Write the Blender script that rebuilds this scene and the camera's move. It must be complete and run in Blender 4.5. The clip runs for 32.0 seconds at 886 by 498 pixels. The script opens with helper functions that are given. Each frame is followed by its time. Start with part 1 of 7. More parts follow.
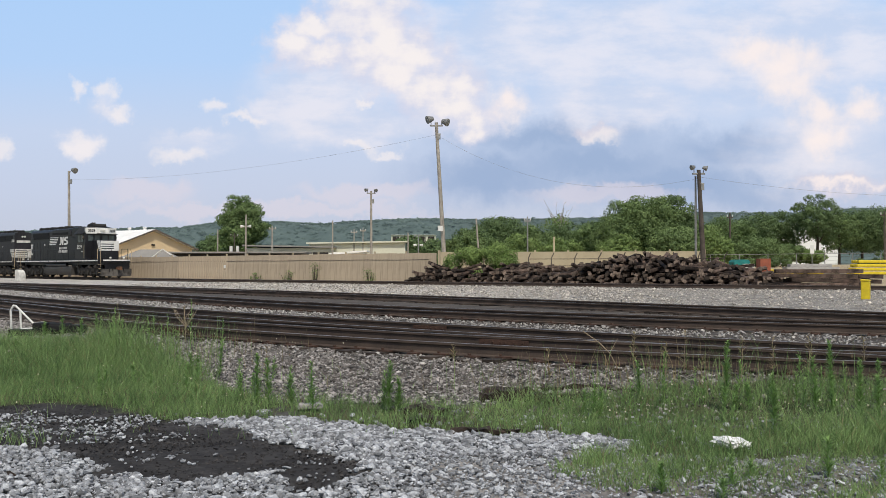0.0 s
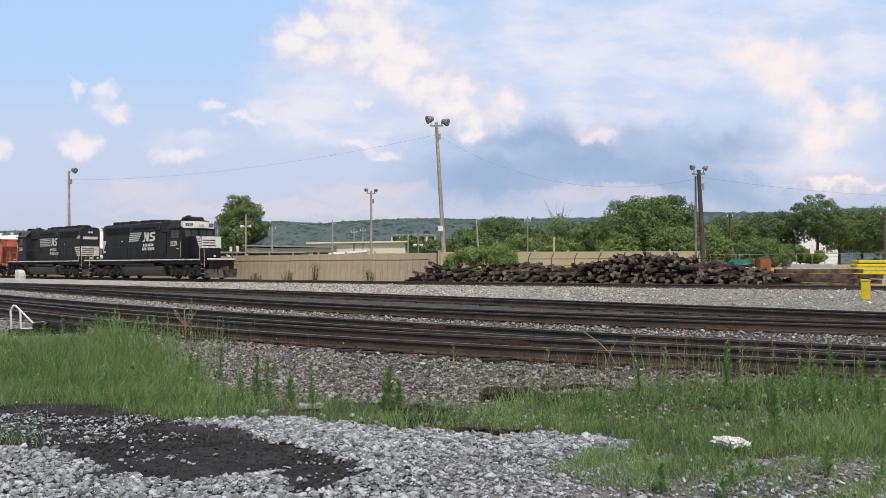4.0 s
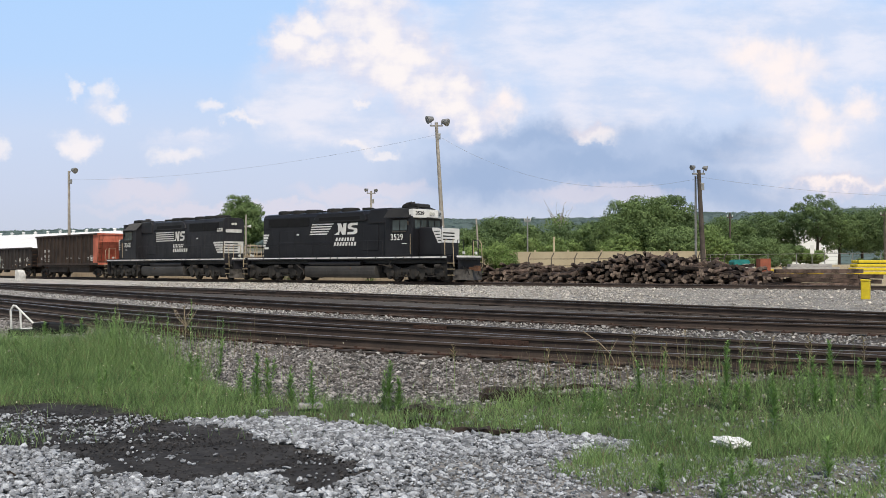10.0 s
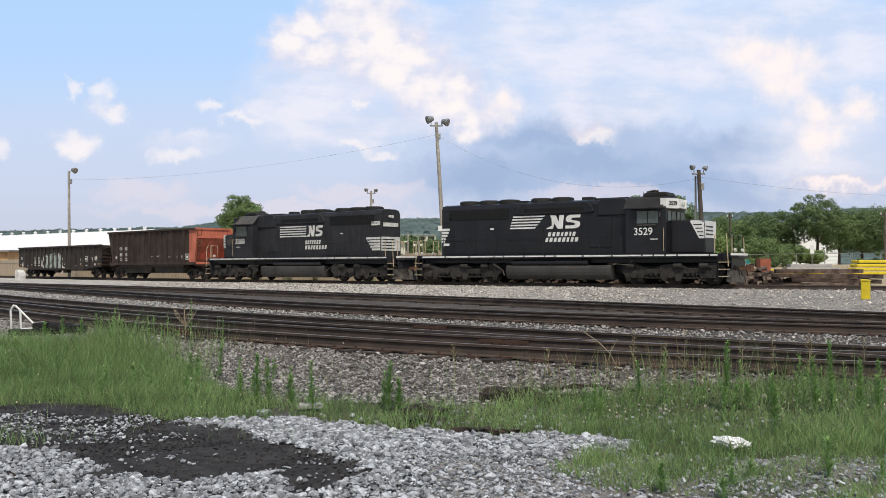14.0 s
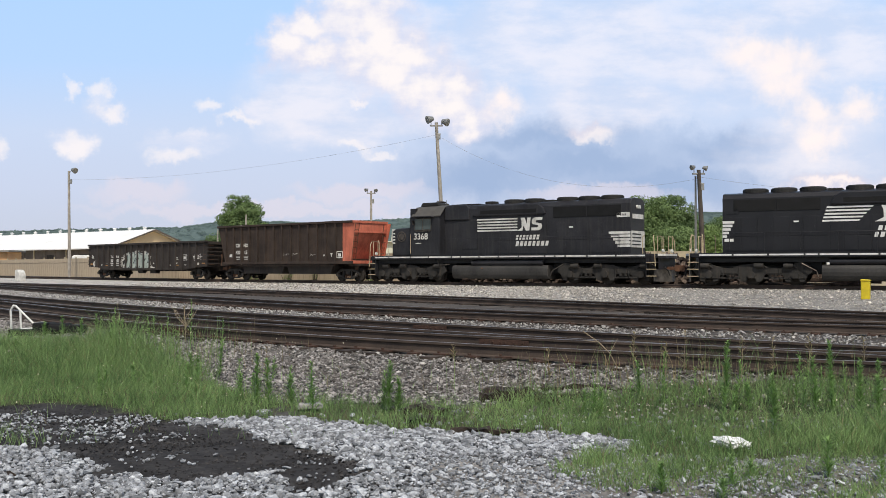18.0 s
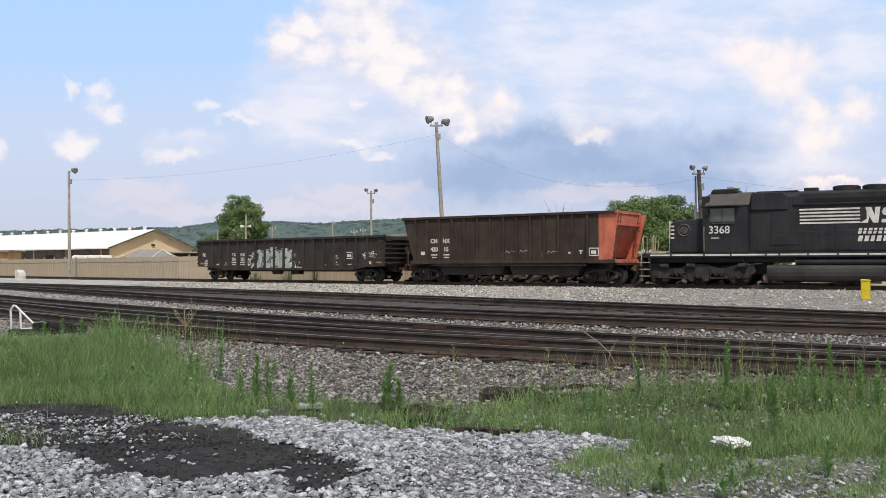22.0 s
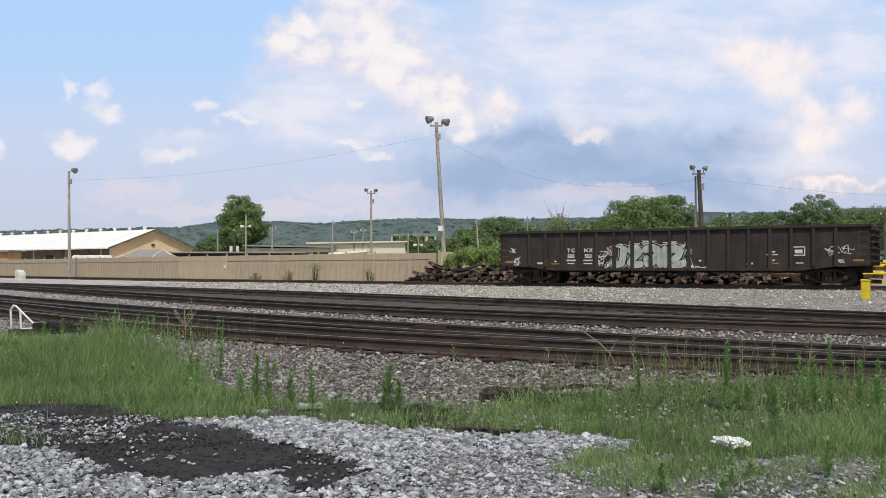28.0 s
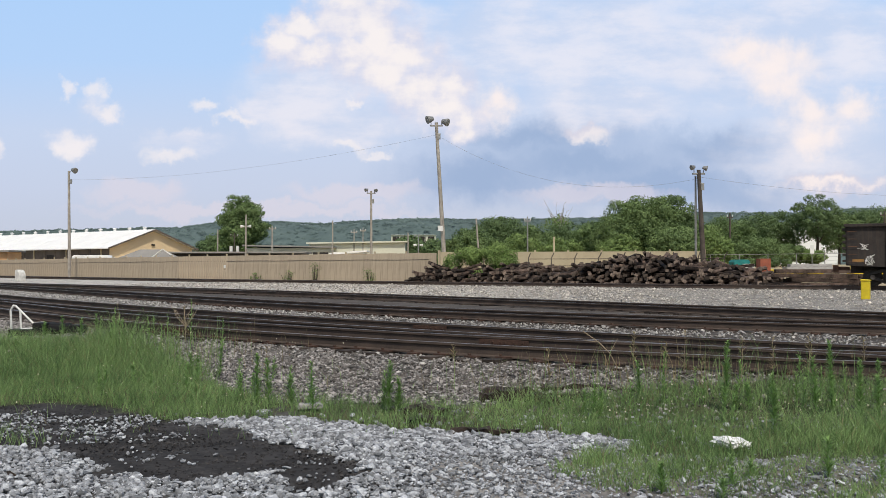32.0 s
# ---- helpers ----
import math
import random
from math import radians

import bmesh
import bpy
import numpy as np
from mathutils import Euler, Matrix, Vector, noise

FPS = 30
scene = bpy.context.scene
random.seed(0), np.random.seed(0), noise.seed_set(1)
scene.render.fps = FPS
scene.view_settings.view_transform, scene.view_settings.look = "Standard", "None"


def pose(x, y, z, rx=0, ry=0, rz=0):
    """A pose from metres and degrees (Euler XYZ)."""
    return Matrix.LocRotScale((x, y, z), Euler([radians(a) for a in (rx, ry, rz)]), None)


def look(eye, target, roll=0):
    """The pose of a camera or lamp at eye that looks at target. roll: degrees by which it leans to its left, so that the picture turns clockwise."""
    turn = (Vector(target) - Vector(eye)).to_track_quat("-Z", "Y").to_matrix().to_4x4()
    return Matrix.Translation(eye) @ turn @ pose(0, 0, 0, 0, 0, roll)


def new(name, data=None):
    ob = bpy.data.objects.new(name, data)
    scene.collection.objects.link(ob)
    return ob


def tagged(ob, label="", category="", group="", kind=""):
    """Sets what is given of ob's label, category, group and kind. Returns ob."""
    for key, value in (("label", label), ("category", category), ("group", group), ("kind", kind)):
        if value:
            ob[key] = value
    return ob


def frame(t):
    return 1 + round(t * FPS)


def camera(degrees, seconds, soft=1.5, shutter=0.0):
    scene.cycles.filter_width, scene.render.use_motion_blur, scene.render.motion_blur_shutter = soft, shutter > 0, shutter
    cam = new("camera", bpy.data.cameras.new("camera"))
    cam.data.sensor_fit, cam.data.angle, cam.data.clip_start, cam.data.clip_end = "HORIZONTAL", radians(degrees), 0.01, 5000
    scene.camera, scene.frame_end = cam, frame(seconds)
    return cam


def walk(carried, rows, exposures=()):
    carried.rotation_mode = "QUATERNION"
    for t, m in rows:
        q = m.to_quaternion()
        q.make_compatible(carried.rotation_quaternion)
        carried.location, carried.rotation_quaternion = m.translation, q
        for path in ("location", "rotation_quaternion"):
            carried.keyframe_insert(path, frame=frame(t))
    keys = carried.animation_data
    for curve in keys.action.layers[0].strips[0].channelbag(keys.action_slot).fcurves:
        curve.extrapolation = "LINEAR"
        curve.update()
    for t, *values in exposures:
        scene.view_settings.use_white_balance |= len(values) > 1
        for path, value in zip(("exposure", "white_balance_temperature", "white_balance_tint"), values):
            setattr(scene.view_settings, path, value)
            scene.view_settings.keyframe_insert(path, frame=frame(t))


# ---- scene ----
CAM_Z = 1.45
cam = camera(49.52, 32.0, soft=0.8)
EYE = pose(0, 0, CAM_Z, 91.142, 0, 0)
walk(cam, [(0, EYE), (32, EYE)], [(0, 0.0, 6880, 8), (6, 0.06, 6880, 8), (13, 0.10, 6880, 8), (20, 0.12, 6880, 8), (25, 0.08, 6880, 8), (28, 0.04, 6880, 8), (32, 0.02, 6880, 8)])

# ---- light ----
SUN_ELEV, SUN_AZ = radians(55), radians(172)   # azimuth clockwise from +y (the view direction)
world = bpy.data.worlds.new("sky")
scene.world = world
world.use_nodes = True
wn = world.node_tree.nodes
sky = wn.new("ShaderNodeTexSky")
sky.sky_type, sky.sun_disc = "NISHITA", False
sky.sun_elevation, sky.sun_rotation = SUN_ELEV, SUN_AZ
sky.air_density, sky.dust_density, sky.ozone_density = 1.0, 2.0, 1.0
world.node_tree.links.new(sky.outputs[0], wn["Background"].inputs[0])
wn["Background"].inputs[1].default_value = 0.115
sun_data = bpy.data.lights.new("sun", "SUN")
sun_data.energy, sun_data.angle, sun_data.color = 2.8, radians(1.6), (1.0, 0.95, 0.87)
sun = new("sun", sun_data)
sun_dir = Vector((math.sin(SUN_AZ) * math.cos(SUN_ELEV), math.cos(SUN_AZ) * math.cos(SUN_ELEV), math.sin(SUN_ELEV)))
sun.matrix_world = look(sun_dir * 60, (0, 0, 0))


# ---- materials ----
def srgb(r, g, b):
    return tuple((c / 255 / 12.92) if c <= 10 else ((c / 255 + 0.055) / 1.055) ** 2.4 for c in (r, g, b))


def mat(name, a, b=None, rough=0.8, metal=0.0, scale=3.0, fine=40.0, bump=0.2, spec=0.3, vary=0.0, streak=None, streak_amt=0.5, island=False):
    """Two colours mixed by coarse and fine noise, with bump; streak: a colour that runs down the side; vary: by object or by island."""
    m = bpy.data.materials.new(name)
    m.use_nodes = True
    n, l = m.node_tree.nodes, m.node_tree.links
    bs = n["Principled BSDF"]
    b = b or tuple(c * 0.7 for c in a)
    co = n.new("ShaderNodeTexCoord")
    n1, n2 = n.new("ShaderNodeTexNoise"), n.new("ShaderNodeTexNoise")
    n1.inputs["Scale"].default_value, n1.inputs["Detail"].default_value = scale, 6
    n2.inputs["Scale"].default_value, n2.inputs["Detail"].default_value = fine, 4
    l.new(co.outputs["Object"], n1.inputs["Vector"]), l.new(co.outputs["Object"], n2.inputs["Vector"])
    mix = n.new("ShaderNodeMath")
    mix.operation = "MULTIPLY_ADD"
    l.new(n2.outputs[0], mix.inputs[0])
    mix.inputs[1].default_value = 0.45
    half = n.new("ShaderNodeMath")
    half.operation = "MULTIPLY_ADD"
    l.new(n1.outputs[0], half.inputs[0])
    half.inputs[1].default_value, half.inputs[2].default_value = 1.0, -0.22
    l.new(half.outputs[0], mix.inputs[2])
    ramp = n.new("ShaderNodeValToRGB")
    ramp.color_ramp.elements[0].position, ramp.color_ramp.elements[1].position = 0.3, 0.72
    ramp.color_ramp.elements[0].color, ramp.color_ramp.elements[1].color = (*b, 1), (*a, 1)
    l.new(mix.outputs[0], ramp.inputs[0])
    col = ramp.outputs[0]
    if streak:
        st = n.new("ShaderNodeTexNoise")
        mp = n.new("ShaderNodeMapping")
        mp.inputs["Scale"].default_value = (5.0, 5.0, 0.35)
        st.inputs["Scale"].default_value, st.inputs["Detail"].default_value = 1.6, 5
        l.new(co.outputs["Object"], mp.inputs[0]), l.new(mp.outputs[0], st.inputs["Vector"])
        sr = n.new("ShaderNodeValToRGB")
        sr.color_ramp.elements[0].position, sr.color_ramp.elements[1].position = 0.5, 0.72
        sr.color_ramp.elements[0].color, sr.color_ramp.elements[1].color = (0, 0, 0, 1), (streak_amt,) * 3 + (1,)
        l.new(st.outputs[0], sr.inputs[0])
        mx = n.new("ShaderNodeMixRGB")
        mx.inputs[2].default_value = (*streak, 1)
        l.new(sr.outputs[0], mx.inputs[0]), l.new(col, mx.inputs[1])
        col = mx.outputs[0]
    if vary:
        if island:
            rnd = n.new("ShaderNodeNewGeometry").outputs["Random Per Island"]
        else:
            rnd = n.new("ShaderNodeObjectInfo").outputs["Random"]
        hs = n.new("ShaderNodeHueSaturation")
        mr = n.new("ShaderNodeMapRange")
        mr.inputs[3].default_value, mr.inputs[4].default_value = 1 - vary, 1 + vary
        l.new(rnd, mr.inputs[0]), l.new(mr.outputs[0], hs.inputs["Value"]), l.new(col, hs.inputs["Color"])
        col = hs.outputs[0]
    l.new(col, bs.inputs["Base Color"])
    bs.inputs["Roughness"].default_value, bs.inputs["Metallic"].default_value = rough, metal
    bs.inputs["Specular IOR Level"].default_value = spec
    if bump:
        bp = n.new("ShaderNodeBump")
        bp.inputs["Strength"].default_value, bp.inputs["Distance"].default_value = bump, 0.02
        l.new(mix.outputs[0], bp.inputs["Height"]), l.new(bp.outputs[0], bs.inputs["Normal"])
    return m


def leaf_mat(name, a, b, vary=0.26, trans=0.14):
    m = mat(name, a, b, rough=0.65, scale=0.8, fine=6, bump=0, spec=0.25, vary=vary, island=True)
    n, l = m.node_tree.nodes, m.node_tree.links
    bs, out = n["Principled BSDF"], n["Material Output"]
    tr = n.new("ShaderNodeBsdfTranslucent")
    mx = n.new("ShaderNodeMixShader")
    mx.inputs[0].default_value = trans
    src = bs.inputs["Base Color"].links[0].from_socket
    l.new(src, tr.inputs[0]), l.new(bs.outputs[0], mx.inputs[1]), l.new(tr.outputs[0], mx.inputs[2])
    l.new(mx.outputs[0], out.inputs[0])
    return m


M = {}
M["black"] = mat("loco_black", (0.019, 0.019, 0.023), (0.011, 0.011, 0.014), rough=0.38, spec=0.36, scale=0.9, fine=14, bump=0.05, streak=(0.035, 0.033, 0.031), streak_amt=0.14)
M["black_worn"] = mat("loco_black_worn", (0.033, 0.033, 0.038), (0.015, 0.015, 0.018), rough=0.5, spec=0.28, scale=0.9, fine=12, bump=0.08, streak=(0.075, 0.07, 0.062), streak_amt=0.22)
M["roof_black"] = mat("roof_black", (0.03, 0.029, 0.028), (0.015, 0.015, 0.015), rough=0.7, scale=1.2, fine=18, bump=0.1)
# dust grey, lightened further for sun on the rear cab roof
M["roof_dust_sun"] = mat("dusty_sunlit_roof", (0.105, 0.100, 0.094), (0.055, 0.052, 0.049), rough=0.75, scale=1.2, fine=18, bump=0.08)
M["tank"] = mat("tank_grey", (0.060, 0.057, 0.055), (0.028, 0.027, 0.026), rough=0.6, scale=0.9, fine=14, bump=0.05, streak=(0.10, 0.09, 0.075), streak_amt=0.2)
M["grille"] = mat("grille_dark", (0.010, 0.010, 0.011), (0.005, 0.005, 0.005), rough=0.7, scale=3, fine=60, bump=0.5)
M["truck_grey"] = mat("truck_grey", (0.046, 0.043, 0.040), (0.015, 0.014, 0.013), rough=0.75, scale=2, fine=25, bump=0.25, streak=(0.09, 0.07, 0.05), streak_amt=0.35)
M["wheel"] = mat("wheel_steel", (0.060, 0.052, 0.046), (0.022, 0.019, 0.017), rough=0.7, metal=0.3, scale=3, fine=25, bump=0.15)
M["steel"] = mat("worn_steel", (0.16, 0.14, 0.12), (0.06, 0.05, 0.045), rough=0.5, metal=0.6, scale=4, fine=30, bump=0.1)
M["plow"] = mat("plow_steel", (0.14, 0.13, 0.12), (0.05, 0.045, 0.04), rough=0.6, metal=0.2, scale=3, fine=25, bump=0.1)
M["tread"] = mat("bright_tread", (0.5, 0.48, 0.46), (0.35, 0.33, 0.31), rough=0.3, metal=0.9, scale=6, fine=40, bump=0.02)
M["white"] = mat("white_paint", (0.78, 0.78, 0.76), (0.6, 0.6, 0.58), rough=0.5, scale=2, fine=20, bump=0.03)
M["white_worn"] = mat("white_worn", (0.74, 0.73, 0.70), (0.46, 0.45, 0.42), rough=0.6, scale=2.5, fine=20, bump=0.05)
M["cream"] = mat("handrail_cream", (0.55, 0.45, 0.30), (0.33, 0.26, 0.17), rough=0.6, scale=4, fine=25, bump=0.05)
# bluish base colour carries part of the panes' bright reflection
M["glass"] = mat("cab_glass", (0.075, 0.10, 0.11), (0.04, 0.055, 0.062), rough=0.06, spec=0.8, scale=1, fine=5, bump=0)
M["lens"] = mat("lamp_lens", (0.7, 0.7, 0.66), (0.5, 0.5, 0.46), rough=0.1, spec=0.8, bump=0)
M["yellow"] = mat("yellow_paint", (0.72, 0.56, 0.03), (0.55, 0.42, 0.03), rough=0.5, scale=4, fine=25, bump=0.05)
M["orange"] = mat("orange_mark", (0.36, 0.19, 0.06), (0.20, 0.11, 0.04), rough=0.6)
M["brown_car"] = mat("hopper_brown", (0.058, 0.041, 0.033), (0.024, 0.018, 0.0155), rough=0.75, scale=1.1, fine=16, bump=0.15, streak=(0.085, 0.050, 0.034), streak_amt=0.4)
M["red_car"] = mat("hopper_red", (0.62, 0.185, 0.115), (0.42, 0.115, 0.072), rough=0.65, scale=1.5, fine=16, bump=0.12, streak=(0.12, 0.05, 0.035), streak_amt=0.5)
M["gon"] = mat("gondola_black", (0.048, 0.041, 0.037), (0.024, 0.020, 0.019), rough=0.8, scale=1.2, fine=16, bump=0.18, streak=(0.075, 0.052, 0.040), streak_amt=0.5)
M["joint_rust"] = mat("joint_rust", (0.085, 0.046, 0.034), (0.042, 0.027, 0.022), rough=0.9, scale=6, fine=40, bump=0.3)
M["rust"] = mat("rust", (0.17, 0.085, 0.05), (0.07, 0.04, 0.028), rough=0.85, scale=3, fine=30, bump=0.3)
M["rail"] = mat("rail_rust", (0.092, 0.068, 0.056), (0.044, 0.034, 0.030), rough=0.8, scale=2, fine=40, bump=0.2)
M["railtop"] = mat("rail_top", (0.33, 0.305, 0.285), (0.17, 0.145, 0.13), rough=0.4, metal=0.8, scale=1.5, fine=30, bump=0.02)
M["tie"] = mat("tie_wood", (0.080, 0.062, 0.052), (0.024, 0.019, 0.016), rough=0.9, scale=3, fine=35, bump=0.5, vary=0.5)
# greyer sawn wood, with the light the ends catch added to its colour
M["tie_cut_lit"] = mat("lit_sawn_tie_end", (0.20, 0.155, 0.125), (0.045, 0.034, 0.028), rough=0.95, scale=5, fine=26, bump=0.5, vary=0.75)
M["tie_end"] = mat("old_timber", (0.105, 0.074, 0.060), (0.012, 0.009, 0.008), rough=0.9, scale=3.2, fine=18, bump=0.6, vary=0.9)
M["rotten"] = mat("rotten_wood", (0.062, 0.046, 0.037), (0.010, 0.008, 0.007), rough=0.95, scale=9, fine=40, bump=0.8)
M["fence"] = mat("fence_board", (0.48, 0.395, 0.295), (0.41, 0.335, 0.248), rough=0.85, scale=1.2, fine=18, bump=0.10, vary=0.035, streak=(0.12, 0.095, 0.07), streak_amt=0.42)
M["wall_tan"] = mat("wall_tan", (0.50, 0.43, 0.30), (0.42, 0.355, 0.245), rough=0.85, scale=0.7, fine=9, bump=0.05, vary=0.05)
M["pole"] = mat("pole_wood", (0.43, 0.40, 0.355), (0.27, 0.245, 0.215), rough=0.9, scale=2, fine=30, bump=0.3, streak=(0.07, 0.05, 0.04))
M["pole_dark"] = mat("pole_dark", (0.12, 0.10, 0.085), (0.05, 0.042, 0.036), rough=0.9, scale=2, fine=30, bump=0.3)
M["metal_grey"] = mat("galvanised", (0.35, 0.35, 0.34), (0.22, 0.22, 0.21), rough=0.5, metal=0.4, scale=3, fine=20, bump=0.05)
M["roof_white"] = mat("roof_white", (0.86, 0.855, 0.84), (0.78, 0.775, 0.76), rough=0.6, scale=0.4, fine=4, bump=0.02)
# kept dark to hold the eaves shade on the warehouse's long wall
M["shed_brown"] = mat("shed_brown", (0.17, 0.14, 0.12), (0.10, 0.082, 0.07), rough=0.8, scale=0.5, fine=5)
M["annex_tan"] = mat("annex_tan", (0.62, 0.38, 0.20), (0.5, 0.3, 0.16), rough=0.85, scale=0.8, fine=9)
M["gable_tan"] = mat("gable_tan", (0.80, 0.615, 0.39), (0.74, 0.565, 0.355), rough=0.8, scale=0.3, fine=4, bump=0.03)
M["shed_grey"] = mat("shed_grey", (0.66, 0.655, 0.54), (0.56, 0.555, 0.46), rough=0.7, scale=0.4, fine=5, bump=0.03)
# near-black; also paints the shade inside open bays and under the canopy
M["shed_dark"] = mat("shed_dark", (0.05, 0.042, 0.038), (0.025, 0.022, 0.02), rough=0.8, scale=0.5, fine=5)
M["roof_grey"] = mat("roof_grey", (0.30, 0.29, 0.27), (0.22, 0.21, 0.20), rough=0.8, scale=0.6, fine=6)
M["bark"] = mat("bark", (0.09, 0.07, 0.055), (0.045, 0.035, 0.028), rough=0.95, scale=3, fine=20, bump=0.5)
M["teal"] = mat("teal_paint", (0.02, 0.22, 0.21), (0.015, 0.15, 0.145), rough=0.6, scale=2, fine=12)
M["redbox"] = mat("red_oxide", (0.33, 0.10, 0.06), (0.22, 0.07, 0.045), rough=0.7, scale=2, fine=12)
M["trash"] = mat("white_paper", (0.82, 0.82, 0.83), (0.62, 0.63, 0.66), rough=0.6, scale=6, fine=40, bump=0.3)
M["concrete"] = mat("concrete", (0.42, 0.41, 0.40), (0.28, 0.27, 0.265), rough=0.9, scale=3, fine=30, bump=0.2)
M["leaf"] = leaf_mat("leaf_mid", (0.178, 0.258, 0.098), (0.086, 0.138, 0.052))
M["leaf_dark"] = leaf_mat("leaf_dark", (0.146, 0.216, 0.090), (0.070, 0.114, 0.046))
M["leaf_light"] = leaf_mat("leaf_light", (0.205, 0.292, 0.098), (0.102, 0.162, 0.048))
M["leaf_bush"] = leaf_mat("leaf_bush", (0.235, 0.335, 0.105), (0.12, 0.188, 0.052))
M["beam_brown"] = mat("beam_brown", (0.19, 0.132, 0.105), (0.030, 0.022, 0.018), rough=0.9, scale=2.6, fine=18, bump=0.5, vary=0.7)
M["grass"] = leaf_mat("grass_blade", (0.254, 0.374, 0.146), (0.116, 0.196, 0.071), vary=0.38, trans=0.3)
M["grass_dry"] = leaf_mat("grass_dry", (0.30, 0.25, 0.14), (0.18, 0.15, 0.08), vary=0.3)
M["weed"] = leaf_mat("weed_leaf", (0.300, 0.46, 0.165), (0.170, 0.29, 0.090), vary=0.35, trans=0.4)
M["stem_dry"] = mat("dry_stem", (0.36, 0.29, 0.20), (0.24, 0.19, 0.13), rough=0.9)
M["stone"] = mat("grey_stone", (0.42, 0.438, 0.468), (0.135, 0.143, 0.156), rough=0.8, scale=14, fine=90, bump=0.25, vary=0.62, island=True)
M["stone_brown"] = mat("brown_stone", (0.34, 0.322, 0.31), (0.115, 0.107, 0.102), rough=0.9, scale=9, fine=60, bump=0.25, vary=0.7, island=True)
# distance haze is mixed into the base colours of hill and far wood
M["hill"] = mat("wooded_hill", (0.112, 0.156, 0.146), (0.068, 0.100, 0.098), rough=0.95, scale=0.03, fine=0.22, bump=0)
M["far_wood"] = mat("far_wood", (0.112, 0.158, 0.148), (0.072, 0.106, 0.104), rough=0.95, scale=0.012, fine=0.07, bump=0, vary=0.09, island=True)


# ---- mesh helpers ----
class Shape:
    """Collects boxes, prisms and tubes into one mesh."""

    def __init__(self):
        self.v, self.f = [], []

    def add(self, verts, faces):
        o = len(self.v)
        self.v += [tuple(p) for p in verts]
        self.f += [tuple(i + o for i in fc) for fc in faces]
        return self

    def box(self, x0, x1, y0, y1, z0, z1):
        return self.add([(x0, y0, z0), (x1, y0, z0), (x1, y1, z0), (x0, y1, z0), (x0, y0, z1), (x1, y0, z1), (x1, y1, z1), (x0, y1, z1)],
                        [(3, 2, 1, 0), (4, 5, 6, 7), (0, 1, 5, 4), (1, 2, 6, 5), (2, 3, 7, 6), (3, 0, 4, 7)])

    def prism(self, poly, a, b, axis="y"):
        """Extrudes a polygon from a to b: axis y takes (x, z) points, x takes (y, z), z takes (x, y)."""
        k = len(poly)
        put = {"y": lambda p, t: (p[0], t, p[1]), "x": lambda p, t: (t, p[0], p[1]), "z": lambda p, t: (p[0], p[1], t)}[axis]
        vs = [put(p, a) for p in poly] + [put(p, b) for p in poly]
        fs = [tuple(range(k)), tuple(range(2 * k - 1, k - 1, -1))] + [(i, i + k, (i + 1) % k + k, (i + 1) % k) for i in range(k)]
        return self.add(vs, fs)

    def tube(self, p, q, r, seg=8, r2=None):
        p, q = Vector(p), Vector(q)
        r2 = r if r2 is None else r2
        d = (q - p).normalized()
        u = d.cross(Vector((0, 0, 1)) if abs(d.z) < 0.9 else Vector((1, 0, 0))).normalized()
        w = d.cross(u)
        vs = []
        for c, rr in ((p, r), (q, r2)):
            vs += [c + (u * math.cos(2 * math.pi * i / seg) + w * math.sin(2 * math.pi * i / seg)) * rr for i in range(seg)]
        fs = [(i, (i + 1) % seg, (i + 1) % seg + seg, i + seg) for i in range(seg)]
        return self.add(vs, fs + [tuple(range(seg - 1, -1, -1)), tuple(range(seg, 2 * seg))])

    def path(self, pts, r, seg=6):
        for p, q in zip(pts, pts[1:]):
            self.tube(p, q, r, seg)
        return self

    def mesh(self, name, material=None, smooth=False):
        me = bpy.data.meshes.new(name)
        me.from_pydata(self.v, [], self.f)
        bm = bmesh.new()
        bm.from_mesh(me)
        bmesh.ops.recalc_face_normals(bm, faces=bm.faces)
        bm.to_mesh(me)
        bm.free()
        if material:
            me.materials.append(material)
        if smooth:
            me.polygons.foreach_set("use_smooth", [True] * len(me.polygons))
        return me


def part(name, shape, material, parent, label="", bevel=0.0, at=None, smooth=False):
    """Links a shape (or a ready mesh) as ONE mesh object under a thing or a part."""
    me = shape.mesh(name, material, smooth) if isinstance(shape, Shape) else shape
    ob = new(name, me)
    ob.parent = parent
    if at is not None:
        ob.matrix_basis = at
    if label:
        ob["label"] = label
    if bevel:
        bv = ob.modifiers.new("bevel", "BEVEL")
        bv.width, bv.segments, bv.limit_method, bv.angle_limit = bevel, 2, "ANGLE", radians(40)
    return ob


def thing(name, label, category, group="", kind="", at=None):
    ob = tagged(new(name), label, category, group, kind)
    ob.empty_display_size = 0.2
    if at is not None:
        ob.matrix_basis = at
    return ob


def solo(name, shape, material, label, category, group="", kind="", at=None, bevel=0.0, smooth=False):
    ob = part(name, shape, material, None, bevel=bevel, at=at, smooth=smooth)
    return tagged(ob, label, category, group, kind)


def quads_mesh(name, verts, material, k=4):
    """A mesh of separate k-sided faces from an (n, k, 3) array."""
    v = np.asarray(verts, dtype=np.float32).reshape(-1, 3)
    n = len(v) // k
    me = bpy.data.meshes.new(name)
    me.vertices.add(len(v))
    me.vertices.foreach_set("co", v.ravel())
    me.loops.add(len(v))
    me.loops.foreach_set("vertex_index", np.arange(len(v), dtype=np.int32))
    me.polygons.add(n)
    me.polygons.foreach_set("loop_start", np.arange(0, len(v), k, dtype=np.int32))
    me.polygons.foreach_set("loop_total", np.full(n, k, dtype=np.int32))
    me.polygons.foreach_set("use_smooth", [False] * n)
    me.update(calc_edges=True)
    me.materials.append(material)
    return me


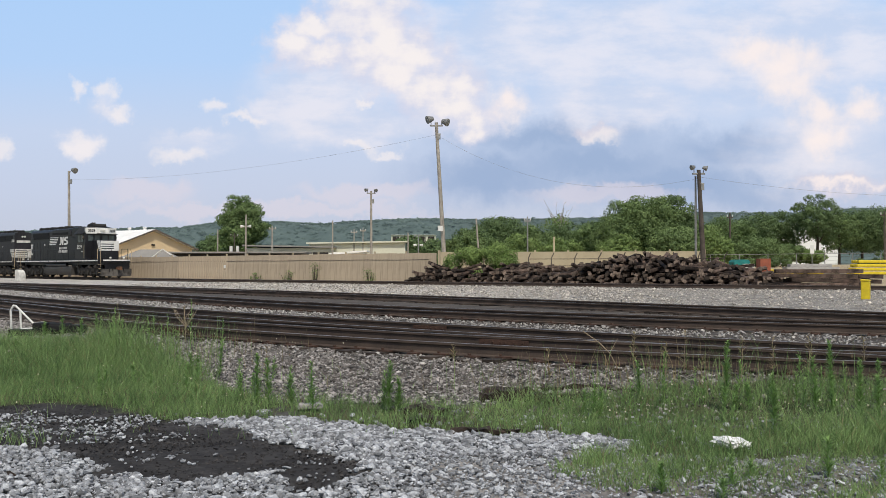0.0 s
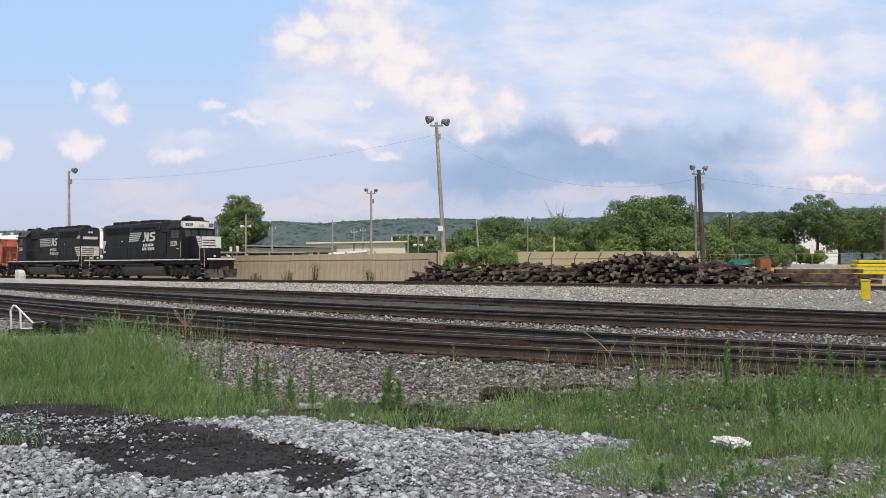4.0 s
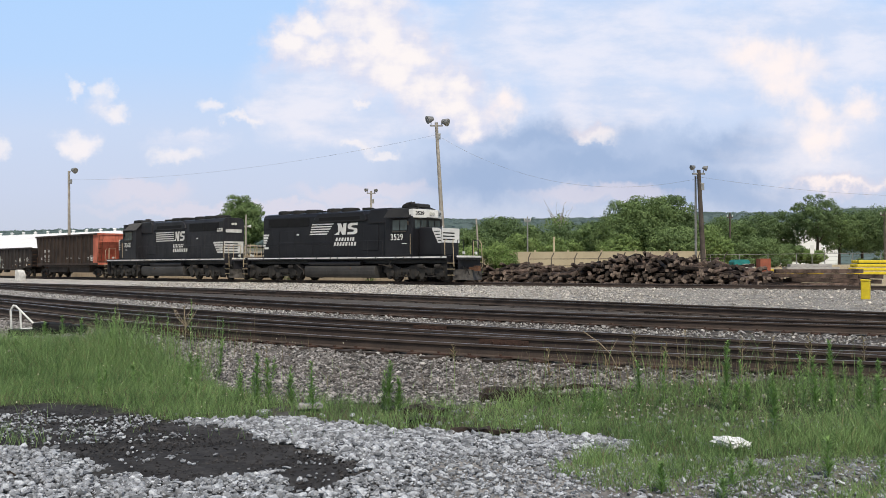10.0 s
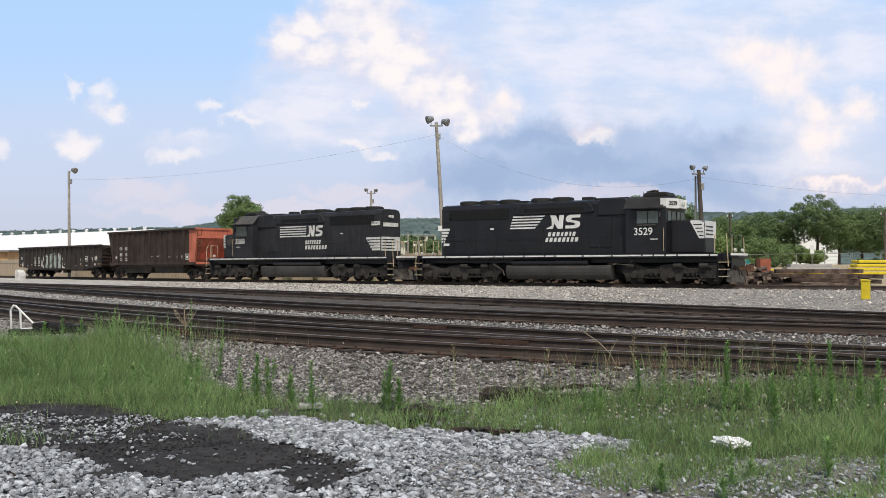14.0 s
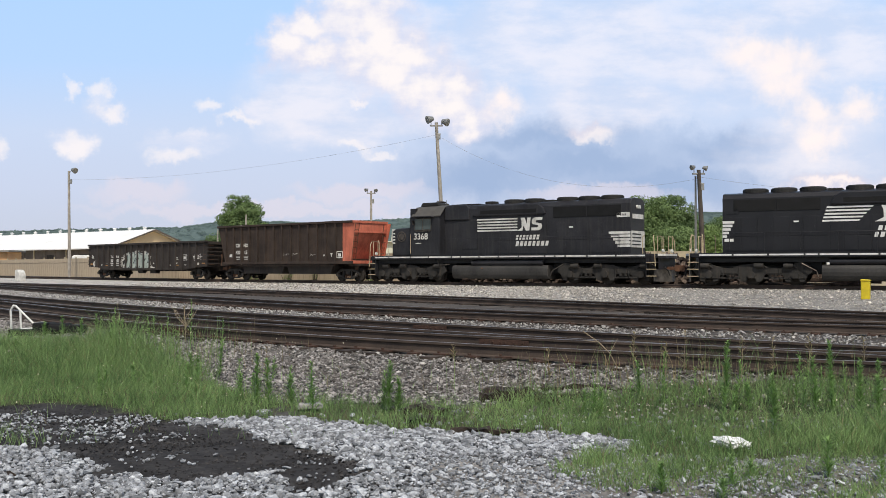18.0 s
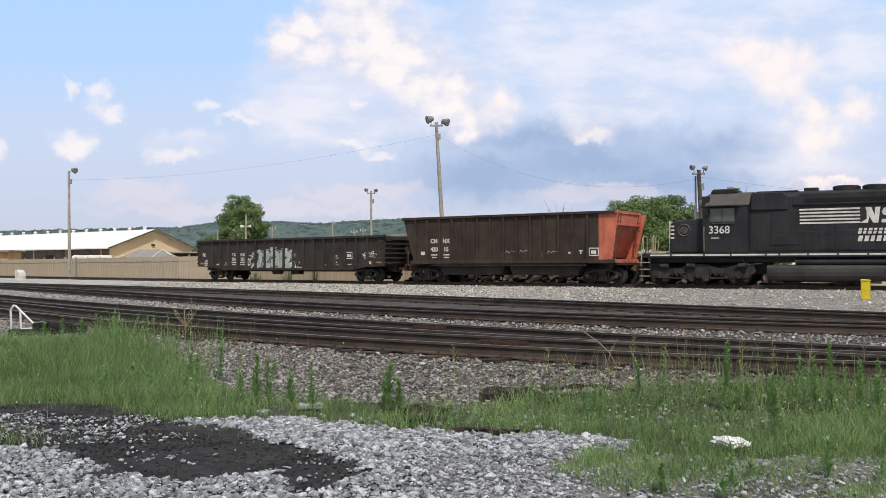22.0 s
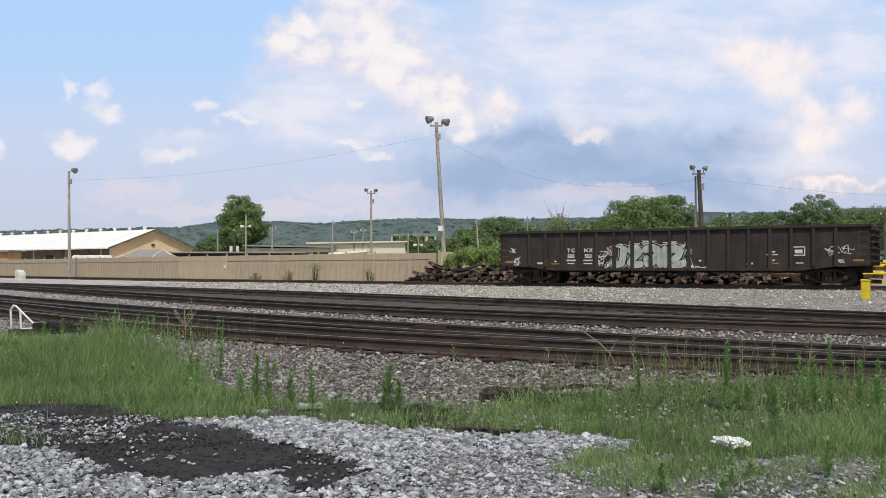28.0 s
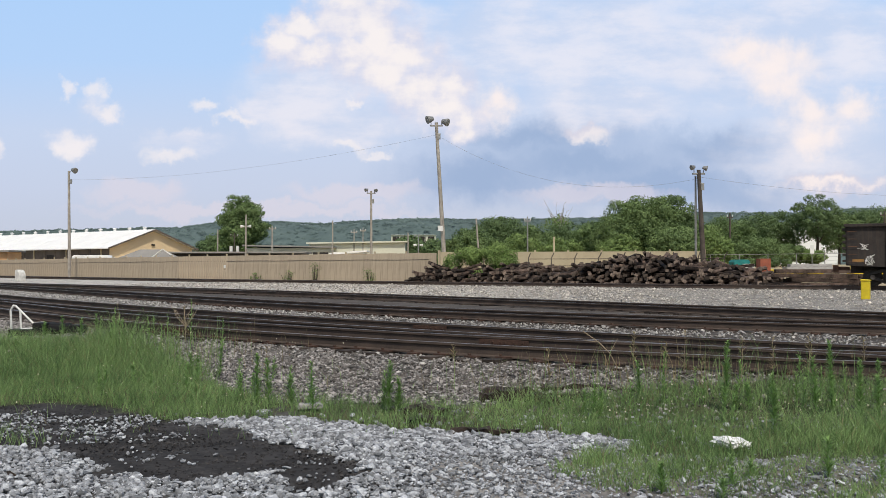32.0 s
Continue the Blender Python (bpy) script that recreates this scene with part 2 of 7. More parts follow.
def lettering(text, size, material, parent, at, name="lettering", label="", shear=0.0, bold=0.0):
    cu = bpy.data.curves.new(name, "FONT")
    cu.body, cu.size, cu.extrude, cu.shear, cu.offset = text, size, 0.003, shear, bold
    cu.align_x, cu.align_y = "CENTER", "CENTER"
    tmp = bpy.data.objects.new("tmp", cu)
    me = bpy.data.meshes.new_from_object(tmp)
    bpy.data.objects.remove(tmp)
    me.materials.clear()
    me.materials.append(material)
    return part(name, me, None, parent, label, at=at)


# ---- plan of the tracks ----
RAIL_Z = 0.35      # railheads of the near tracks
MAIN_Z = 0.596     # railheads of the track that the train takes
GAUGE = 1.435


def bent(c2, c1, c0, lo, hi, x):
    """A gently curved line y(x), straight beyond lo and hi."""
    q = min(max(x, lo), hi)
    return c2 * q * q + c1 * q + c0 + (2 * c2 * q + c1) * (x - q)


def line_near(x):
    return bent(0.02406, -0.70168, 14.274, -12, 7, x)


def line_lead(x):
    return bent(0.01162, -0.94267, 19.034, -15, 8, x)


def line_mid(x):
    return bent(0.02231, -0.92162, 24.560, -9, 10, x)


def line_back(x):
    return bent(-0.00477, -1.21372, 35.688, -32, 12, x)


# the main track: heading in radians below +x, straight at first and then easing round
STEP = 0.5
SIG = np.arange(-200, 160.01, STEP)
_kap = -0.005273 / (1 + np.exp(-(SIG + 30) / 8.0)) - 0.0006 / (1 + np.exp((SIG + 12) / 4)) / (1 + np.exp(-(SIG + 75) / 8))
_th = np.concatenate([[0], np.cumsum((_kap[1:] + _kap[:-1]) * STEP / 2)])
_th += radians(36.39) - _th[400]
_mx = np.concatenate([[0], np.cumsum((np.cos(_th[1:]) + np.cos(_th[:-1])) * STEP / 2)])
_my = np.concatenate([[0], np.cumsum(-(np.sin(_th[1:]) + np.sin(_th[:-1])) * STEP / 2)])
_mx, _my = _mx - _mx[400], _my - _my[400] + 59.78


def main_at(s, off=0.0):
    """A place s metres along the main track and off metres from its centre towards the near side, and the heading in degrees."""
    t = float(np.interp(s, SIG, _th))
    return (float(np.interp(s, SIG, _mx)) - off * math.sin(t), float(np.interp(s, SIG, _my)) - off * math.cos(t), -math.degrees(t))


def smooth01(x):
    x = np.clip(x, 0, 1)
    return x * x * (3 - 2 * x)


_near_v = np.vectorize(line_near)
_back_v = np.vectorize(line_back)
_order = np.argsort(_mx)


def ground_z(x, y):
    """The lie of the land: a flat foreground, the raised beds of the yard tracks, then the bank up to the main track."""
    x, y = np.asarray(x, float), np.asarray(y, float)
    d = y - _near_v(x)
    z = 0.10 * smooth01((d + 3.2) / 2.2) + 0.045 * smooth01((d + 1.5) / 1.0)
    main = np.interp(x, _mx[_order], _my[_order])
    back = _back_v(x)
    f = (y - back - 3.5) / np.maximum(main - 3.5 - back - 3.5, 2.0)
    z = z + 0.245 * smooth01(f * 1.15)
    return z


# ---- sky and distance ----
def sky_material():
    """A hazy summer sky: blue overhead, lilac near the horizon, with banks of cumulus."""
    m = bpy.data.materials.new("sky_clouds")
    m.use_nodes = True
    n, l = m.node_tree.nodes, m.node_tree.links
    n.remove(n["Principled BSDF"])

    def math_node(op, a, b=None, c=None, clamp=False):
        nd = n.new("ShaderNodeMath")
        nd.operation, nd.use_clamp = op, clamp
        for i, val in enumerate((a, b, c)):
            if val is None:
                continue
            if isinstance(val, (int, float)):
                nd.inputs[i].default_value = val
            else:
                l.new(val, nd.inputs[i])
        return nd.outputs[0]

    def mix(fac, a, b):
        nd = n.new("ShaderNodeMixRGB")
        for i, val in enumerate((fac, a, b)):
            if isinstance(val, tuple):
                nd.inputs[i].default_value = (*val, 1)
            elif isinstance(val, (int, float)):
                nd.inputs[i].default_value = val
            else:
                l.new(val, nd.inputs[i])
        return nd.outputs[0]

    def step(x, lo, hi):
        nd = n.new("ShaderNodeMapRange")
        nd.interpolation_type = "SMOOTHSTEP"
        nd.inputs[1].default_value, nd.inputs[2].default_value = lo, hi
        l.new(x, nd.inputs[0])
        return nd.outputs[0]

    co = n.new("ShaderNodeTexCoord").outputs["Object"]     # metres on the sheet: x across, z up
    warp = n.new("ShaderNodeTexNoise")
    warp.inputs["Scale"].default_value, warp.inputs["Detail"].default_value, warp.inputs["Roughness"].default_value = 0.0075, 10, 0.62
    l.new(co, warp.inputs["Vector"])
    sub = n.new("ShaderNodeVectorMath")
    sub.operation = "SUBTRACT"
    l.new(warp.outputs["Color"], sub.inputs[0])
    sub.inputs[1].default_value = (0.5, 0.5, 0.5)
    sc = n.new("ShaderNodeVectorMath")
    sc.operation = "SCALE"
    sc.inputs["Scale"].default_value = 210.0
    l.new(sub.outputs[0], sc.inputs[0])
    ad = n.new("ShaderNodeVectorMath")
    ad.operation = "ADD"
    l.new(co, ad.inputs[0]), l.new(sc.outputs[0], ad.inputs[1])
    pos = ad.outputs[0]

    def bank(blobs, src):
        """The largest of 1 - (distance / radius) over a few ellipses (x, z, rx, rz)."""
        best = None
        for x, z, rx, rz in blobs:
            s1 = n.new("ShaderNodeVectorMath")
            s1.operation = "SUBTRACT"
            l.new(src, s1.inputs[0])
            s1.inputs[1].default_value = (x, 0, z)
            s2 = n.new("ShaderNodeVectorMath")
            s2.operation = "MULTIPLY"
            l.new(s1.outputs[0], s2.inputs[0])
            s2.inputs[1].default_value = (1 / rx, 0, 1 / rz)
            s3 = n.new("ShaderNodeVectorMath")
            s3.operation = "LENGTH"
            l.new(s2.outputs[0], s3.inputs[0])
            v = math_node("SUBTRACT", 1.0, s3.outputs["Value"])
            best = v if best is None else math_node("SMOOTH_MAX", best, v, 0.3)
        return best

    sep = n.new("ShaderNodeSeparateXYZ")
    l.new(co, sep.inputs[0])
    up = math_node("DIVIDE", sep.outputs["Z"], 1100.0, clamp=True)
    ramp = n.new("ShaderNodeValToRGB")
    e = ramp.color_ramp.elements
    e[0].position, e[0].color = 0.12, (*srgb(194, 203, 226), 1)
    e[1].position, e[1].color = 1.0, (*srgb(172, 208, 255), 1)
    for at, c in ((0.28, (196, 208, 236)), (0.5, (195, 212, 244)), (0.75, (178, 210, 254))):
        k = e.new(at)
        k.color = (*srgb(*c), 1)
    l.new(up, ramp.inputs[0])
    base = ramp.outputs[0]
    soft = n.new("ShaderNodeTexNoise")
    soft.inputs["Scale"].default_value, soft.inputs["Detail"].default_value = 0.0019, 9
    mp = n.new("ShaderNodeMapping")
    mp.inputs["Scale"].default_value = (0.6, 1, 1.6)
    l.new(co, mp.inputs[0]), l.new(mp.outputs[0], soft.inputs["Vector"])

    soft2 = n.new("ShaderNodeTexNoise")
    soft2.inputs["Scale"].default_value, soft2.inputs["Detail"].default_value, soft2.inputs["Roughness"].default_value = 0.0042, 8, 0.6
    l.new(mp.outputs[0], soft2.inputs["Vector"])
    grey = bank(SKY_GREY, pos)
    base = mix(math_node("MULTIPLY", step(grey, -0.1, 0.9), 0.82), base, srgb(148, 173, 214))
    veil = bank(SKY_VEIL, pos)
    veil_n = math_node("MULTIPLY_ADD", math_node("SUBTRACT", soft.outputs[0], 0.5), 1.6, veil)
    veil_f = math_node("MULTIPLY", step(veil_n, -0.15, 0.7), 0.74)
    base = mix(veil_f, base, mix(step(soft2.outputs[0], 0.36, 0.64), srgb(204, 216, 244), srgb(238, 236, 249)))
    haze = bank(SKY_LOW, pos)
    base = mix(math_node("MULTIPLY", step(haze, 0.0, 0.6), 0.55), base, srgb(222, 216, 232))
    puff = bank(SKY_PUFF, pos)
    fine = n.new("ShaderNodeTexNoise")
    fine.inputs["Scale"].default_value, fine.inputs["Detail"].default_value = 0.011, 10
    l.new(co, fine.inputs["Vector"])
    puff_n = math_node("MULTIPLY_ADD", math_node("SUBTRACT", fine.outputs[0], 0.5), 1.3, puff)
    puff_f = step(puff_n, -0.25, 0.6)
    lit = mix(step(math_node("MULTIPLY_ADD", math_node("SUBTRACT", soft2.outputs[0], 0.5), 2.2, puff_n), 0.05, 1.0), srgb(212, 216, 241), srgb(246, 241, 246))
    base = mix(math_node("MULTIPLY", puff_f, 0.92), base, lit)
    wisp = bank(SKY_WISP, pos)
    wisp_n = math_node("MULTIPLY_ADD", math_node("SUBTRACT", fine.outputs[0], 0.5), 1.0, wisp)
    base = mix(math_node("MULTIPLY", step(wisp_n, -0.05, 0.75), 0.64), base, srgb(245, 240, 246))
    warm = bank(SKY_WARM, pos)
    warm_n = math_node("MULTIPLY_ADD", math_node("SUBTRACT", fine.outputs[0], 0.5), 1.1, warm)
    base = mix(math_node("MULTIPLY", step(warm_n, 0.0, 1.0), 0.85), base, srgb(252, 241, 243))
    em = n.new("ShaderNodeEmission")
    l.new(base, em.inputs[0])
    em.inputs[1].default_value = 1.0
    l.new(em.outputs[0], n["Material Output"].inputs[0])
    return m


SKY_PUFF = [(-311, 1020, 240, 165), (-210, 925, 130, 110), (-501, 956, 130, 82), (-601, 880, 140, 90), (-322, 850, 160, 110), (-188, 784, 190, 110), (-54, 717, 170, 105), (36, 638, 160, 105), (110, 585, 110, 90), (-110, 850, 150, 110), (80, 720, 120, 100), (-480, 845, 170, 90)]
SKY_WISP = [(-1451, 699, 45, 45), (-1343, 705, 58, 63), (-1299, 621, 76, 45), (-892, 645, 63, 40), (-796, 594, 89, 31), (-1042, 444, 130, 49), (-326, 482, 89, 31), (-228, 455, 101, 31), (-1752, 478, 67, 67), (628, 527, 103, 45),
            (-1428, 478, 98, 58), (-326, 674, 54, 27)]
SKY_VEIL = [(-534, 665, 190, 120), (-646, 638, 170, 90), (-150, 840, 420, 260), (-420, 800, 380, 220), (-60, 880, 260, 200), (60, 760, 260, 140), (300, 900, 420, 260), (700, 950, 480, 320), (1200, 850, 500, 330), (1500, 950, 500, 400), (100, 650, 330, 180), (700, 640, 420, 150),
            (-480, 600, 260, 130), (-1320, 620, 90, 60), (1450, 480, 400, 260), (-300, 560, 300, 130), (-1000, 500, 190, 60), (-1440, 500, 110, 50)]
SKY_GREY = [(450, 520, 650, 110), (1150, 470, 420, 120), (600, 420, 650, 150), (900, 330, 700, 150), (200, 360, 500, 150), (1350, 300, 500, 130)]
SKY_LOW = [(-1170, 300, 260, 70), (-300, 300, 360, 60), (650, 290, 420, 55), (1600, 330, 300, 60), (-700, 230, 900, 40), (600, 545, 120, 40)]
SKY_WARM = [(1243, 851, 190, 134), (1388, 728, 179, 156), (1489, 605, 148, 148), (1515, 509, 134, 98), (1667, 638, 134, 112), (1600, 334, 291, 31), (259, 650, 112, 112), (1377, 817, 246, 134)]

SKY_Y = 3800.0
sky_sheet = solo("backdrop_sky", Shape().add([(-4200, 0, -60), (4200, 0, -60), (4200, 0, 2600), (-4200, 0, 2600)], [(0, 1, 2, 3)]), sky_material(),
                 "pale blue summer sky with drifting cumulus clouds", "sky", kind="structure", at=pose(0, SKY_Y, 0))


def wobble(x, y, s=1.0, seed=0.0):
    """A cheap smooth noise between about -1 and 1."""
    x, y = x * s + seed, y * s - seed * 1.7
    return (np.sin(1.7 * x + 1.3 * np.sin(2.3 * y)) + np.sin(2.9 * y + 1.1 * np.sin(1.9 * x + 4)) + 0.6 * np.sin(5.1 * x - 4.3 * y) + 0.5 * np.sin(7.7 * y + 6.1 * x)) / 3.1


def ridge(x):
    """The height of the ridge: lower to the west, rising eastwards."""
    return np.interp(x, [-1500, -690, -600, -410, -350, -250, -180, -90, 0, 60, 200, 390, 545, 640, 1500], [54, 60, 62, 65, 74, 75, 71, 78, 80, 78, 79, 89, 88, 95, 98])


def far_woods():
    """The crowns that clothe the hills, joined: sprays of leaf clusters of uneven size."""
    rng = np.random.default_rng(8)
    n = 9500
    x = rng.uniform(-760, 1000, n)
    y = 1130 + 400 * rng.uniform(0, 1, n) ** 0.7
    x[:4200], y[:4200] = rng.uniform(-760, 1000, 4200), rng.uniform(1480, 1530, 4200)
    z = ridge(x) * smooth01((y - 1080) / 420) * fold(x, y) - 2
    r = rng.uniform(1.0, 2.6, n) * np.where(rng.random(n) < 0.04, 1.7, 1.0)
    k = 16
    d = rng.normal(size=(n, k, 3))
    d[..., 2] = np.abs(d[..., 2]) * 0.9
    d /= np.linalg.norm(d, axis=2)[..., None]
    p = np.stack([x, y, z], -1)[:, None] + d * (r[:, None] * rng.uniform(0.6, 1.15, (n, k)))[..., None] * np.array((1.2, 1.2, 0.8))
    nrm = d * 0.22 + rng.normal(scale=0.08, size=d.shape) + np.array((0.0, -0.5, 0.75))
    a = np.cross(nrm, rng.normal(size=d.shape))
    a /= np.linalg.norm(a, axis=2)[..., None]
    b = np.cross(nrm, a)
    b /= np.linalg.norm(b, axis=2)[..., None]
    s = (r[:, None] * rng.uniform(0.3, 0.6, (n, k)))[..., None]
    v = np.stack([p - a * s - b * s * 0.6, p + b * s, p + a * s - b * s * 0.5], 2)
    return tagged(new("far_woods", quads_mesh("far_woods", v.reshape(-1, 3), M["far_wood"], 3)), "distant woods covering the hills, haze painted into their green", "woods", kind="stuff")


def fold(x, y):
    """Spurs and hollows of the hillside."""
    return 1 - 0.13 * (0.5 + 0.5 * wobble(x, y, 0.0062, 4)) * np.clip((1480 - y) / 150, 0, 1) + 0.022 * wobble(x, y, 0.011, 9)


def hills():
    """A long low ridge clothed in tree crowns."""
    xs = np.linspace(-1500, 1500, 760)
    ys = np.concatenate([np.linspace(1100, 1400, 12), np.linspace(1415, 1560, 14), [1700]])
    lift = smooth01((ys - 1080) / 420) - 0.5 * smooth01((ys - 1540) / 160)
    prof = ridge(xs)
    gx, gy = np.meshgrid(xs, ys)
    rng = np.random.default_rng(3)
    crown = 1.2 * wobble(gx, gy, 0.011, 2) + rng.uniform(-0.5, 0.5, gx.shape)
    gz = np.maximum(prof[None] * lift[:, None] * fold(gx, gy) + crown * (0.35 + 0.65 * lift[:, None]) - 3, 0)
    h, w = gx.shape
    i = np.arange((h - 1) * (w - 1))
    a = (i // (w - 1)) * w + i % (w - 1)
    return Shape().add(np.stack([gx, gy + rng.uniform(-4, 4, gx.shape), gz], -1).reshape(-1, 3).tolist(), np.stack([a, a + 1, a + w + 1, a + w], -1).tolist())


solo("backdrop_hills", hills(), M["hill"], "low wooded hills, distance haze painted into their blue-green", "hills", kind="structure", smooth=True)
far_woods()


# ---- ground ----
COAL = [(-6.5, 10.2), (-4.68, 10.1), (-4.12, 10.4), (-3.4, 9.97), (-2.65, 9.13), (-1.99, 8.8), (-1.66, 8.25), (-1.2, 7.75), (-0.62, 7.2), (-0.6, 6.85),
        (-0.78, 6.2), (-0.95, 6.1), (-1.1, 6.9), (-1.73, 6.55), (-2.4, 6.72), (-2.87, 7.5), (-3.6, 7.75), (-6.5, 7.9)]
TURF_LEFT = [(-14, 17.5), (-9.3, 16.8), (-7.6, 17.0), (-6.2, 17.8), (-4.9, 15.0), (-3.6, 13.6), (-3.0, 12.2), (-2.35, 11.1), (-1.7, 10.4), (-1.75, 9.3), (-2.7, 9.05), (-3.4, 9.85), (-5.0, 10.15), (-9, 10.3), (-16, 14)]
TURF_STRIP = [(-1.9, 10.6), (-0.6, 10.2), (0.4, 10.1), (1.4, 10.6), (2.6, 11.0), (3.7, 11.3), (5.4, 11.9), (6.6, 12.6), (9, 12), (5.1, 7.6), (3.1, 7.45), (2.2, 7.25), (1.7, 7.6), (1.3, 8.1), (0.9, 8.45), (0.3, 8.5), (-0.6, 8.7), (-1.3, 9.0)]
TURF_FRONT = [(0.95, 7.3), (1.6, 7.45), (2.2, 7.0), (3.2, 7.5), (4.6, 7.3), (4.6, 5.4), (0.9, 6.2)]


def inside(poly, x, y):
    """Whether points lie in a polygon."""
    hit = np.zeros(np.shape(x), bool)
    for (x0, y0), (x1, y1) in zip(poly, poly[1:] + poly[:1]):
        c = ((y0 > y) != (y1 > y)) & (x < (x1 - x0) * (y - y0) / (y1 - y0 + 1e-12) + x0)
        hit ^= c
    return hit


def coal_at(x, y):
    return inside(COAL, x + 0.16 * wobble(x, y, 3.0), y + 0.16 * wobble(x, y, 3.0, 5))


def turf_at(x, y):
    a = x + 0.28 * wobble(x, y, 2.2, 2)
    b = y + 0.28 * wobble(x, y, 2.2, 8)
    return inside(TURF_LEFT, a, b), inside(TURF_STRIP, a, b), inside(TURF_FRONT, a, b)


def yard_rise(x, y):
    """The storage yard beyond the timber climbs gently."""
    main = np.interp(x, _mx[_order], _my[_order])
    return np.clip((y - main - 9) * 0.021, 0, 1.5) * smooth01((x - 11) / 9)


def land(x, y):
    return ground_z(x, y) + yard_rise(x, y)


def build_ground():
    xs = np.unique(np.round(np.concatenate([np.arange(-7, 7.01, 0.14), np.arange(7, 30, 0.6), -np.arange(7, 30, 0.6), np.geomspace(30, 4000, 30), -np.geomspace(30, 4000, 30)]), 3))
    ys = np.unique(np.round(np.concatenate([-np.geomspace(4, 300, 12), np.arange(-4, 5, 1.0), np.arange(5, 15, 0.12), np.arange(15, 48, 0.3), np.arange(48, 130, 1.2), np.geomspace(130, 3790, 30)]), 3))
    gx, gy = np.meshgrid(xs, ys)
    gz = land(gx, gy) + 0.012 * wobble(gx, gy, 1.6) + 0.006 * wobble(gx, gy, 6)
    h, w = gx.shape
    v = np.stack([gx, gy, gz], -1).reshape(-1, 3)
    i = np.arange((h - 1) * (w - 1))
    a = (i // (w - 1)) * w + i % (w - 1)
    me = bpy.data.meshes.new("ground")
    me.from_pydata(v.tolist(), [], np.stack([a, a + 1, a + w + 1, a + w], -1).tolist())
    x, y = v[:, 0], v[:, 1]
    col = np.empty((len(v), 3))
    # base tone lowered to paint the shade in the gaps between stones
    col[:] = (0.080, 0.077, 0.075)
    d = y - _near_v(x)
    ballast = smooth01((d + 4.3) / 1.6)[:, None]
    # tone under the ballast lowered for its shaded gaps too
    col = col * (1 - ballast) + np.array((0.105, 0.092, 0.082)) * ballast
    back = _back_v(x)
    bank = smooth01((y - back - 2.2) / 0.8)[:, None]
    # bank darkens rightwards: greyer gravel, plus cloud shade put into the tint
    pale = 0.235 + 0.185 * smooth01((10 - x) / 16)
    col = col * (1 - bank) + pale[:, None] * np.array((1.0, 0.955, 0.895)) * bank
    main = np.interp(x, _mx[_order], _my[_order])
    far = smooth01((y - main - 5.5) / 5)[:, None]
    col = col * (1 - far) + np.array((0.40, 0.33, 0.22)) * far
    green = smooth01((y - 135) / 40)[:, None]
    col = col * (1 - green) + np.array((0.07, 0.10, 0.035)) * green
    mid = ((d > -0.2) & (y < back + 2.4))
    col[mid] *= 0.8
    dirt = ((x > 0.8) & (y < 8.3)) | ((x > -0.25) & (y < 7.25))
    col[dirt] = np.array((0.225, 0.215, 0.205)) * (1 + 0.25 * wobble(x[dirt], y[dirt], 2.5))[:, None]
    c = coal_at(x, y)
    col[c] = np.array((0.036, 0.034, 0.034)) * (1 + 0.3 * wobble(x[c], y[c], 4.0))[:, None]
    # first two tones lowered for the shade between grass blades
    for t, tone in zip(turf_at(x, y), ((0.06, 0.072, 0.034), (0.062, 0.070, 0.035), (0.150, 0.140, 0.122))):
        col[t & ~c] = tone
    at = me.attributes.new("tint", "FLOAT_COLOR", "POINT")
    at.data.foreach_set("color", np.concatenate([col, np.ones((len(v), 1))], 1).astype(np.float32).ravel())
    m = mat("ground_grit", (1, 1, 1), (0.45, 0.45, 0.45), rough=0.95, scale=1.3, fine=22, bump=0.6, spec=0.15)
    n, l = m.node_tree.nodes, m.node_tree.links
    bs = n["Principled BSDF"]
    src = bs.inputs["Base Color"].links[0].from_socket
    tint = n.new("ShaderNodeAttribute")
    tint.attribute_name = "tint"
    vor = n.new("ShaderNodeTexVoronoi")
    vor.inputs["Scale"].default_value = 14.0
    co = n.new("ShaderNodeTexCoord")
    l.new(co.outputs["Object"], vor.inputs["Vector"])
    hs = n.new("ShaderNodeHueSaturation")
    hs.inputs["Saturation"].default_value = 0.0
    l.new(vor.outputs["Color"], hs.inputs["Color"])
    mr = n.new("ShaderNodeMixRGB")
    mr.blend_type, mr.inputs[0].default_value = "OVERLAY", 0.45
    l.new(tint.outputs["Color"], mr.inputs[1]), l.new(hs.outputs[0], mr.inputs[2])
    mu = n.new("ShaderNodeMixRGB")
    mu.blend_type, mu.inputs[0].default_value = "MULTIPLY", 0.8
    l.new(mr.outputs[0], mu.inputs[1]), l.new(src, mu.inputs[2])
    l.new(mu.outputs[0], bs.inputs["Base Color"])
    me.materials.append(m)
    me.polygons.foreach_set("use_smooth", [True] * len(me.polygons))
    return tagged(new("ground", me), "railway yard ground of gravel, ballast and dirt", "ground", kind="structure")


build_ground()


# ---- tracks ----
RAIL_PROFILE = [(-0.075, 0.0), (0.075, 0.0), (0.075, 0.014), (0.012, 0.032), (0.010, 0.125), (0.036, 0.138), (0.036, 0.172), (-0.036, 0.172), (-0.036, 0.138), (-0.010, 0.125), (-0.012, 0.032), (-0.075, 0.014)]


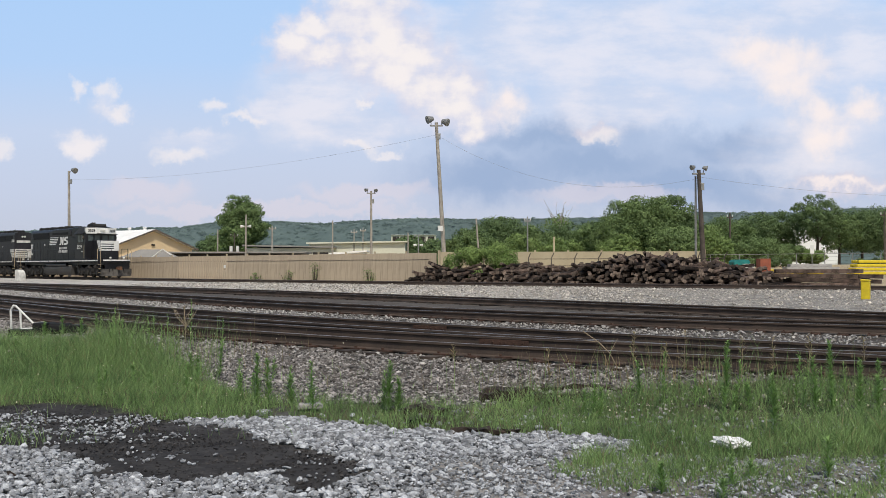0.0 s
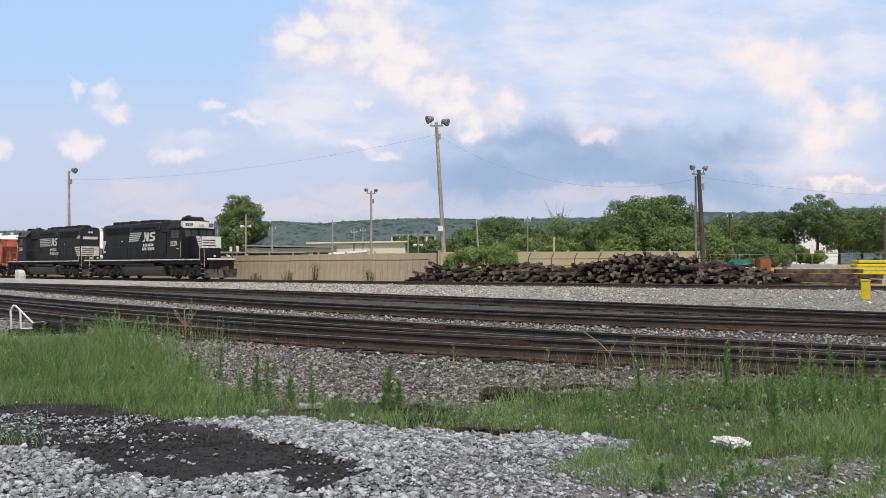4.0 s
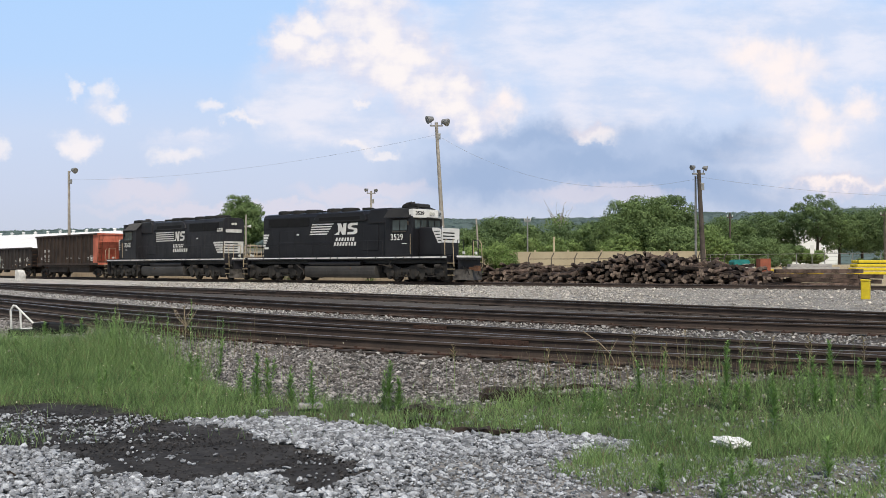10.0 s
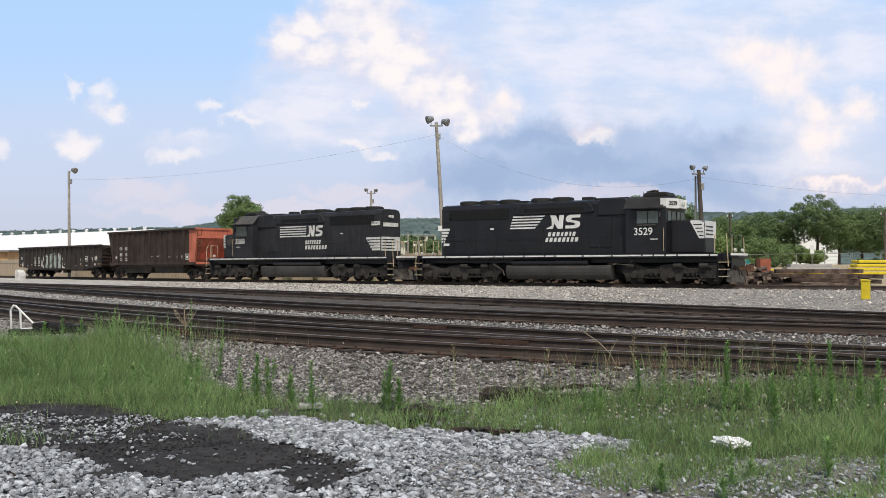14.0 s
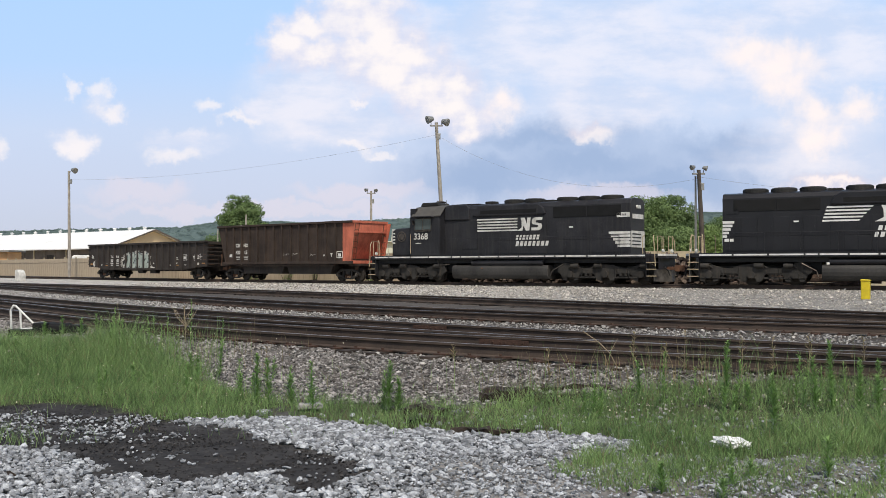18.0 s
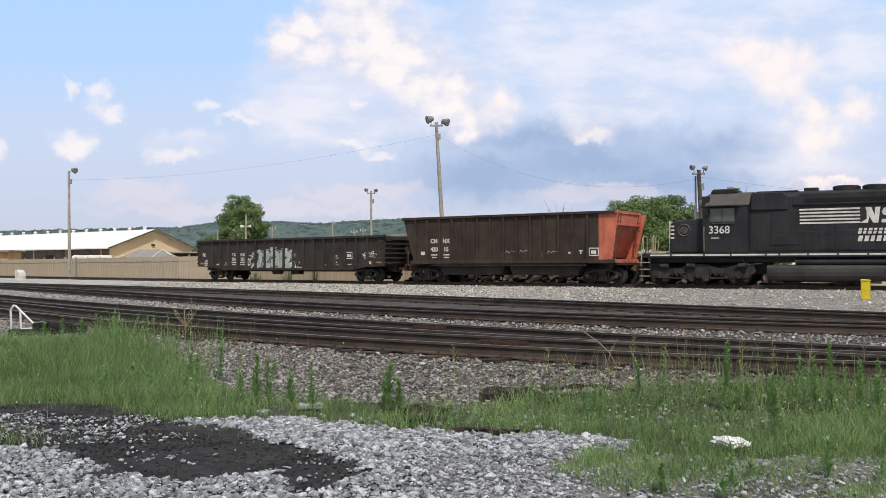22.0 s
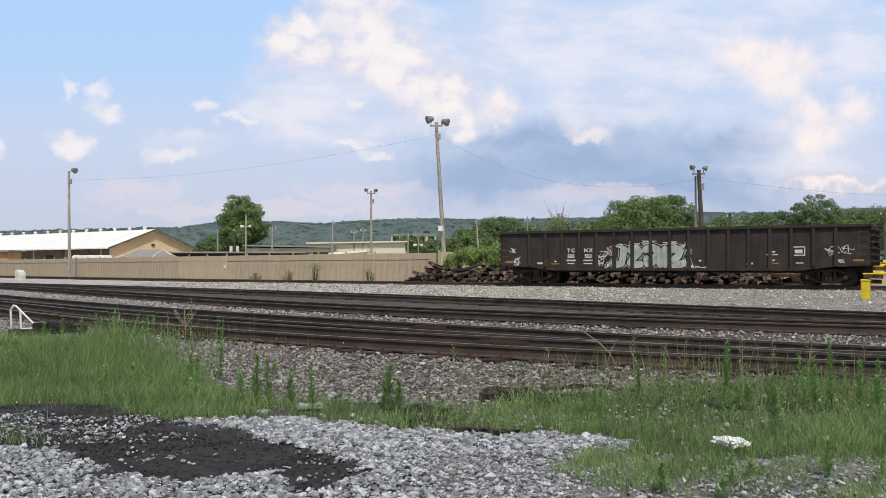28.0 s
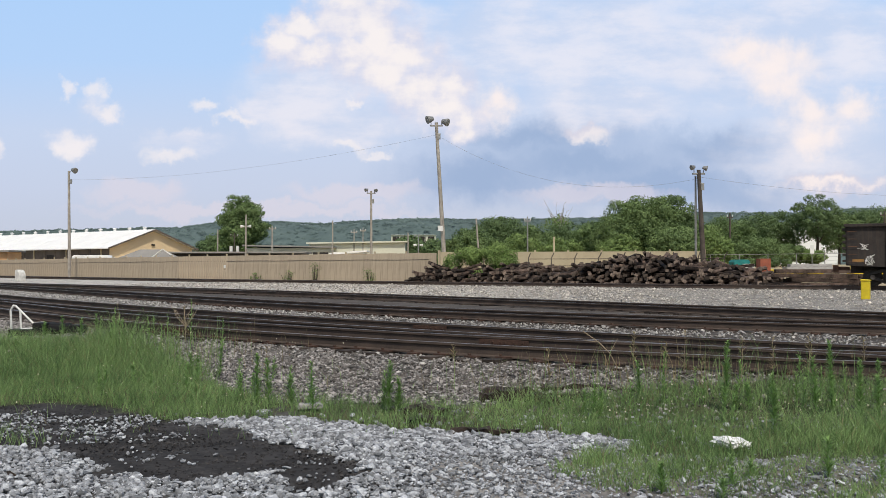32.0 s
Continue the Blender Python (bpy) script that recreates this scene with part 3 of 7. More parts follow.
def sweep(pts, z, profile):
    """Sweeps a cross section (across, up) along plan points; z is the foot's height."""
    k = len(profile)
    vs, fs = [], []
    for i, p in enumerate(pts):
        a, b = pts[max(i - 1, 0)], pts[min(i + 1, len(pts) - 1)]
        d = Vector((b[0] - a[0], b[1] - a[1])).normalized()
        for u, w in profile:
            vs.append((p[0] - d.y * u, p[1] + d.x * u, z + w))
    for i in range(len(pts) - 1):
        for j in range(k):
            fs.append((i * k + j, i * k + (j + 1) % k, (i + 1) * k + (j + 1) % k, (i + 1) * k + j))
    fs += [tuple(range(k)), tuple((len(pts) - 1) * k + j for j in range(k))]
    return Shape().add(vs, fs)


def shifted(pts, off):
    """The line beside a plan line, off metres to its left."""
    out = []
    for i, p in enumerate(pts):
        a, b = pts[max(i - 1, 0)], pts[min(i + 1, len(pts) - 1)]
        d = Vector((b[0] - a[0], b[1] - a[1])).normalized()
        out.append((p[0] - d.y * off, p[1] + d.x * off))
    return out


def evenly(pts, gap):
    out, need = [], 0.0
    for p, q in zip(pts, pts[1:]):
        d = math.hypot(q[0] - p[0], q[1] - p[1])
        while need <= d:
            t = need / d
            out.append((p[0] + (q[0] - p[0]) * t, p[1] + (q[1] - p[1]) * t, math.degrees(math.atan2(q[1] - p[1], q[0] - p[0]))))
            need += gap
        need -= d
    return out


PLATE = Shape().box(-0.10, 0.10, -0.19, 0.19, 0.0, 0.02).box(-0.085, -0.05, -0.12, -0.085, 0.02, 0.05).box(0.05, 0.085, 0.085, 0.12, 0.02, 0.05).mesh("tie_plate", M["joint_rust"])
TIE = Shape().box(-0.11, 0.11, -1.28, 1.28, -0.17, 0.0).mesh("tie", M["tie"])


def railway(name, near_rail, head_z, label, ties=True, tie_range=None, seed=1, plates=None):
    """A track from the line of its near rail: two rails with bright heads, and its ties."""
    tr = thing(name, label, "railway track", "tracks of the yard", "structure")
    rng = random.Random(seed)
    foot = head_z - 0.172
    for off in (0.0, GAUGE + 0.07):
        r = part("rail", sweep(shifted(near_rail, off), foot, RAIL_PROFILE), M["rail"], tr, "rusty steel rail")
        part("rail_head", sweep(shifted(near_rail, off), head_z - 0.002, [(-0.028, 0), (0.028, 0), (0.02, 0.004), (-0.02, 0.004)]), M["railtop"], r, "bright worn running surface")
    if ties:
        mid = shifted(near_rail, GAUGE / 2 + 0.035)
        for x, y, a in evenly(mid, 0.52):
            if tie_range and not tie_range[0] < x < tie_range[1]:
                continue
            ob = part("tie", TIE, None, tr, at=pose(x + rng.uniform(-.02, .02), y, foot - 0.004 + rng.uniform(-0.015, 0.006), rng.uniform(-1, 1), 0, a + rng.uniform(-1.5, 1.5)))
            if plates and plates[0] < x < plates[1]:
                for q in (-0.7525, 0.7525):
                    part("tie_plate", PLATE, None, ob, at=pose(0, q, 0.0))
    return tr


def joint_bar(track, rail_line, x, head_z):
    """A rusty pair of bolted bars where two rail lengths meet."""
    k = min(range(1, len(rail_line) - 1), key=lambda i: abs(rail_line[i][0] - x))
    (xa, ya), (xb, yb) = rail_line[k - 1], rail_line[k + 1]
    b = part("joint_bar", Shape().box(-0.46, 0.46, -0.045, -0.014, -0.135, -0.045), M["joint_rust"], track, "rusty bolted joint bar", at=pose(*rail_line[k], head_z, 0, 0, math.degrees(math.atan2(yb - ya, xb - xa))), bevel=0.006)
    for q in (-0.36, -0.2, -0.05, 0.05, 0.2, 0.36):
        part("bolt", Shape().tube((q, -0.045, -0.09), (q, -0.068, -0.09), 0.016, 6), M["joint_rust"], b)


def plan_line(fn, x0, x1, n=160):
    return [(x0 + (x1 - x0) * i / n, fn(x0 + (x1 - x0) * i / n)) for i in range(n + 1)]


NEAR = plan_line(line_near, -34, 26)
near_track = railway("near_track", NEAR, RAIL_Z, "worn yard track with rusty rails and dirty ties", tie_range=(-14, 9), seed=2, plates=(-9, 7))
joint_bar(near_track, shifted(NEAR, GAUGE + 0.07), 1.0, RAIL_Z)
joint_bar(near_track, NEAR, -5.2, RAIL_Z)
LEAD = shifted(plan_line(line_lead, -44, 26), -(GAUGE + 0.07))
lead_track = railway("lead_track", LEAD, RAIL_Z - 0.006, "yard lead that runs into the near track", tie_range=(-22, 4.5), seed=3)
joint_bar(lead_track, shifted(LEAD, GAUGE + 0.07), -0.1, RAIL_Z - 0.006)
MID = plan_line(line_mid, -55, 28)
middle_track = railway("middle_track", MID, RAIL_Z, "yard track with rusty rails in dark ballast", tie_range=(-24, 13), seed=4, plates=(-12, 11))
joint_bar(middle_track, MID, 9.6, RAIL_Z)
railway("back_track", plan_line(line_back, -60, 28), RAIL_Z, "yard track with rusty rails in dark ballast", tie_range=(-34, 15), seed=5)
MAIN_NEAR = [main_at(s, GAUGE / 2)[:2] for s in np.arange(-150, 130.1, 1.5)]
railway("main_track", MAIN_NEAR, MAIN_Z, "curved running track on a bank of pale gravel", tie_range=(-62, 36), seed=6)


# ---- fences and walls behind the main track ----
def board_fence():
    """A tall fence of vertical tan boards along the main track."""
    f = thing("board_fence", "tall fence of weathered tan panels and boards along the track", "fence", kind="structure")
    rng = random.Random(11)
    boards = [Shape().box(-w / 2, w / 2, -0.012, 0.012, 0, h).mesh("board", M["fence"]) for w, h in ((1.196, 2.12), (1.196, 2.13), (1.194, 2.11), (1.193, 2.125))]
    narrow = Shape().prism([(-0.14, 0), (-0.07, -0.04), (0.07, -0.04), (0.14, 0), (0.14, 0.02), (-0.14, 0.02)], 0, 2.12, "z").mesh("board", M["fence"])
    s = -88.15
    s_end = -3.3
    while s < s_end:
        x, y, a = main_at(s, -4.3)
        z = float(land(x, y))
        if -24.1 < x < -18.2:      # a stretch of narrow corrugated boards
            part("board", narrow, None, f, at=pose(x, y, z - 0.02, 0, 0, a + rng.uniform(-3, 3)))
            s += 0.30 if main_at(s + 0.30, -4.3)[0] < -18.2 else 0.75
            continue
        part("board", rng.choice(boards), None, f, at=pose(x, y, z - 0.02, rng.uniform(-.15, .15), 0, a))
        s += 1.20 if not -24.1 < main_at(s + 1.20, -4.3)[0] < -18.2 else 0.75
    for z0 in (0.5, 1.42):
        pts = [main_at(q, -4.3 - 0.06)[:2] for q in np.arange(-88, -2.9, 2.0)]
        part("fence_rail", sweep(pts, 0.42 + z0, [(-0.03, 0), (0.03, 0), (0.03, 0.09), (-0.03, 0.09)]), M["fence"], f)
    for q in np.arange(-86, -2.9, 3.05):
        x, y, a = main_at(q, -4.3 - 0.12)
        part("post", Shape().box(-0.05, 0.05, -0.05, 0.05, 0, 2.25), M["wall_tan"], f, at=pose(x, y, 0.40, 0, 0, a))
    sx, sy, sa = main_at(-28.05, -4.3 + 0.07)
    part("sign", Shape().box(-0.14, 0.14, -0.02, 0.0, 0, 0.26), M["white"], f, "small white sign", at=pose(sx, sy, 1.45, 0, 0, sa))
    # a cable that runs along the front of the boards
    pts = [(*main_at(q, -4.3 + 0.03)[:2], 1.62 + 0.42 + 0.02 * math.sin(q)) for q in np.arange(-87, -3.0, 1.5)]
    part("cable", Shape().path(pts, 0.012, 5), M["shed_brown"], f, "dark cable strung along the boards")
    return f


board_fence()


def tan_wall():
    """A smooth pale wall that carries on the line of the fence behind the timber piles."""
    w = thing("tan_wall", "pale tan panel wall behind the timber piles", "wall", kind="structure")
    x0, y0, x1, y1 = -0.3, 70.0, 18.0, 66.0
    n = 8
    a = math.degrees(math.atan2(y1 - y0, x1 - x0))
    ln = math.hypot(x1 - x0, y1 - y0) / n
    panel = Shape().box(0.006, ln - 0.006, -0.05, 0.05, 0, 2.4).mesh("panel", M["wall_tan"])
    cap = Shape().box(-0.06, 0.06, -0.08, 0.08, 0, 2.52).mesh("post", M["wall_tan"])
    for i in range(n + 1):
        x, y = x0 + (x1 - x0) * i / n, y0 + (y1 - y0) * i / n
        if i < n:
            part("panel", panel, None, w, at=pose(x, y, 0.22, 0, 0, a))
        part("post", cap, None, w, at=pose(x, y - 0.02, 0.22, 0, 0, a))
    return w


tan_wall()


# ---- rolling stock ----
def wheelset(r, gauge=1.49):
    s = Shape()
    s.tube((0, -gauge / 2 - 0.3, 0), (0, gauge / 2 + 0.3, 0), 0.08, 10)
    for sgn in (-1, 1):
        y = sgn * gauge / 2
        s.tube((0, y - 0.062, 0), (0, y + 0.062, 0), r, 28)
        s.tube((0, y - sgn * 0.075, 0), (0, y - sgn * 0.045, 0), r + 0.028, 28)
        s.tube((0, y + sgn * 0.05, 0), (0, y + sgn * 0.085, 0), r * 0.86, 28, r * 0.80)
        s.tube((0, y + sgn * 0.06, 0), (0, y + sgn * 0.16, 0), r * 0.3, 14)
        for k in range(3):     # marks that let the turning be seen
            a = 2 * math.pi * k / 3
            s.tube((r * 0.55 * math.cos(a), y + sgn * 0.07, r * 0.55 * math.sin(a)), (r * 0.55 * math.cos(a), y + sgn * 0.098, r * 0.55 * math.sin(a)), 0.05, 8)
    return s


def coupler(parent, x, sgn, z=0.84):
    s = Shape().box(min(x, x + sgn * 0.55), max(x, x + sgn * 0.55), -0.08, 0.08, z - 0.09, z + 0.09)
    s.prism([(x + sgn * 0.5, -0.17), (x + sgn * 0.74, -0.15), (x + sgn * 0.70, 0.02), (x + sgn * 0.80, 0.16), (x + sgn * 0.52, 0.17)], z - 0.16, z + 0.16, "z")
    return part("coupler", s, M["rust"], parent, "rusty knuckle coupler", bevel=0.015)


WHEELS = []     # (wheelset object, radius, unit) to be turned as the train rolls


def loco_truck(loco, x, mats, swing, wheels, unit):
    """A three-axle truck: two cast side frames with their openings, boxes, springs and brake gear."""
    tk = part("truck", Shape().box(-1.9, 1.9, -0.55, 0.55, 0.75, 0.98), mats["truck"], loco, "dirty dark grey three-axle truck", at=pose(x, 0, 0, 0, 0, swing), bevel=0.03)
    for sgn in (-1, 1):
        y = sgn * 1.12
        s = Shape()
        half = [(0.0, 1.07), (0.5, 1.02), (0.95, 0.86), (1.35, 0.85), (1.75, 0.98), (2.1, 1.12), (2.5, 1.14), (2.78, 0.98), (2.88, 0.66), (2.66, 0.50), (2.52, 0.20), (2.30, 0.16), (2.24, 0.34), (1.92, 0.34), (1.86, 0.16), (1.62, 0.20), (1.50, 0.50),
                (0.66, 0.54), (0.50, 0.20), (0.26, 0.16), (0.18, 0.34)]
        s.prism(half + [(-q, w) for q, w in reversed(half[1:])], y - 0.09, y + 0.09)
        for q in (-1.08, 1.08):      # cast ribs round the openings
            s.prism([(q - 0.44, 0.78), (q + 0.44, 0.78), (q + 0.36, 0.58), (q - 0.36, 0.58)], y + sgn * 0.09, y + sgn * 0.12)
        s.prism([(-1.66, 0.40), (-0.4, 0.40), (-0.5, 0.30), (-1.55, 0.30)], y - 0.05, y + 0.06)
        s.prism([(1.66, 0.40), (0.4, 0.40), (0.5, 0.30), (1.55, 0.30)], y - 0.05, y + 0.06)
        part("side_frame", s, mats["truck"], tk, bevel=0.02)
        for ax in (-2.07, 0.0, 2.07):
            part("axle_box", Shape().tube((ax, y, 0.52), (ax, y + sgn * 0.2, 0.52), 0.185, 16), mats["truck"], tk)
        for cx in (-2.3, 0.35, 1.75):
            part("brake_cylinder", Shape().tube((cx - 0.2, y + sgn * 0.16, 0.98), (cx + 0.25, y + sgn * 0.16, 0.98), 0.125, 14).tube((cx + 0.25, y + sgn * 0.16, 0.98), (cx + 0.42, y + sgn * 0.14, 0.86), 0.03, 8), mats["steelish"], tk)
        for cx in (-1.02, 1.02):
            sp = Shape()
            for dx in (-0.14, 0.14):
                for k in range(4):
                    sp.tube((cx + dx, y + sgn * 0.02, 0.44 + 0.055 * k), (cx + dx, y + sgn * 0.02, 0.475 + 0.055 * k), 0.105, 10)
            part("spring", sp, M["truck_grey"], tk)
        for rig in (Shape().path([(-2.6, y + sgn * 0.12, 0.36), (-1.4, y + sgn * 0.12, 0.34), (-1.3, y + sgn * 0.13, 0.86)], 0.022), Shape().path([(2.6, y + sgn * 0.12, 0.36), (1.4, y + sgn * 0.12, 0.34), (1.3, y + sgn * 0.13, 0.86)], 0.022), Shape().path([(-0.62, y + sgn * 0.13, 0.32), (-0.58, y + sgn * 0.13, 0.9)], 0.025)):
            part("brake_rod", rig, M["truck_grey"], tk)
    for ax in (-2.07, 0.0, 2.07):
        ws = part("wheelset", wheels, None, tk, "steel wheels on their axle", at=pose(ax, 0, 0.51))
        WHEELS.append((ws, 0.51, unit, ax))
    return tk


def flag_bars(sgn, x0, x1, z0, z1, y, n, slant):
    """Slanted horizontal bars on a side."""
    s = Shape()
    h = (z1 - z0) / (2 * n - 1)
    for k in range(n):
        zb = z0 + 2 * k * h
        for_a, for_b = slant * (zb - z0), slant * (zb + h - z0)
        s.prism([(x0 + for_a * 0.35, zb), (x1 + for_a, zb), (x1 + for_b, zb + h), (x0 + for_b * 0.35, zb + h)], y, y + sgn * 0.006)
    return s


def monogram(sgn, x0, z0, w, h, y, d):
    """The railway's two-letter mark as plain heavy white strokes; d is the reading direction along x."""
    def P(u, v):
        return (x0 + d * (u * w + 0.12 * v * h), z0 + v * h)
    s = Shape()
    t = 0.15
    s.prism([P(*q) for q in [(-0.06, 0.0), (0.17, 0.0), (0.19, 0.40), (0.32, 0.0), (0.47, 0.0), (0.47, 1.0), (0.33, 1.0), (0.33, 0.5), (0.21, 1.0), (0.03, 1.0), (0.09, 0.75), (0.12, 0.25)]], y, y + sgn * 0.008)
    curve = [(0.56, 0.0), (0.86, 0.0), (0.96, 0.08), (1.0, 0.2), (1.0, 0.38), (0.95, 0.52), (0.74, 0.6), (0.70, 0.68), (0.74, 0.78), (0.98, 0.78), (0.98, 1.0), (0.66, 1.0), (0.57, 0.9), (0.54, 0.76), (0.54, 0.6), (0.6, 0.48), (0.82, 0.40), (0.85, 0.31), (0.80, 0.22), (0.55, 0.22)]
    s.prism([P(*p) for p in curve], y, y + sgn * 0.008)
    return s


def word_bars(sgn, xc, z, y, widths, h, gap, d):
    """A line of lettering as plain upright bars, one shape for each."""
    made = []
    tot = sum(widths) + gap * (len(widths) - 1)
    x = xc - tot / 2
    for w in widths:
        s, e = Shape(), 0.12 * h * d
        a, b = min(y, y + sgn * 0.006), max(y, y + sgn * 0.006)
        s.prism([(x - e, z), (x + w * 0.82 - e, z), (x + w * 0.82 + e, z + h), (x + e, z + h)], a, b)
        made.append(s)
        x += w + gap
    return made


def locomotive(number, body, worn, label, unit, shade):
    """A six-axle road-switcher locomotive, cab end towards +x."""
    lo = thing("locomotive", label, "locomotive", "locomotives of the train")
    mats = {"truck": M["truck_grey"], "steelish": M["truck_grey"]}
    white = M["white_worn"] if worn else M["white"]
    # underframe
    part("frame", Shape().box(-9.15, 9.15, -1.50, 1.50, 1.40, 1.62).box(-9.7, 9.7, -1.05, 1.05, 1.40, 1.62).box(-9.4, 9.4, -1.05, 1.05, 1.14, 1.40), body, lo, bevel=0.02)
    for sgn in (-1, 1):
        x = -9.1
        rng = random.Random(4 if worn else 3)
        while x < 8.8:
            w = rng.choice((1.25, 1.62, 1.62, 0.55))
            part("sill_stripe", Shape().box(x, min(x + w, 9.12), min(sgn * 1.5, sgn * 1.506), max(sgn * 1.5, sgn * 1.506), 1.485, 1.565), white, lo, "white reflective sill stripe")
            x += w + 0.09
    # fuel tank and reservoirs
    tank = [(-1.30, 1.02), (-1.41, 0.96), (-1.46, 0.84), (-1.47, 0.66), (-1.44, 0.48), (-1.37, 0.33), (-1.25, 0.23), (1.25, 0.23), (1.37, 0.33), (1.44, 0.48), (1.47, 0.66), (1.46, 0.84), (1.41, 0.96), (1.30, 1.02)]
    part("fuel_tank", Shape().prism(tank, -3.25, 3.25, "x"), M["tank"], lo, "dark fuel tank with dusty flanks", bevel=0.03)
    for sgn in (-1, 1):
        part("air_reservoir", Shape().tube((-2.9, sgn * 1.28, 1.17), (1.9, sgn * 1.28, 1.17), 0.15, 16), body, lo, smooth=False)
        part("fuel_filler", Shape().tube((1.1, sgn * 1.44, 0.84), (1.1, sgn * 1.50, 0.86), 0.045, 10), M["rust"], lo)
        part("piping", Shape().path([(-4.2, sgn * 1.30, 1.10), (-3.5, sgn * 1.34, 0.72), (-3.4, sgn * 1.38, 0.42)], 0.03), M["steel"], lo)
        part("piping", Shape().path([(3.5, sgn * 1.35, 1.08), (4.3, sgn * 1.3, 1.02), (4.45, sgn * 1.25, 1.3)], 0.03), M["steel"], lo)
    # near-black blocks added to close the dark space under the frame
    for end in (-1, 1):
        part("equipment_box", Shape().box(min(end * 3.3, end * 4.3), max(end * 3.3, end * 4.3), -0.85, 0.85, 0.55, 1.14), M["grille"], lo, bevel=0.03)
        part("draft_gear", Shape().box(min(end * 4.3, end * 9.5), max(end * 4.3, end * 9.5), -0.45, 0.45, 0.98, 1.14), M["grille"], lo)
    # trucks
    wheels = wheelset(0.51).mesh("wheelset", M["wheel"])
    loco_truck(lo, -6.63, mats, 2.0, wheels, unit)
    loco_truck(lo, 6.63, mats, -2.0, wheels, unit)
    # long hood
    hood = [(-0.93, 1.62), (-0.93, 4.38), (-0.80, 4.60), (-0.45, 4.68), (0.45, 4.68), (0.80, 4.60), (0.93, 4.38), (0.93, 1.62)]
    hd = part("long_hood", Shape().prism(hood, -8.05, 4.15, "x"), body, lo, "long engine hood with access doors", bevel=0.02)
    for sgn in (-1, 1):
        y = sgn * 0.93
        def slab(x0, x1, z0, z1, t, m, name="door", bev=0.008, lab=""):
            return part(name, Shape().box(x0, x1, min(y, y + sgn * t), max(y, y + sgn * t), z0, z1), m, hd, lab, bevel=bev)
        x = -7.9
        for w in (0.78, 0.78, 0.78, 0.78, 0.62, 0.62, 0.62, 0.62, 0.62, 0.62, 0.62, 0.62, 0.62):
            if x + w < 2.3:
                slab(x + 0.02, x + w - 0.02, 1.70, 2.42, 0.014, body)
                slab(x + 0.02, x + w - 0.02, 2.46, 3.42, 0.014, body)
                part("latch", Shape().tube((x + w - 0.09, y + sgn * 0.014, 2.9), (x + w - 0.09, y + sgn * 0.045, 2.9), 0.03, 8), body, hd)
            x += w
        slab(-7.5, -5.45, 3.72, 4.31, 0.03, M["grille"], "radiator_grille", lab="dark radiator intake grille")
        slab(-5.40, -3.35, 3.72, 4.31, 0.03, M["grille"], "radiator_grille", lab="dark radiator intake grille")
        slab(1.75, 3.1, 2.0, 3.7, 0.035, body, "filter_box", 0.03)
        slab(-7.95, -7.5, 2.2, 2.35, 0.02, white, "data_plate", 0)
        slab(-4.6, -4.35, 3.12, 3.20, 0.018, white, "data_plate", 0)
        # dynamic brake blister
        part("blister", Shape().prism([(-2.9, 3.98), (-2.75, 4.30), (-2.4, 4.56), (1.7, 4.56), (2.0, 4.30), (2.1, 3.98), (1.9, 3.92), (-2.7, 3.92)], min(sgn * 0.7, sgn * 1.03), max(sgn * 0.7, sgn * 1.03)), body, hd, "dynamic brake housing", bevel=0.06)
        part("grille", Shape().box(-2.3, 1.5, min(sgn * 1.03, sgn * 1.036), max(sgn * 1.03, sgn * 1.036), 4.04, 4.26), M["grille"], hd)
        part("inertial_filter", Shape().prism([(2.3, 3.75), (2.3, 4.42), (2.5, 4.66), (3.9, 4.66), (4.1, 4.42), (4.1, 3.75)], min(sgn * 0.6, sgn * 1.04), max(sgn * 0.6, sgn * 1.04)), body, hd, bevel=0.05)
    for fx in (-6.57, -5.18, -3.80, -1.65, -0.3):
        rings = ((4.62, 0.64), (4.84, 0.64), (4.90, 0.55), (4.86, 0.50))
        fan = Shape().add([(fx + r * math.cos(k * math.pi / 12), r * math.sin(k * math.pi / 12), z) for z, r in rings for k in range(24)],
                          [(j * 24 + k, j * 24 + (k + 1) % 24, j * 24 + 24 + (k + 1) % 24, j * 24 + 24 + k) for j in range(3) for k in range(24)] + [tuple(range(72, 96)), tuple(range(23, -1, -1))])
        part("roof_fan", fan, M["roof_black"], hd, "round roof fan cowl")
    part("exhaust_stack", Shape().box(1.0, 1.65, -0.26, 0.26, 4.66, 4.86), M["roof_black"], hd, bevel=0.03)
    part("roof_walk", Shape().box(-3.1, -2.4, -0.45, 0.45, 4.66, 4.78), M["roof_black"], hd, bevel=0.02)
    part("roof_walk", Shape().box(1.9, 3.9, -0.55, 0.55, 4.66, 4.74), M["roof_black"], hd, bevel=0.02)
    # cab
    cabp = [(-1.48, 1.62), (-1.48, 4.02), (-0.98, 4.52), (-0.4, 4.64), (0.4, 4.64), (0.98, 4.52), (1.48, 4.02), (1.48, 1.62)]
    cb = part("cab", Shape().prism(cabp, 4.15, 6.4, "x"), body, lo, "driver's cab", bevel=0.03)
    roofp = [(-1.53, 4.0), (-1.01, 4.55), (-0.4, 4.68), (0.4, 4.68), (1.01, 4.55), (1.53, 4.0), (1.53, 4.05), (1.02, 4.60), (0.4, 4.73), (-0.4, 4.73), (-1.02, 4.60), (-1.53, 4.05)]
    part("cab_roof", Shape().prism(roofp, 4.05, 6.24, "x"), M["roof_dust_sun"] if worn else M["roof_black"], cb, "sloping cab roof")
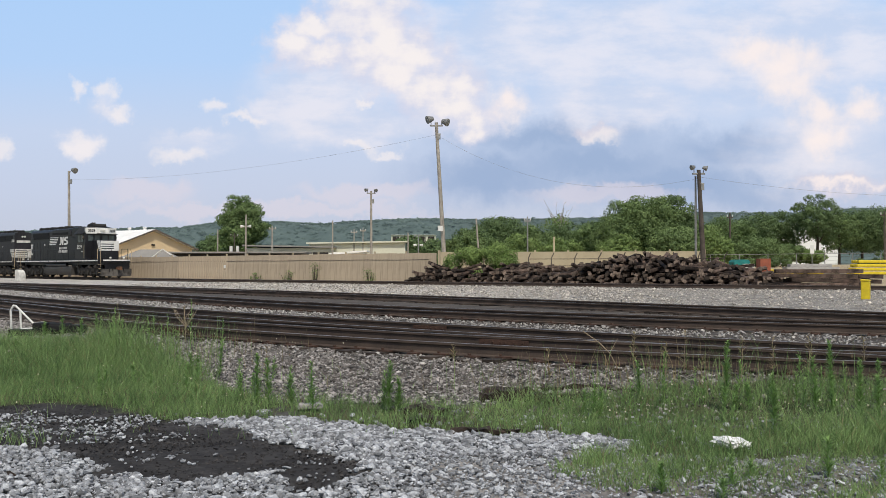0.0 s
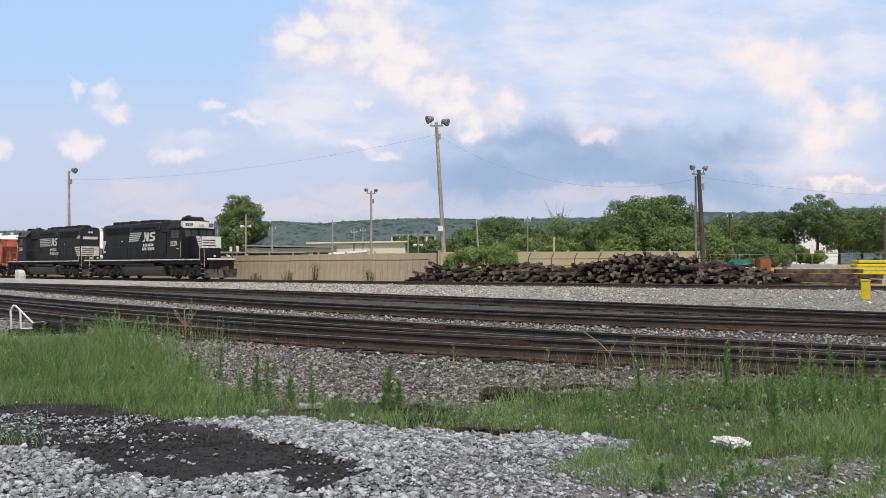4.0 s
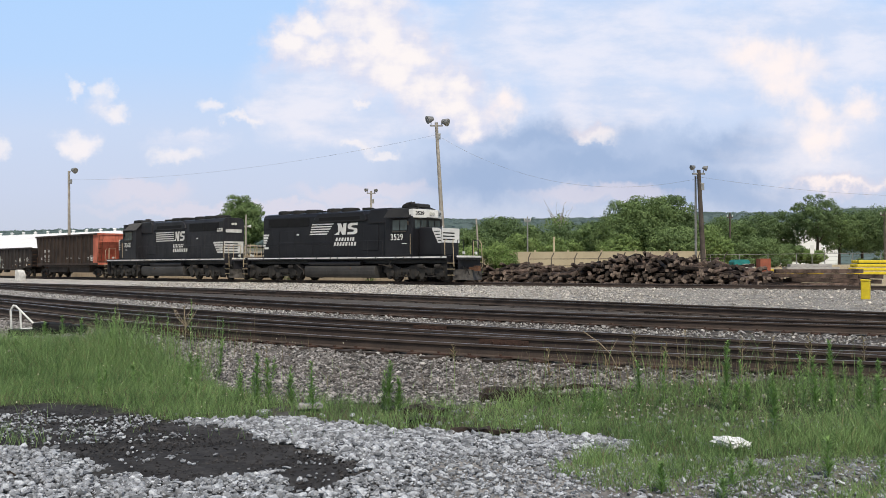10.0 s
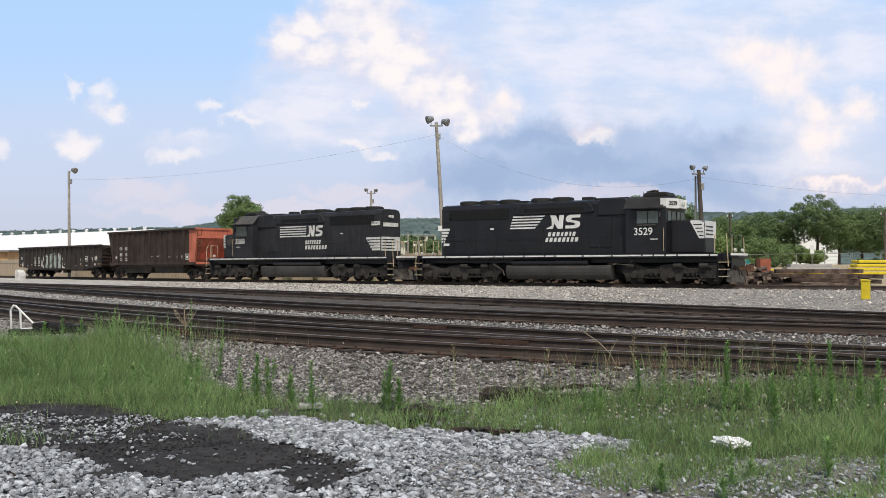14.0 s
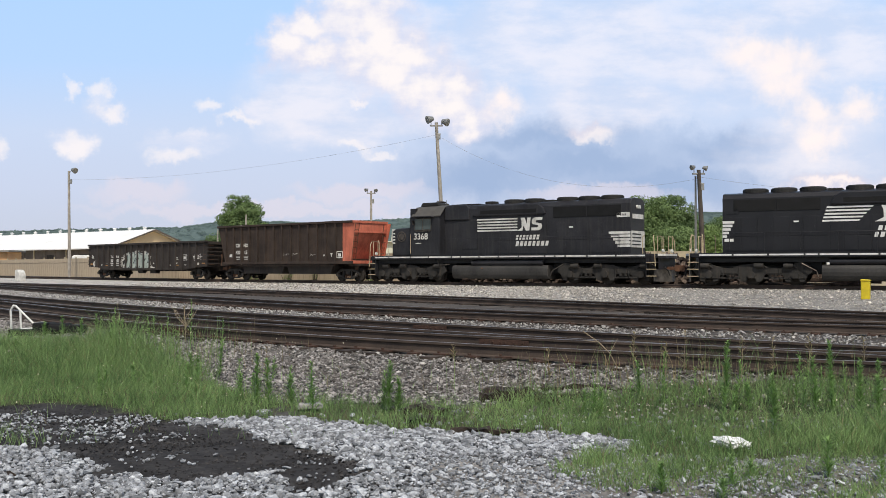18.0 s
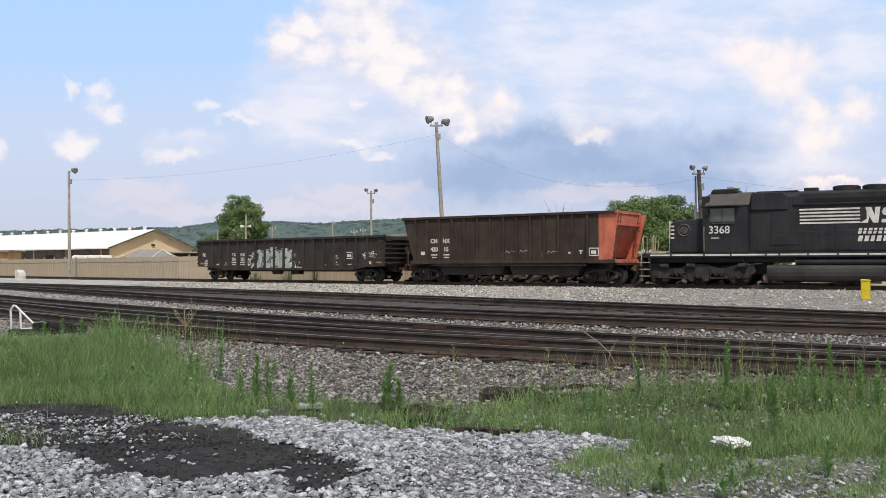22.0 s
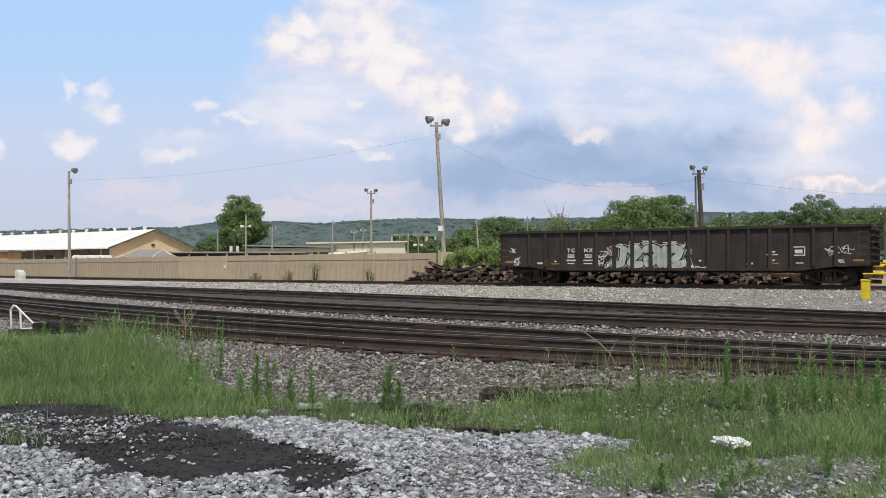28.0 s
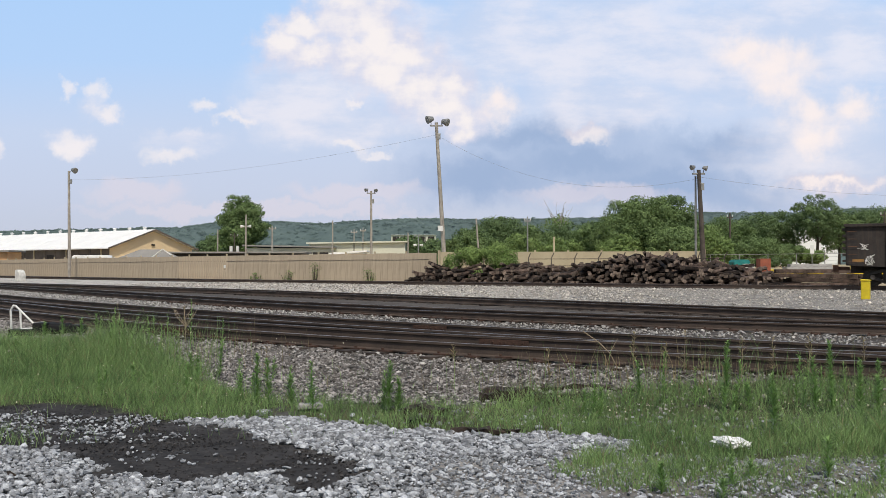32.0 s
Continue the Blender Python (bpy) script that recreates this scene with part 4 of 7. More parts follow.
    part("air_conditioner", Shape().prism([(4.75, 4.68), (4.85, 4.88), (5.0, 4.93), (6.0, 4.93), (6.12, 4.88), (6.2, 4.68)], -0.62, 0.62), M["roof_black"], cb, "dark roof air conditioner", bevel=0.05)
    for sgn in (-1, 1):
        y = sgn * 1.48
        for x0, x1 in ((4.80, 5.36), (5.43, 5.98)):
            part("window_frame", Shape().box(x0 - 0.04, x1 + 0.04, min(y, y + sgn * 0.02), max(y, y + sgn * 0.02), 3.18, 3.90), M["steel"] if worn else body, cb, bevel=0.01)
            part("window", Shape().box(x0, x1, min(y, y + sgn * 0.026), max(y, y + sgn * 0.026), 3.22, 3.86), M["glass"], cb, "dark cab side window")
        part("armrest", Shape().box(4.8, 5.9, min(y, y + sgn * 0.07), max(y, y + sgn * 0.07), 3.10, 3.16), M["steel"], cb)
        part("sunshade", Shape().prism([(4.5, 3.97), (6.1, 3.97), (6.0, 4.02), (4.6, 4.02)], min(y, y + sgn * 0.30), max(y, y + sgn * 0.30)), body, cb, "window sunshade", bevel=0.01)
        part("mirror", Shape().box(6.10, 6.13, min(y, y + sgn * 0.14), max(y, y + sgn * 0.14), 3.52, 3.76), M["steel"], cb)
        for y0, y1 in ((0.12, 0.62), (0.74, 1.22)):
            part("windscreen", Shape().box(6.4, 6.425, min(sgn * y0, sgn * y1), max(sgn * y0, sgn * y1), 3.32, 3.86), M["glass"], cb, "front cab window")
        part("grab_iron", Shape().path([(6.3, y + sgn * 0.03, 1.75), (6.3, y + sgn * 0.07, 1.8), (6.3, y + sgn * 0.07, 2.9), (6.3, y + sgn * 0.03, 2.95)], 0.016), M["cream"], cb)
    part("number_board", Shape().prism([(6.40, 4.0), (6.80, 4.02), (6.74, 4.52), (6.40, 4.56)], -0.55, 0.55), body if worn else white, cb, "panel round the headlight", bevel=0.02)
    for sgn in (-1, 1):
        part("number_side", Shape().prism([(6.06, sgn * 1.40), (6.42, sgn * 1.40), (6.80, sgn * 0.55), (6.06, sgn * 0.55)], 3.99, 4.53, "z"), body if worn else white, cb, "angled number board", bevel=0.02)
        lettering(number, 0.30, white if worn else M["black"], cb, pose(6.615, sgn * 0.98, 4.26, 90, 0, 65.9 if sgn < 0 else 114.1), "number", bold=0.012)
        part("headlight", Shape().tube((6.74, sgn * 0.13, 4.26), (6.83, sgn * 0.13, 4.26), 0.10, 14), M["lens"], cb, "round headlight")
    part("antenna", Shape().tube((4.45, 0.3, 4.7), (4.45, 0.3, 5.05), 0.012, 6), M["steel"], cb)
    part("horn", Shape().tube((4.9, -0.35, 4.98), (5.4, -0.35, 5.0), 0.03, 8, 0.09).tube((5.1, -0.2, 4.98), (5.5, -0.2, 5.0), 0.03, 8, 0.08), M["steel"], cb)
    # short hood (nose)
    nose = [(6.4, 1.62), (6.4, 3.42), (7.95, 3.36), (8.24, 3.2), (8.28, 1.62)]
    ns = part("short_hood", Shape().prism(nose, -0.86, 0.86), body, lo, "low nose", bevel=0.08)
    part("nose_band", Shape().box(8.26, 8.292, -0.86, 0.86, 2.43, 3.32), white, ns, "white front warning bands")
    for k in range(3):
        part("band_gap", Shape().box(8.29, 8.298, -0.80, 0.35, 2.58 + 0.2 * k, 2.66 + 0.2 * k), body, ns)
    for sgn in (-1, 1):
        if not worn:
            part("nose_panel", Shape().prism([(7.96, 2.40), (8.24, 2.40), (8.22, 3.22), (8.0, 3.33), (7.52, 3.35), (7.48, 3.29)], min(sgn * 0.86, sgn * 0.868), max(sgn * 0.86, sgn * 0.868)), white, ns, "white slanted nose panel")
            for k in range(4):
                part("panel_slit", Shape().prism([(7.98 - 0.105 * k, 2.52 + 0.19 * k), (8.20 - 0.03 * k, 2.52 + 0.19 * k), (8.19 - 0.03 * k, 2.575 + 0.19 * k), (7.95 - 0.105 * k, 2.575 + 0.19 * k)], min(sgn * 0.868, sgn * 0.872), max(sgn * 0.868, sgn * 0.872)), body, ns, "thin black slit")
        else:
            ring = Shape()
            for k in range(20):
                a0, a1 = 2 * math.pi * k / 20, 2 * math.pi * (k + 1) / 20
                ring.tube((7.5 + 0.30 * math.cos(a0), sgn * 0.868, 2.84 + 0.30 * math.sin(a0)), (7.5 + 0.30 * math.cos(a1), sgn * 0.868, 2.84 + 0.30 * math.sin(a1)), 0.035, 6)
            part("round_vent", ring.tube((7.5, sgn * 0.86, 2.84), (7.5, sgn * 0.90, 2.84), 0.2, 20), M["steel"], ns, "round grey vent")
        for k in range(4 if worn else 0):
            part("nose_mark", Shape().box(8.02, 8.22, min(sgn * 0.86, sgn * 0.866), max(sgn * 0.86, sgn * 0.866), 2.40 + 0.2 * k, 2.49 + 0.2 * k), white, ns)
        # end-of-hood bars at the rear
        sh = Shape()
        for k in range(5):
            z0 = (2.0 if worn else 2.40) + 0.18 * k
            wdt = (0.20 + 0.13 * k) if worn else (0.12 + 0.09 * k)
            sh.box(-8.04, -8.04 + wdt + (0.55 if worn else 0.1), min(sgn * 0.945, sgn * 0.953), max(sgn * 0.945, sgn * 0.953), z0, z0 + 0.13)
        part("hood_stripe", sh, white, hd, "white stripes at the hood's end")
    part("rear_band", Shape().box(-8.08, -8.05, -0.86, 0.86, 1.98, 2.88), white, hd, "white rear warning panel")
    for k in range(4):
        part("band_gap", Shape().box(-8.086, -8.08, -0.35, 0.80, 2.10 + 0.19 * k, 2.17 + 0.19 * k), body, hd)
    part("rear_number", Shape().box(-8.085, -8.05, -0.7, 0.7, 3.55, 3.80), white, hd)
    part("rear_light", Shape().tube((-8.05, 0.12, 4.2), (-8.14, 0.12, 4.2), 0.1, 12).tube((-8.05, -0.12, 4.2), (-8.14, -0.12, 4.2), 0.1, 12), M["lens"], hd)
    for sgn in (-1, 1):
        part("rear_number_side", Shape().box(-8.0, -7.25, min(sgn * 0.93, sgn * 0.96), max(sgn * 0.93, sgn * 0.96), 3.62, 3.88), white if worn else body, hd)
        if worn:
            lettering(number, 0.17, M["black"], hd, pose(-7.62, sgn * 0.963, 3.75, 90, 0, 0 if sgn < 0 else 180), "number")
    # painted marks on both flanks
    for sgn in (-1, 1):
        d = 1 if sgn < 0 else -1
        rot = pose(0, 0, 0, 90, 0, 0 if sgn < 0 else 180)
        y = sgn * 0.947
        def at(xx, zz, yy=None):
            return pose(xx, (sgn * 0.95 if yy is None else yy), zz) @ rot
        if not worn:
            part("side_stripe", flag_bars(sgn, -3.28, -1.62, 3.12, 3.86, y, 5, 0.9), white, hd, "white slanted side stripes")
            part("monogram", monogram(sgn, -0.80 if sgn < 0 else 1.3, 3.08, 2.0, 0.77, y, d), white, hd, "white two-letter railway mark")
            for bar in word_bars(sgn, 0.1, 2.66, y, (0.22, 0.2, 0.22, 0.17, 0.22, 0.15, 0.2), 0.23, 0.06, d):
                part("letter_bar", bar, white, hd)
            for bar in word_bars(sgn, 0.1, 2.34, y, (0.2, 0.22, 0.2, 0.2, 0.22, 0.17, 0.22, 0.22), 0.24, 0.06, d):
                part("letter_bar", bar, white, hd)
        else:
            part("side_stripe", flag_bars(sgn, -1.0, 1.78, 3.02, 3.77, y, 5, 0.0), white, hd, "faded white side stripes")
            part("monogram", monogram(sgn, -1.08 if sgn > 0 else -2.6, 3.02, 1.52, 0.75, y, d), white, hd, "white two-letter railway mark")
            for bar in word_bars(sgn, -1.66, 2.50, y, (0.19, 0.2, 0.19, 0.16, 0.2, 0.16, 0.19), 0.27, 0.045, d):
                part("letter_bar", bar, white, hd)
            for bar in word_bars(sgn, -1.95, 2.14, y, (0.23, 0.24, 0.23, 0.22, 0.24, 0.2, 0.23, 0.24), 0.27, 0.05, d):
                part("letter_bar", bar, white, hd)
        lettering(number, 0.54, white, cb, at(5.14 if not worn else 5.55, 2.78, sgn * 1.495), "road_number", "white road number", bold=0.006)
        part("builder_plate", Shape().box(5.55, 5.95, min(sgn * 1.48, sgn * 1.486), max(sgn * 1.48, sgn * 1.486), 2.36, 2.41), white, cb)
    # walkway handrails, steps, pilots
    for sgn in (-1, 1):
        y = sgn * 1.44
        xs = (-7.6, -5.9, -4.2, -2.5, -0.8, 0.9, 2.6, 3.9)
        for x in xs:
            part("stanchion", Shape().tube((x, y, 1.62), (x, y, 2.62), 0.018, 6), body, lo)
        for xa, xb in zip(xs, xs[1:]):
            part("handrail", Shape().tube((xa, y, 2.62), (xb, y, 2.62), 0.018, 6), body, lo, "thin black handrail")
        for end in (-1, 1):
            ex = end * 9.45
            part("step_rail", Shape().path([(end * 8.95, y, 1.45), (end * 8.95, y, 2.5), (end * 9.0, y - sgn * 0.1, 2.6)], 0.024).path([(ex + end * 0.2, y, 0.95), (ex + end * 0.12, y, 2.35), (ex + end * 0.05, y - sgn * 0.12, 2.6)], 0.024), M["cream"], lo, "cream grab rails by the steps")
            st = Shape()
            for k in range(3):
                st.box(min(end * 9.15, end * 9.72), max(end * 9.15, end * 9.72), min(sgn * 1.18, sgn * 1.46), max(sgn * 1.18, sgn * 1.46), 0.42 + 0.36 * k, 0.45 + 0.36 * k)
            st.box(min(end * 9.12, end * 9.15), max(end * 9.12, end * 9.15), min(sgn * 1.14, sgn * 1.46), max(sgn * 1.14, sgn * 1.46), 0.38, 1.45)
            part("steps", st, body, lo, "corner steps with pale edges")
            for k in range(3):
                part("step_edge", Shape().box(min(end * 9.15, end * 9.72), max(end * 9.15, end * 9.72), min(sgn * 1.46, sgn * 1.475), max(sgn * 1.46, sgn * 1.475), 0.42 + 0.36 * k, 0.46 + 0.36 * k), M["cream"], lo)
    for end in (-1, 1):
        part("pilot", Shape().box(min(end * 9.66, end * 9.74), max(end * 9.66, end * 9.74), -1.1, 1.1, 0.78, 1.62), body, lo, bevel=0.02)
        sp = Shape()
        for sgn in (-1, 1):
            sp.add([(end * 9.62, sgn * 1.42, 0.16), (end * 10.05, 0, 0.12), (end * 9.92, 0, 0.78), (end * 9.66, sgn * 1.42, 0.78),
                    (end * 9.54, sgn * 1.42, 0.16), (end * 9.95, 0, 0.12), (end * 9.84, 0, 0.78), (end * 9.6, sgn * 1.42, 0.78)],
                   [(0, 1, 2, 3), (4, 7, 6, 5), (0, 4, 5, 1), (3, 2, 6, 7), (0, 3, 7, 4), (1, 5, 6, 2)])
        part("snow_plow", sp, M["plow"], lo, "scuffed steel plow blade")
        part("end_stripe", Shape().box(min(end * 9.74, end * 9.748), max(end * 9.74, end * 9.748), -1.08, 1.08, 1.46, 1.60), white, lo)
        dark = end > 0 and not worn
        for sgn in (-1, 1):
            for y0 in (1.05, 0.45):
                part("end_post", Shape().tube((end * 9.62, sgn * y0, 1.62), (end * 9.62, sgn * y0, 2.55), 0.02, 6), body if dark else M["cream"], lo, "" if dark else "cream platform post")
            part("end_rail", Shape().tube((end * 9.62, sgn * 1.05, 2.55), (end * 9.62, sgn * 0.45, 2.55), 0.02, 6), body if dark else M["cream"], lo, "" if dark else "cream platform rail")
        lip = [(9.70, -1.25), (9.98, -0.75), (10.02, 0.0), (9.98, 0.75), (9.70, 1.25)]
        part("anticlimber", Shape().prism([(end * q, w) for q, w in lip], 1.36, 1.60, "z"), body, lo, "blunt bumper ledge over the coupler", bevel=0.02)
        part("ledge_stripe", Shape().prism([(end * (q + 0.008), w * 1.004) for q, w in lip], 1.50, 1.612, "z"), white, lo, "white painted ledge")
        part("hose", Shape().path([(end * 9.74, -0.5, 0.95), (end * 10.0, -0.52, 0.7), (end * 10.08, -0.5, 0.45)], 0.03).path([(end * 9.74, 0.5, 0.95), (end * 10.0, 0.52, 0.7), (end * 10.08, 0.5, 0.45)], 0.03).path([(end * 9.74, -0.75, 1.0), (end * 9.98, -0.8, 0.8), (end * 10.02, -0.82, 0.5)], 0.028), M["grille"], lo)
        part("ditch_light", Shape().tube((end * 9.70, -0.62, 1.78), (end * 9.80, -0.62, 1.78), 0.09, 12).tube((end * 9.70, 0.62, 1.78), (end * 9.80, 0.62, 1.78), 0.09, 12), M["lens"], lo, "small round ditch lights")
        coupler(lo, end * 9.68, end)
    return lo


def car_truck(car, x, swing, unit, wheels):
    """A two-axle freight truck with open side frames."""
    tk = part("truck", Shape().box(-0.22, 0.22, -1.05, 1.05, 0.42, 0.72), M["truck_grey"], car, "rusty two-axle freight truck", at=pose(x, 0, 0, 0, 0, swing), bevel=0.03)
    for sgn in (-1, 1):
        y = sgn * 1.02
        s = Shape()
        s.prism([(-1.12, 0.34), (-1.16, 0.50), (-1.0, 0.60), (-0.5, 0.80), (0.5, 0.80), (1.0, 0.60), (1.16, 0.50), (1.12, 0.34), (0.98, 0.52), (0.42, 0.68), (-0.42, 0.68), (-0.98, 0.52)], y - 0.07, y + 0.07)
        s.prism([(-0.98, 0.36), (-0.86, 0.46), (-0.30, 0.24), (-0.30, 0.14), (-0.42, 0.14)], y - 0.06, y + 0.06)
        s.prism([(0.98, 0.36), (0.86, 0.46), (0.30, 0.24), (0.30, 0.14), (0.42, 0.14)], y - 0.06, y + 0.06)
        s.box(-0.42, 0.42, y - 0.07, y + 0.07, 0.12, 0.22).box(-0.42, -0.32, y - 0.06, y + 0.06, 0.2, 0.7).box(0.32, 0.42, y - 0.06, y + 0.06, 0.2, 0.7)
        part("side_frame", s, M["truck_grey"], tk, bevel=0.012)
        sp = Shape()
        for dx in (-0.18, 0.0, 0.18):
            for k in range(4):
                sp.tube((dx, y, 0.23 + 0.05 * k), (dx, y, 0.26 + 0.05 * k), 0.075, 8)
        part("spring", sp, M["rust"], tk)
        for ax in (-0.89, 0.89):
            part("axle_cap", Shape().tube((ax, y, 0.42), (ax, y + sgn * 0.12, 0.42), 0.11, 12), M["steel"], tk)
    for ax in (-0.89, 0.89):
        ws = part("wheelset", wheels, None, tk, "steel wheels on their axle", at=pose(ax, 0, 0.42))
        WHEELS.append((ws, 0.42, unit, ax))
    return tk


def hopper_car(unit):
    """A ribbed open-top hopper, rusty brown with one red end, local +x towards the locomotives."""
    car = thing("hopper_car", "rusty brown open-top hopper car with a red end", "hopper car", "freight cars of the train")
    brown, red = M["brown_car"], M["red_car"]
    L, W = 7.35, 1.52
    for sgn in (-1, 1):
        y = sgn * W
        side = part("side_wall", Shape().prism([(-6.55, 1.30), (-L, 3.85), (5.92, 3.85), (5.92, 1.30)], min(y, y - sgn * 0.04), max(y, y - sgn * 0.04)), brown, car, "streaked rusty brown side sheet")
        end_side = part("side_wall", Shape().prism([(5.92, 1.22), (5.92, 3.85), (6.95, 3.85), (6.55, 1.22)], min(y, y - sgn * 0.04), max(y, y - sgn * 0.04)), red, car, "faded red side sheet at the end")
        for k in range(14):
            x = -6.36 + k * 0.895
            part("rib", Shape().prism([(x - 0.075, 1.32), (x - 0.05, 1.30), (x + 0.05, 1.30), (x + 0.075, 1.32), (x + 0.06, 3.80), (x - 0.06, 3.80)], min(y, y + sgn * 0.11), max(y, y + sgn * 0.11)), brown, car, bevel=0.015)
        part("top_chord", Shape().box(-L, 6.95, min(y - sgn * 0.05, y + sgn * 0.13), max(y - sgn * 0.05, y + sgn * 0.13), 3.82, 3.96), brown, car, bevel=0.015)
        part("side_sill", Shape().box(-6.75, 6.9, min(y - sgn * 0.06, y + sgn * 0.12), max(y - sgn * 0.06, y + sgn * 0.12), 1.12, 1.32), brown, car, bevel=0.015)
        part("side_sill", Shape().box(-5.2, 5.2, min(y - sgn * 0.06, y + sgn * 0.06), max(y - sgn * 0.06, y + sgn * 0.06), 0.98, 1.09), brown, car, bevel=0.015)
        d = 0 if sgn < 0 else 180
        yy = y + sgn * 0.006
        for text, x, z in (("CM", -5.02, 2.48), ("HX", -4.12, 2.48), ("420", -5.0, 1.98), ("15", -4.13, 1.98)):
            lettering(text, 0.35, M["white_worn"], car, pose(x if sgn < 0 else -x, yy, z, 90, 0, d), "car_mark", "white car mark", bold=0.012)
        for x, z, w, h in ((-5.0, 1.62, 0.45, 0.07), (-4.1, 1.62, 0.45, 0.07), (-5.0, 1.48, 0.35, 0.05), (-4.1, 1.48, 0.4, 0.05), (4.15, 1.66, 0.14, 0.1), (5.62, 1.62, 0.3, 0.2), (5.9, 1.54, 0.05, 0.4), (5.36, 1.54, 0.05, 0.4), (5.63, 1.92, 0.56, 0.05), (5.63, 1.52, 0.56, 0.05), (-5.85, 1.66, 0.3, 0.2), (4.85, 1.62, 0.06, 0.16), (4.85, 1.78, 0.22, 0.05)):
            part("stencil", Shape().box(x - w / 2, x + w / 2, min(y, yy), max(y, yy), z, z + h), M["white_worn"], car)
        for x in (-2.9, -0.25, 2.42):
            part("reflector", Shape().box(x, x + 0.12, min(y, y + sgn * 0.008), max(y, y + sgn * 0.008), 1.36, 1.76), M["orange"], car, "amber reflector strip")
        for x, z in ((0.05, 1.7), (0.98, 1.72), (2.78, 1.66)):
            part("chalk_mark", Shape().path([(x, y + sgn * 0.008, z), (x + 0.06, y + sgn * 0.008, z + 0.16), (x + 0.22, y + sgn * 0.008, z + 0.04), (x + 0.36, y + sgn * 0.008, z + 0.14), (x + 0.6, y + sgn * 0.008, z + 0.11)], 0.009, 4), M["white_worn"], car)
    # sloping end sheets and interior
    part("slope_sheet", Shape().prism([(-L, 3.9), (-6.55, 1.3), (-6.50, 1.3), (-L + 0.05, 3.9)], -W + 0.04, W - 0.04), brown, car)
    part("slope_sheet", Shape().prism([(6.98, 3.9), (6.98, 3.22), (6.12, 1.45), (6.07, 1.45), (6.92, 3.24), (6.92, 3.9)], -W + 0.04, W - 0.04), red, car, "faded red end sheet that slopes inwards")
    part("end_rail", Shape().box(6.96, 7.04, -W, W, 3.16, 3.28), red, car, bevel=0.015)
    part("end_chord", Shape().box(6.88, 7.04, -W - 0.1, W + 0.1, 3.80, 3.96), red, car, bevel=0.015)
    part("end_chord", Shape().box(-L - 0.06, -L + 0.1, -W - 0.1, W + 0.1, 3.80, 3.96), brown, car, bevel=0.015)
    part("end_wing", Shape().prism([(6.9, 3.85), (7.4, 3.80), (6.75, 1.2), (6.4, 1.2)], W - 0.05, W), red, car, "red corner gusset")
    for yy in (-W + 0.06, W - 0.06):
        part("end_post", Shape().prism([(6.9, 3.8), (7.06, 3.8), (6.72, 1.3), (6.56, 1.3)], yy - 0.06, yy + 0.06), red, car, bevel=0.01)
    part("end_beam", Shape().box(6.4, 6.95, -W, W, 1.15, 1.35), red, car, bevel=0.01)
    for sgn in (-1, 1):
        ld = Shape()
        for k in range(6):
            z = 1.45 + 0.38 * k
            ld.tube((6.75 + 0.06 * k, sgn * 1.15, z), (6.75 + 0.06 * k, sgn * 1.5, z), 0.02, 6)
        ld.tube((6.72, sgn * 1.15, 1.3), (7.1, sgn * 1.15, 3.8), 0.022, 6).tube((6.72, sgn * 1.5, 1.3), (7.1, sgn * 1.5, 3.8), 0.022, 6)
        part("ladder", ld, M["rust"], car, "rusty end ladder")
        part("grab_iron", Shape().path([(-6.9, sgn * (W + 0.05), 1.0), (-6.9, sgn * (W + 0.05), 1.9)], 0.016).path([(-7.3, sgn * 1.2, 1.0), (-7.3, sgn * 1.2, 2.2)], 0.016), M["rust"], car)
    part("centre_sill", Shape().box(-7.4, 7.1, -0.3, 0.3, 0.72, 1.12), brown, car)
    for x, w in ((-2.45, 2.4), (2.45, 2.4)):
        part("hopper_chute", Shape().prism([(x - w, 1.2), (x + w, 1.2), (x + w * 0.86, 0.46), (x - w * 0.86, 0.46)], -1.3, 1.3), M["gon"], car, "dark discharge chute", bevel=0.02)
    part("end_platform", Shape().box(6.3, 7.3, -1.3, 1.3, 1.02, 1.12), brown, car)
    part("end_platform", Shape().box(-7.4, -6.4, -1.3, 1.3, 1.02, 1.12), brown, car)
    part("brake_cylinder", Shape().tube((-7.1, -0.6, 1.4), (-6.7, -0.6, 1.4), 0.16, 12), M["redbox"], car, "red brake cylinder")
    part("brake_wheel", Shape().tube((-7.2, 0.5, 2.0), (-7.14, 0.5, 2.0), 0.28, 16), M["redbox"], car, "red brake wheel")
    part("air_reservoir", Shape().tube((6.75, 0.6, 1.35), (6.95, 0.6, 1.35), 0.14, 12), M["redbox"], car)
    wheels = wheelset(0.42).mesh("wheelset", M["wheel"])
    car_truck(car, -5.95, 1.7, unit, wheels)
    car_truck(car, 5.95, -1.7, unit, wheels)
    coupler(car, 6.9, 1)
    coupler(car, -7.2, -1)
    return car


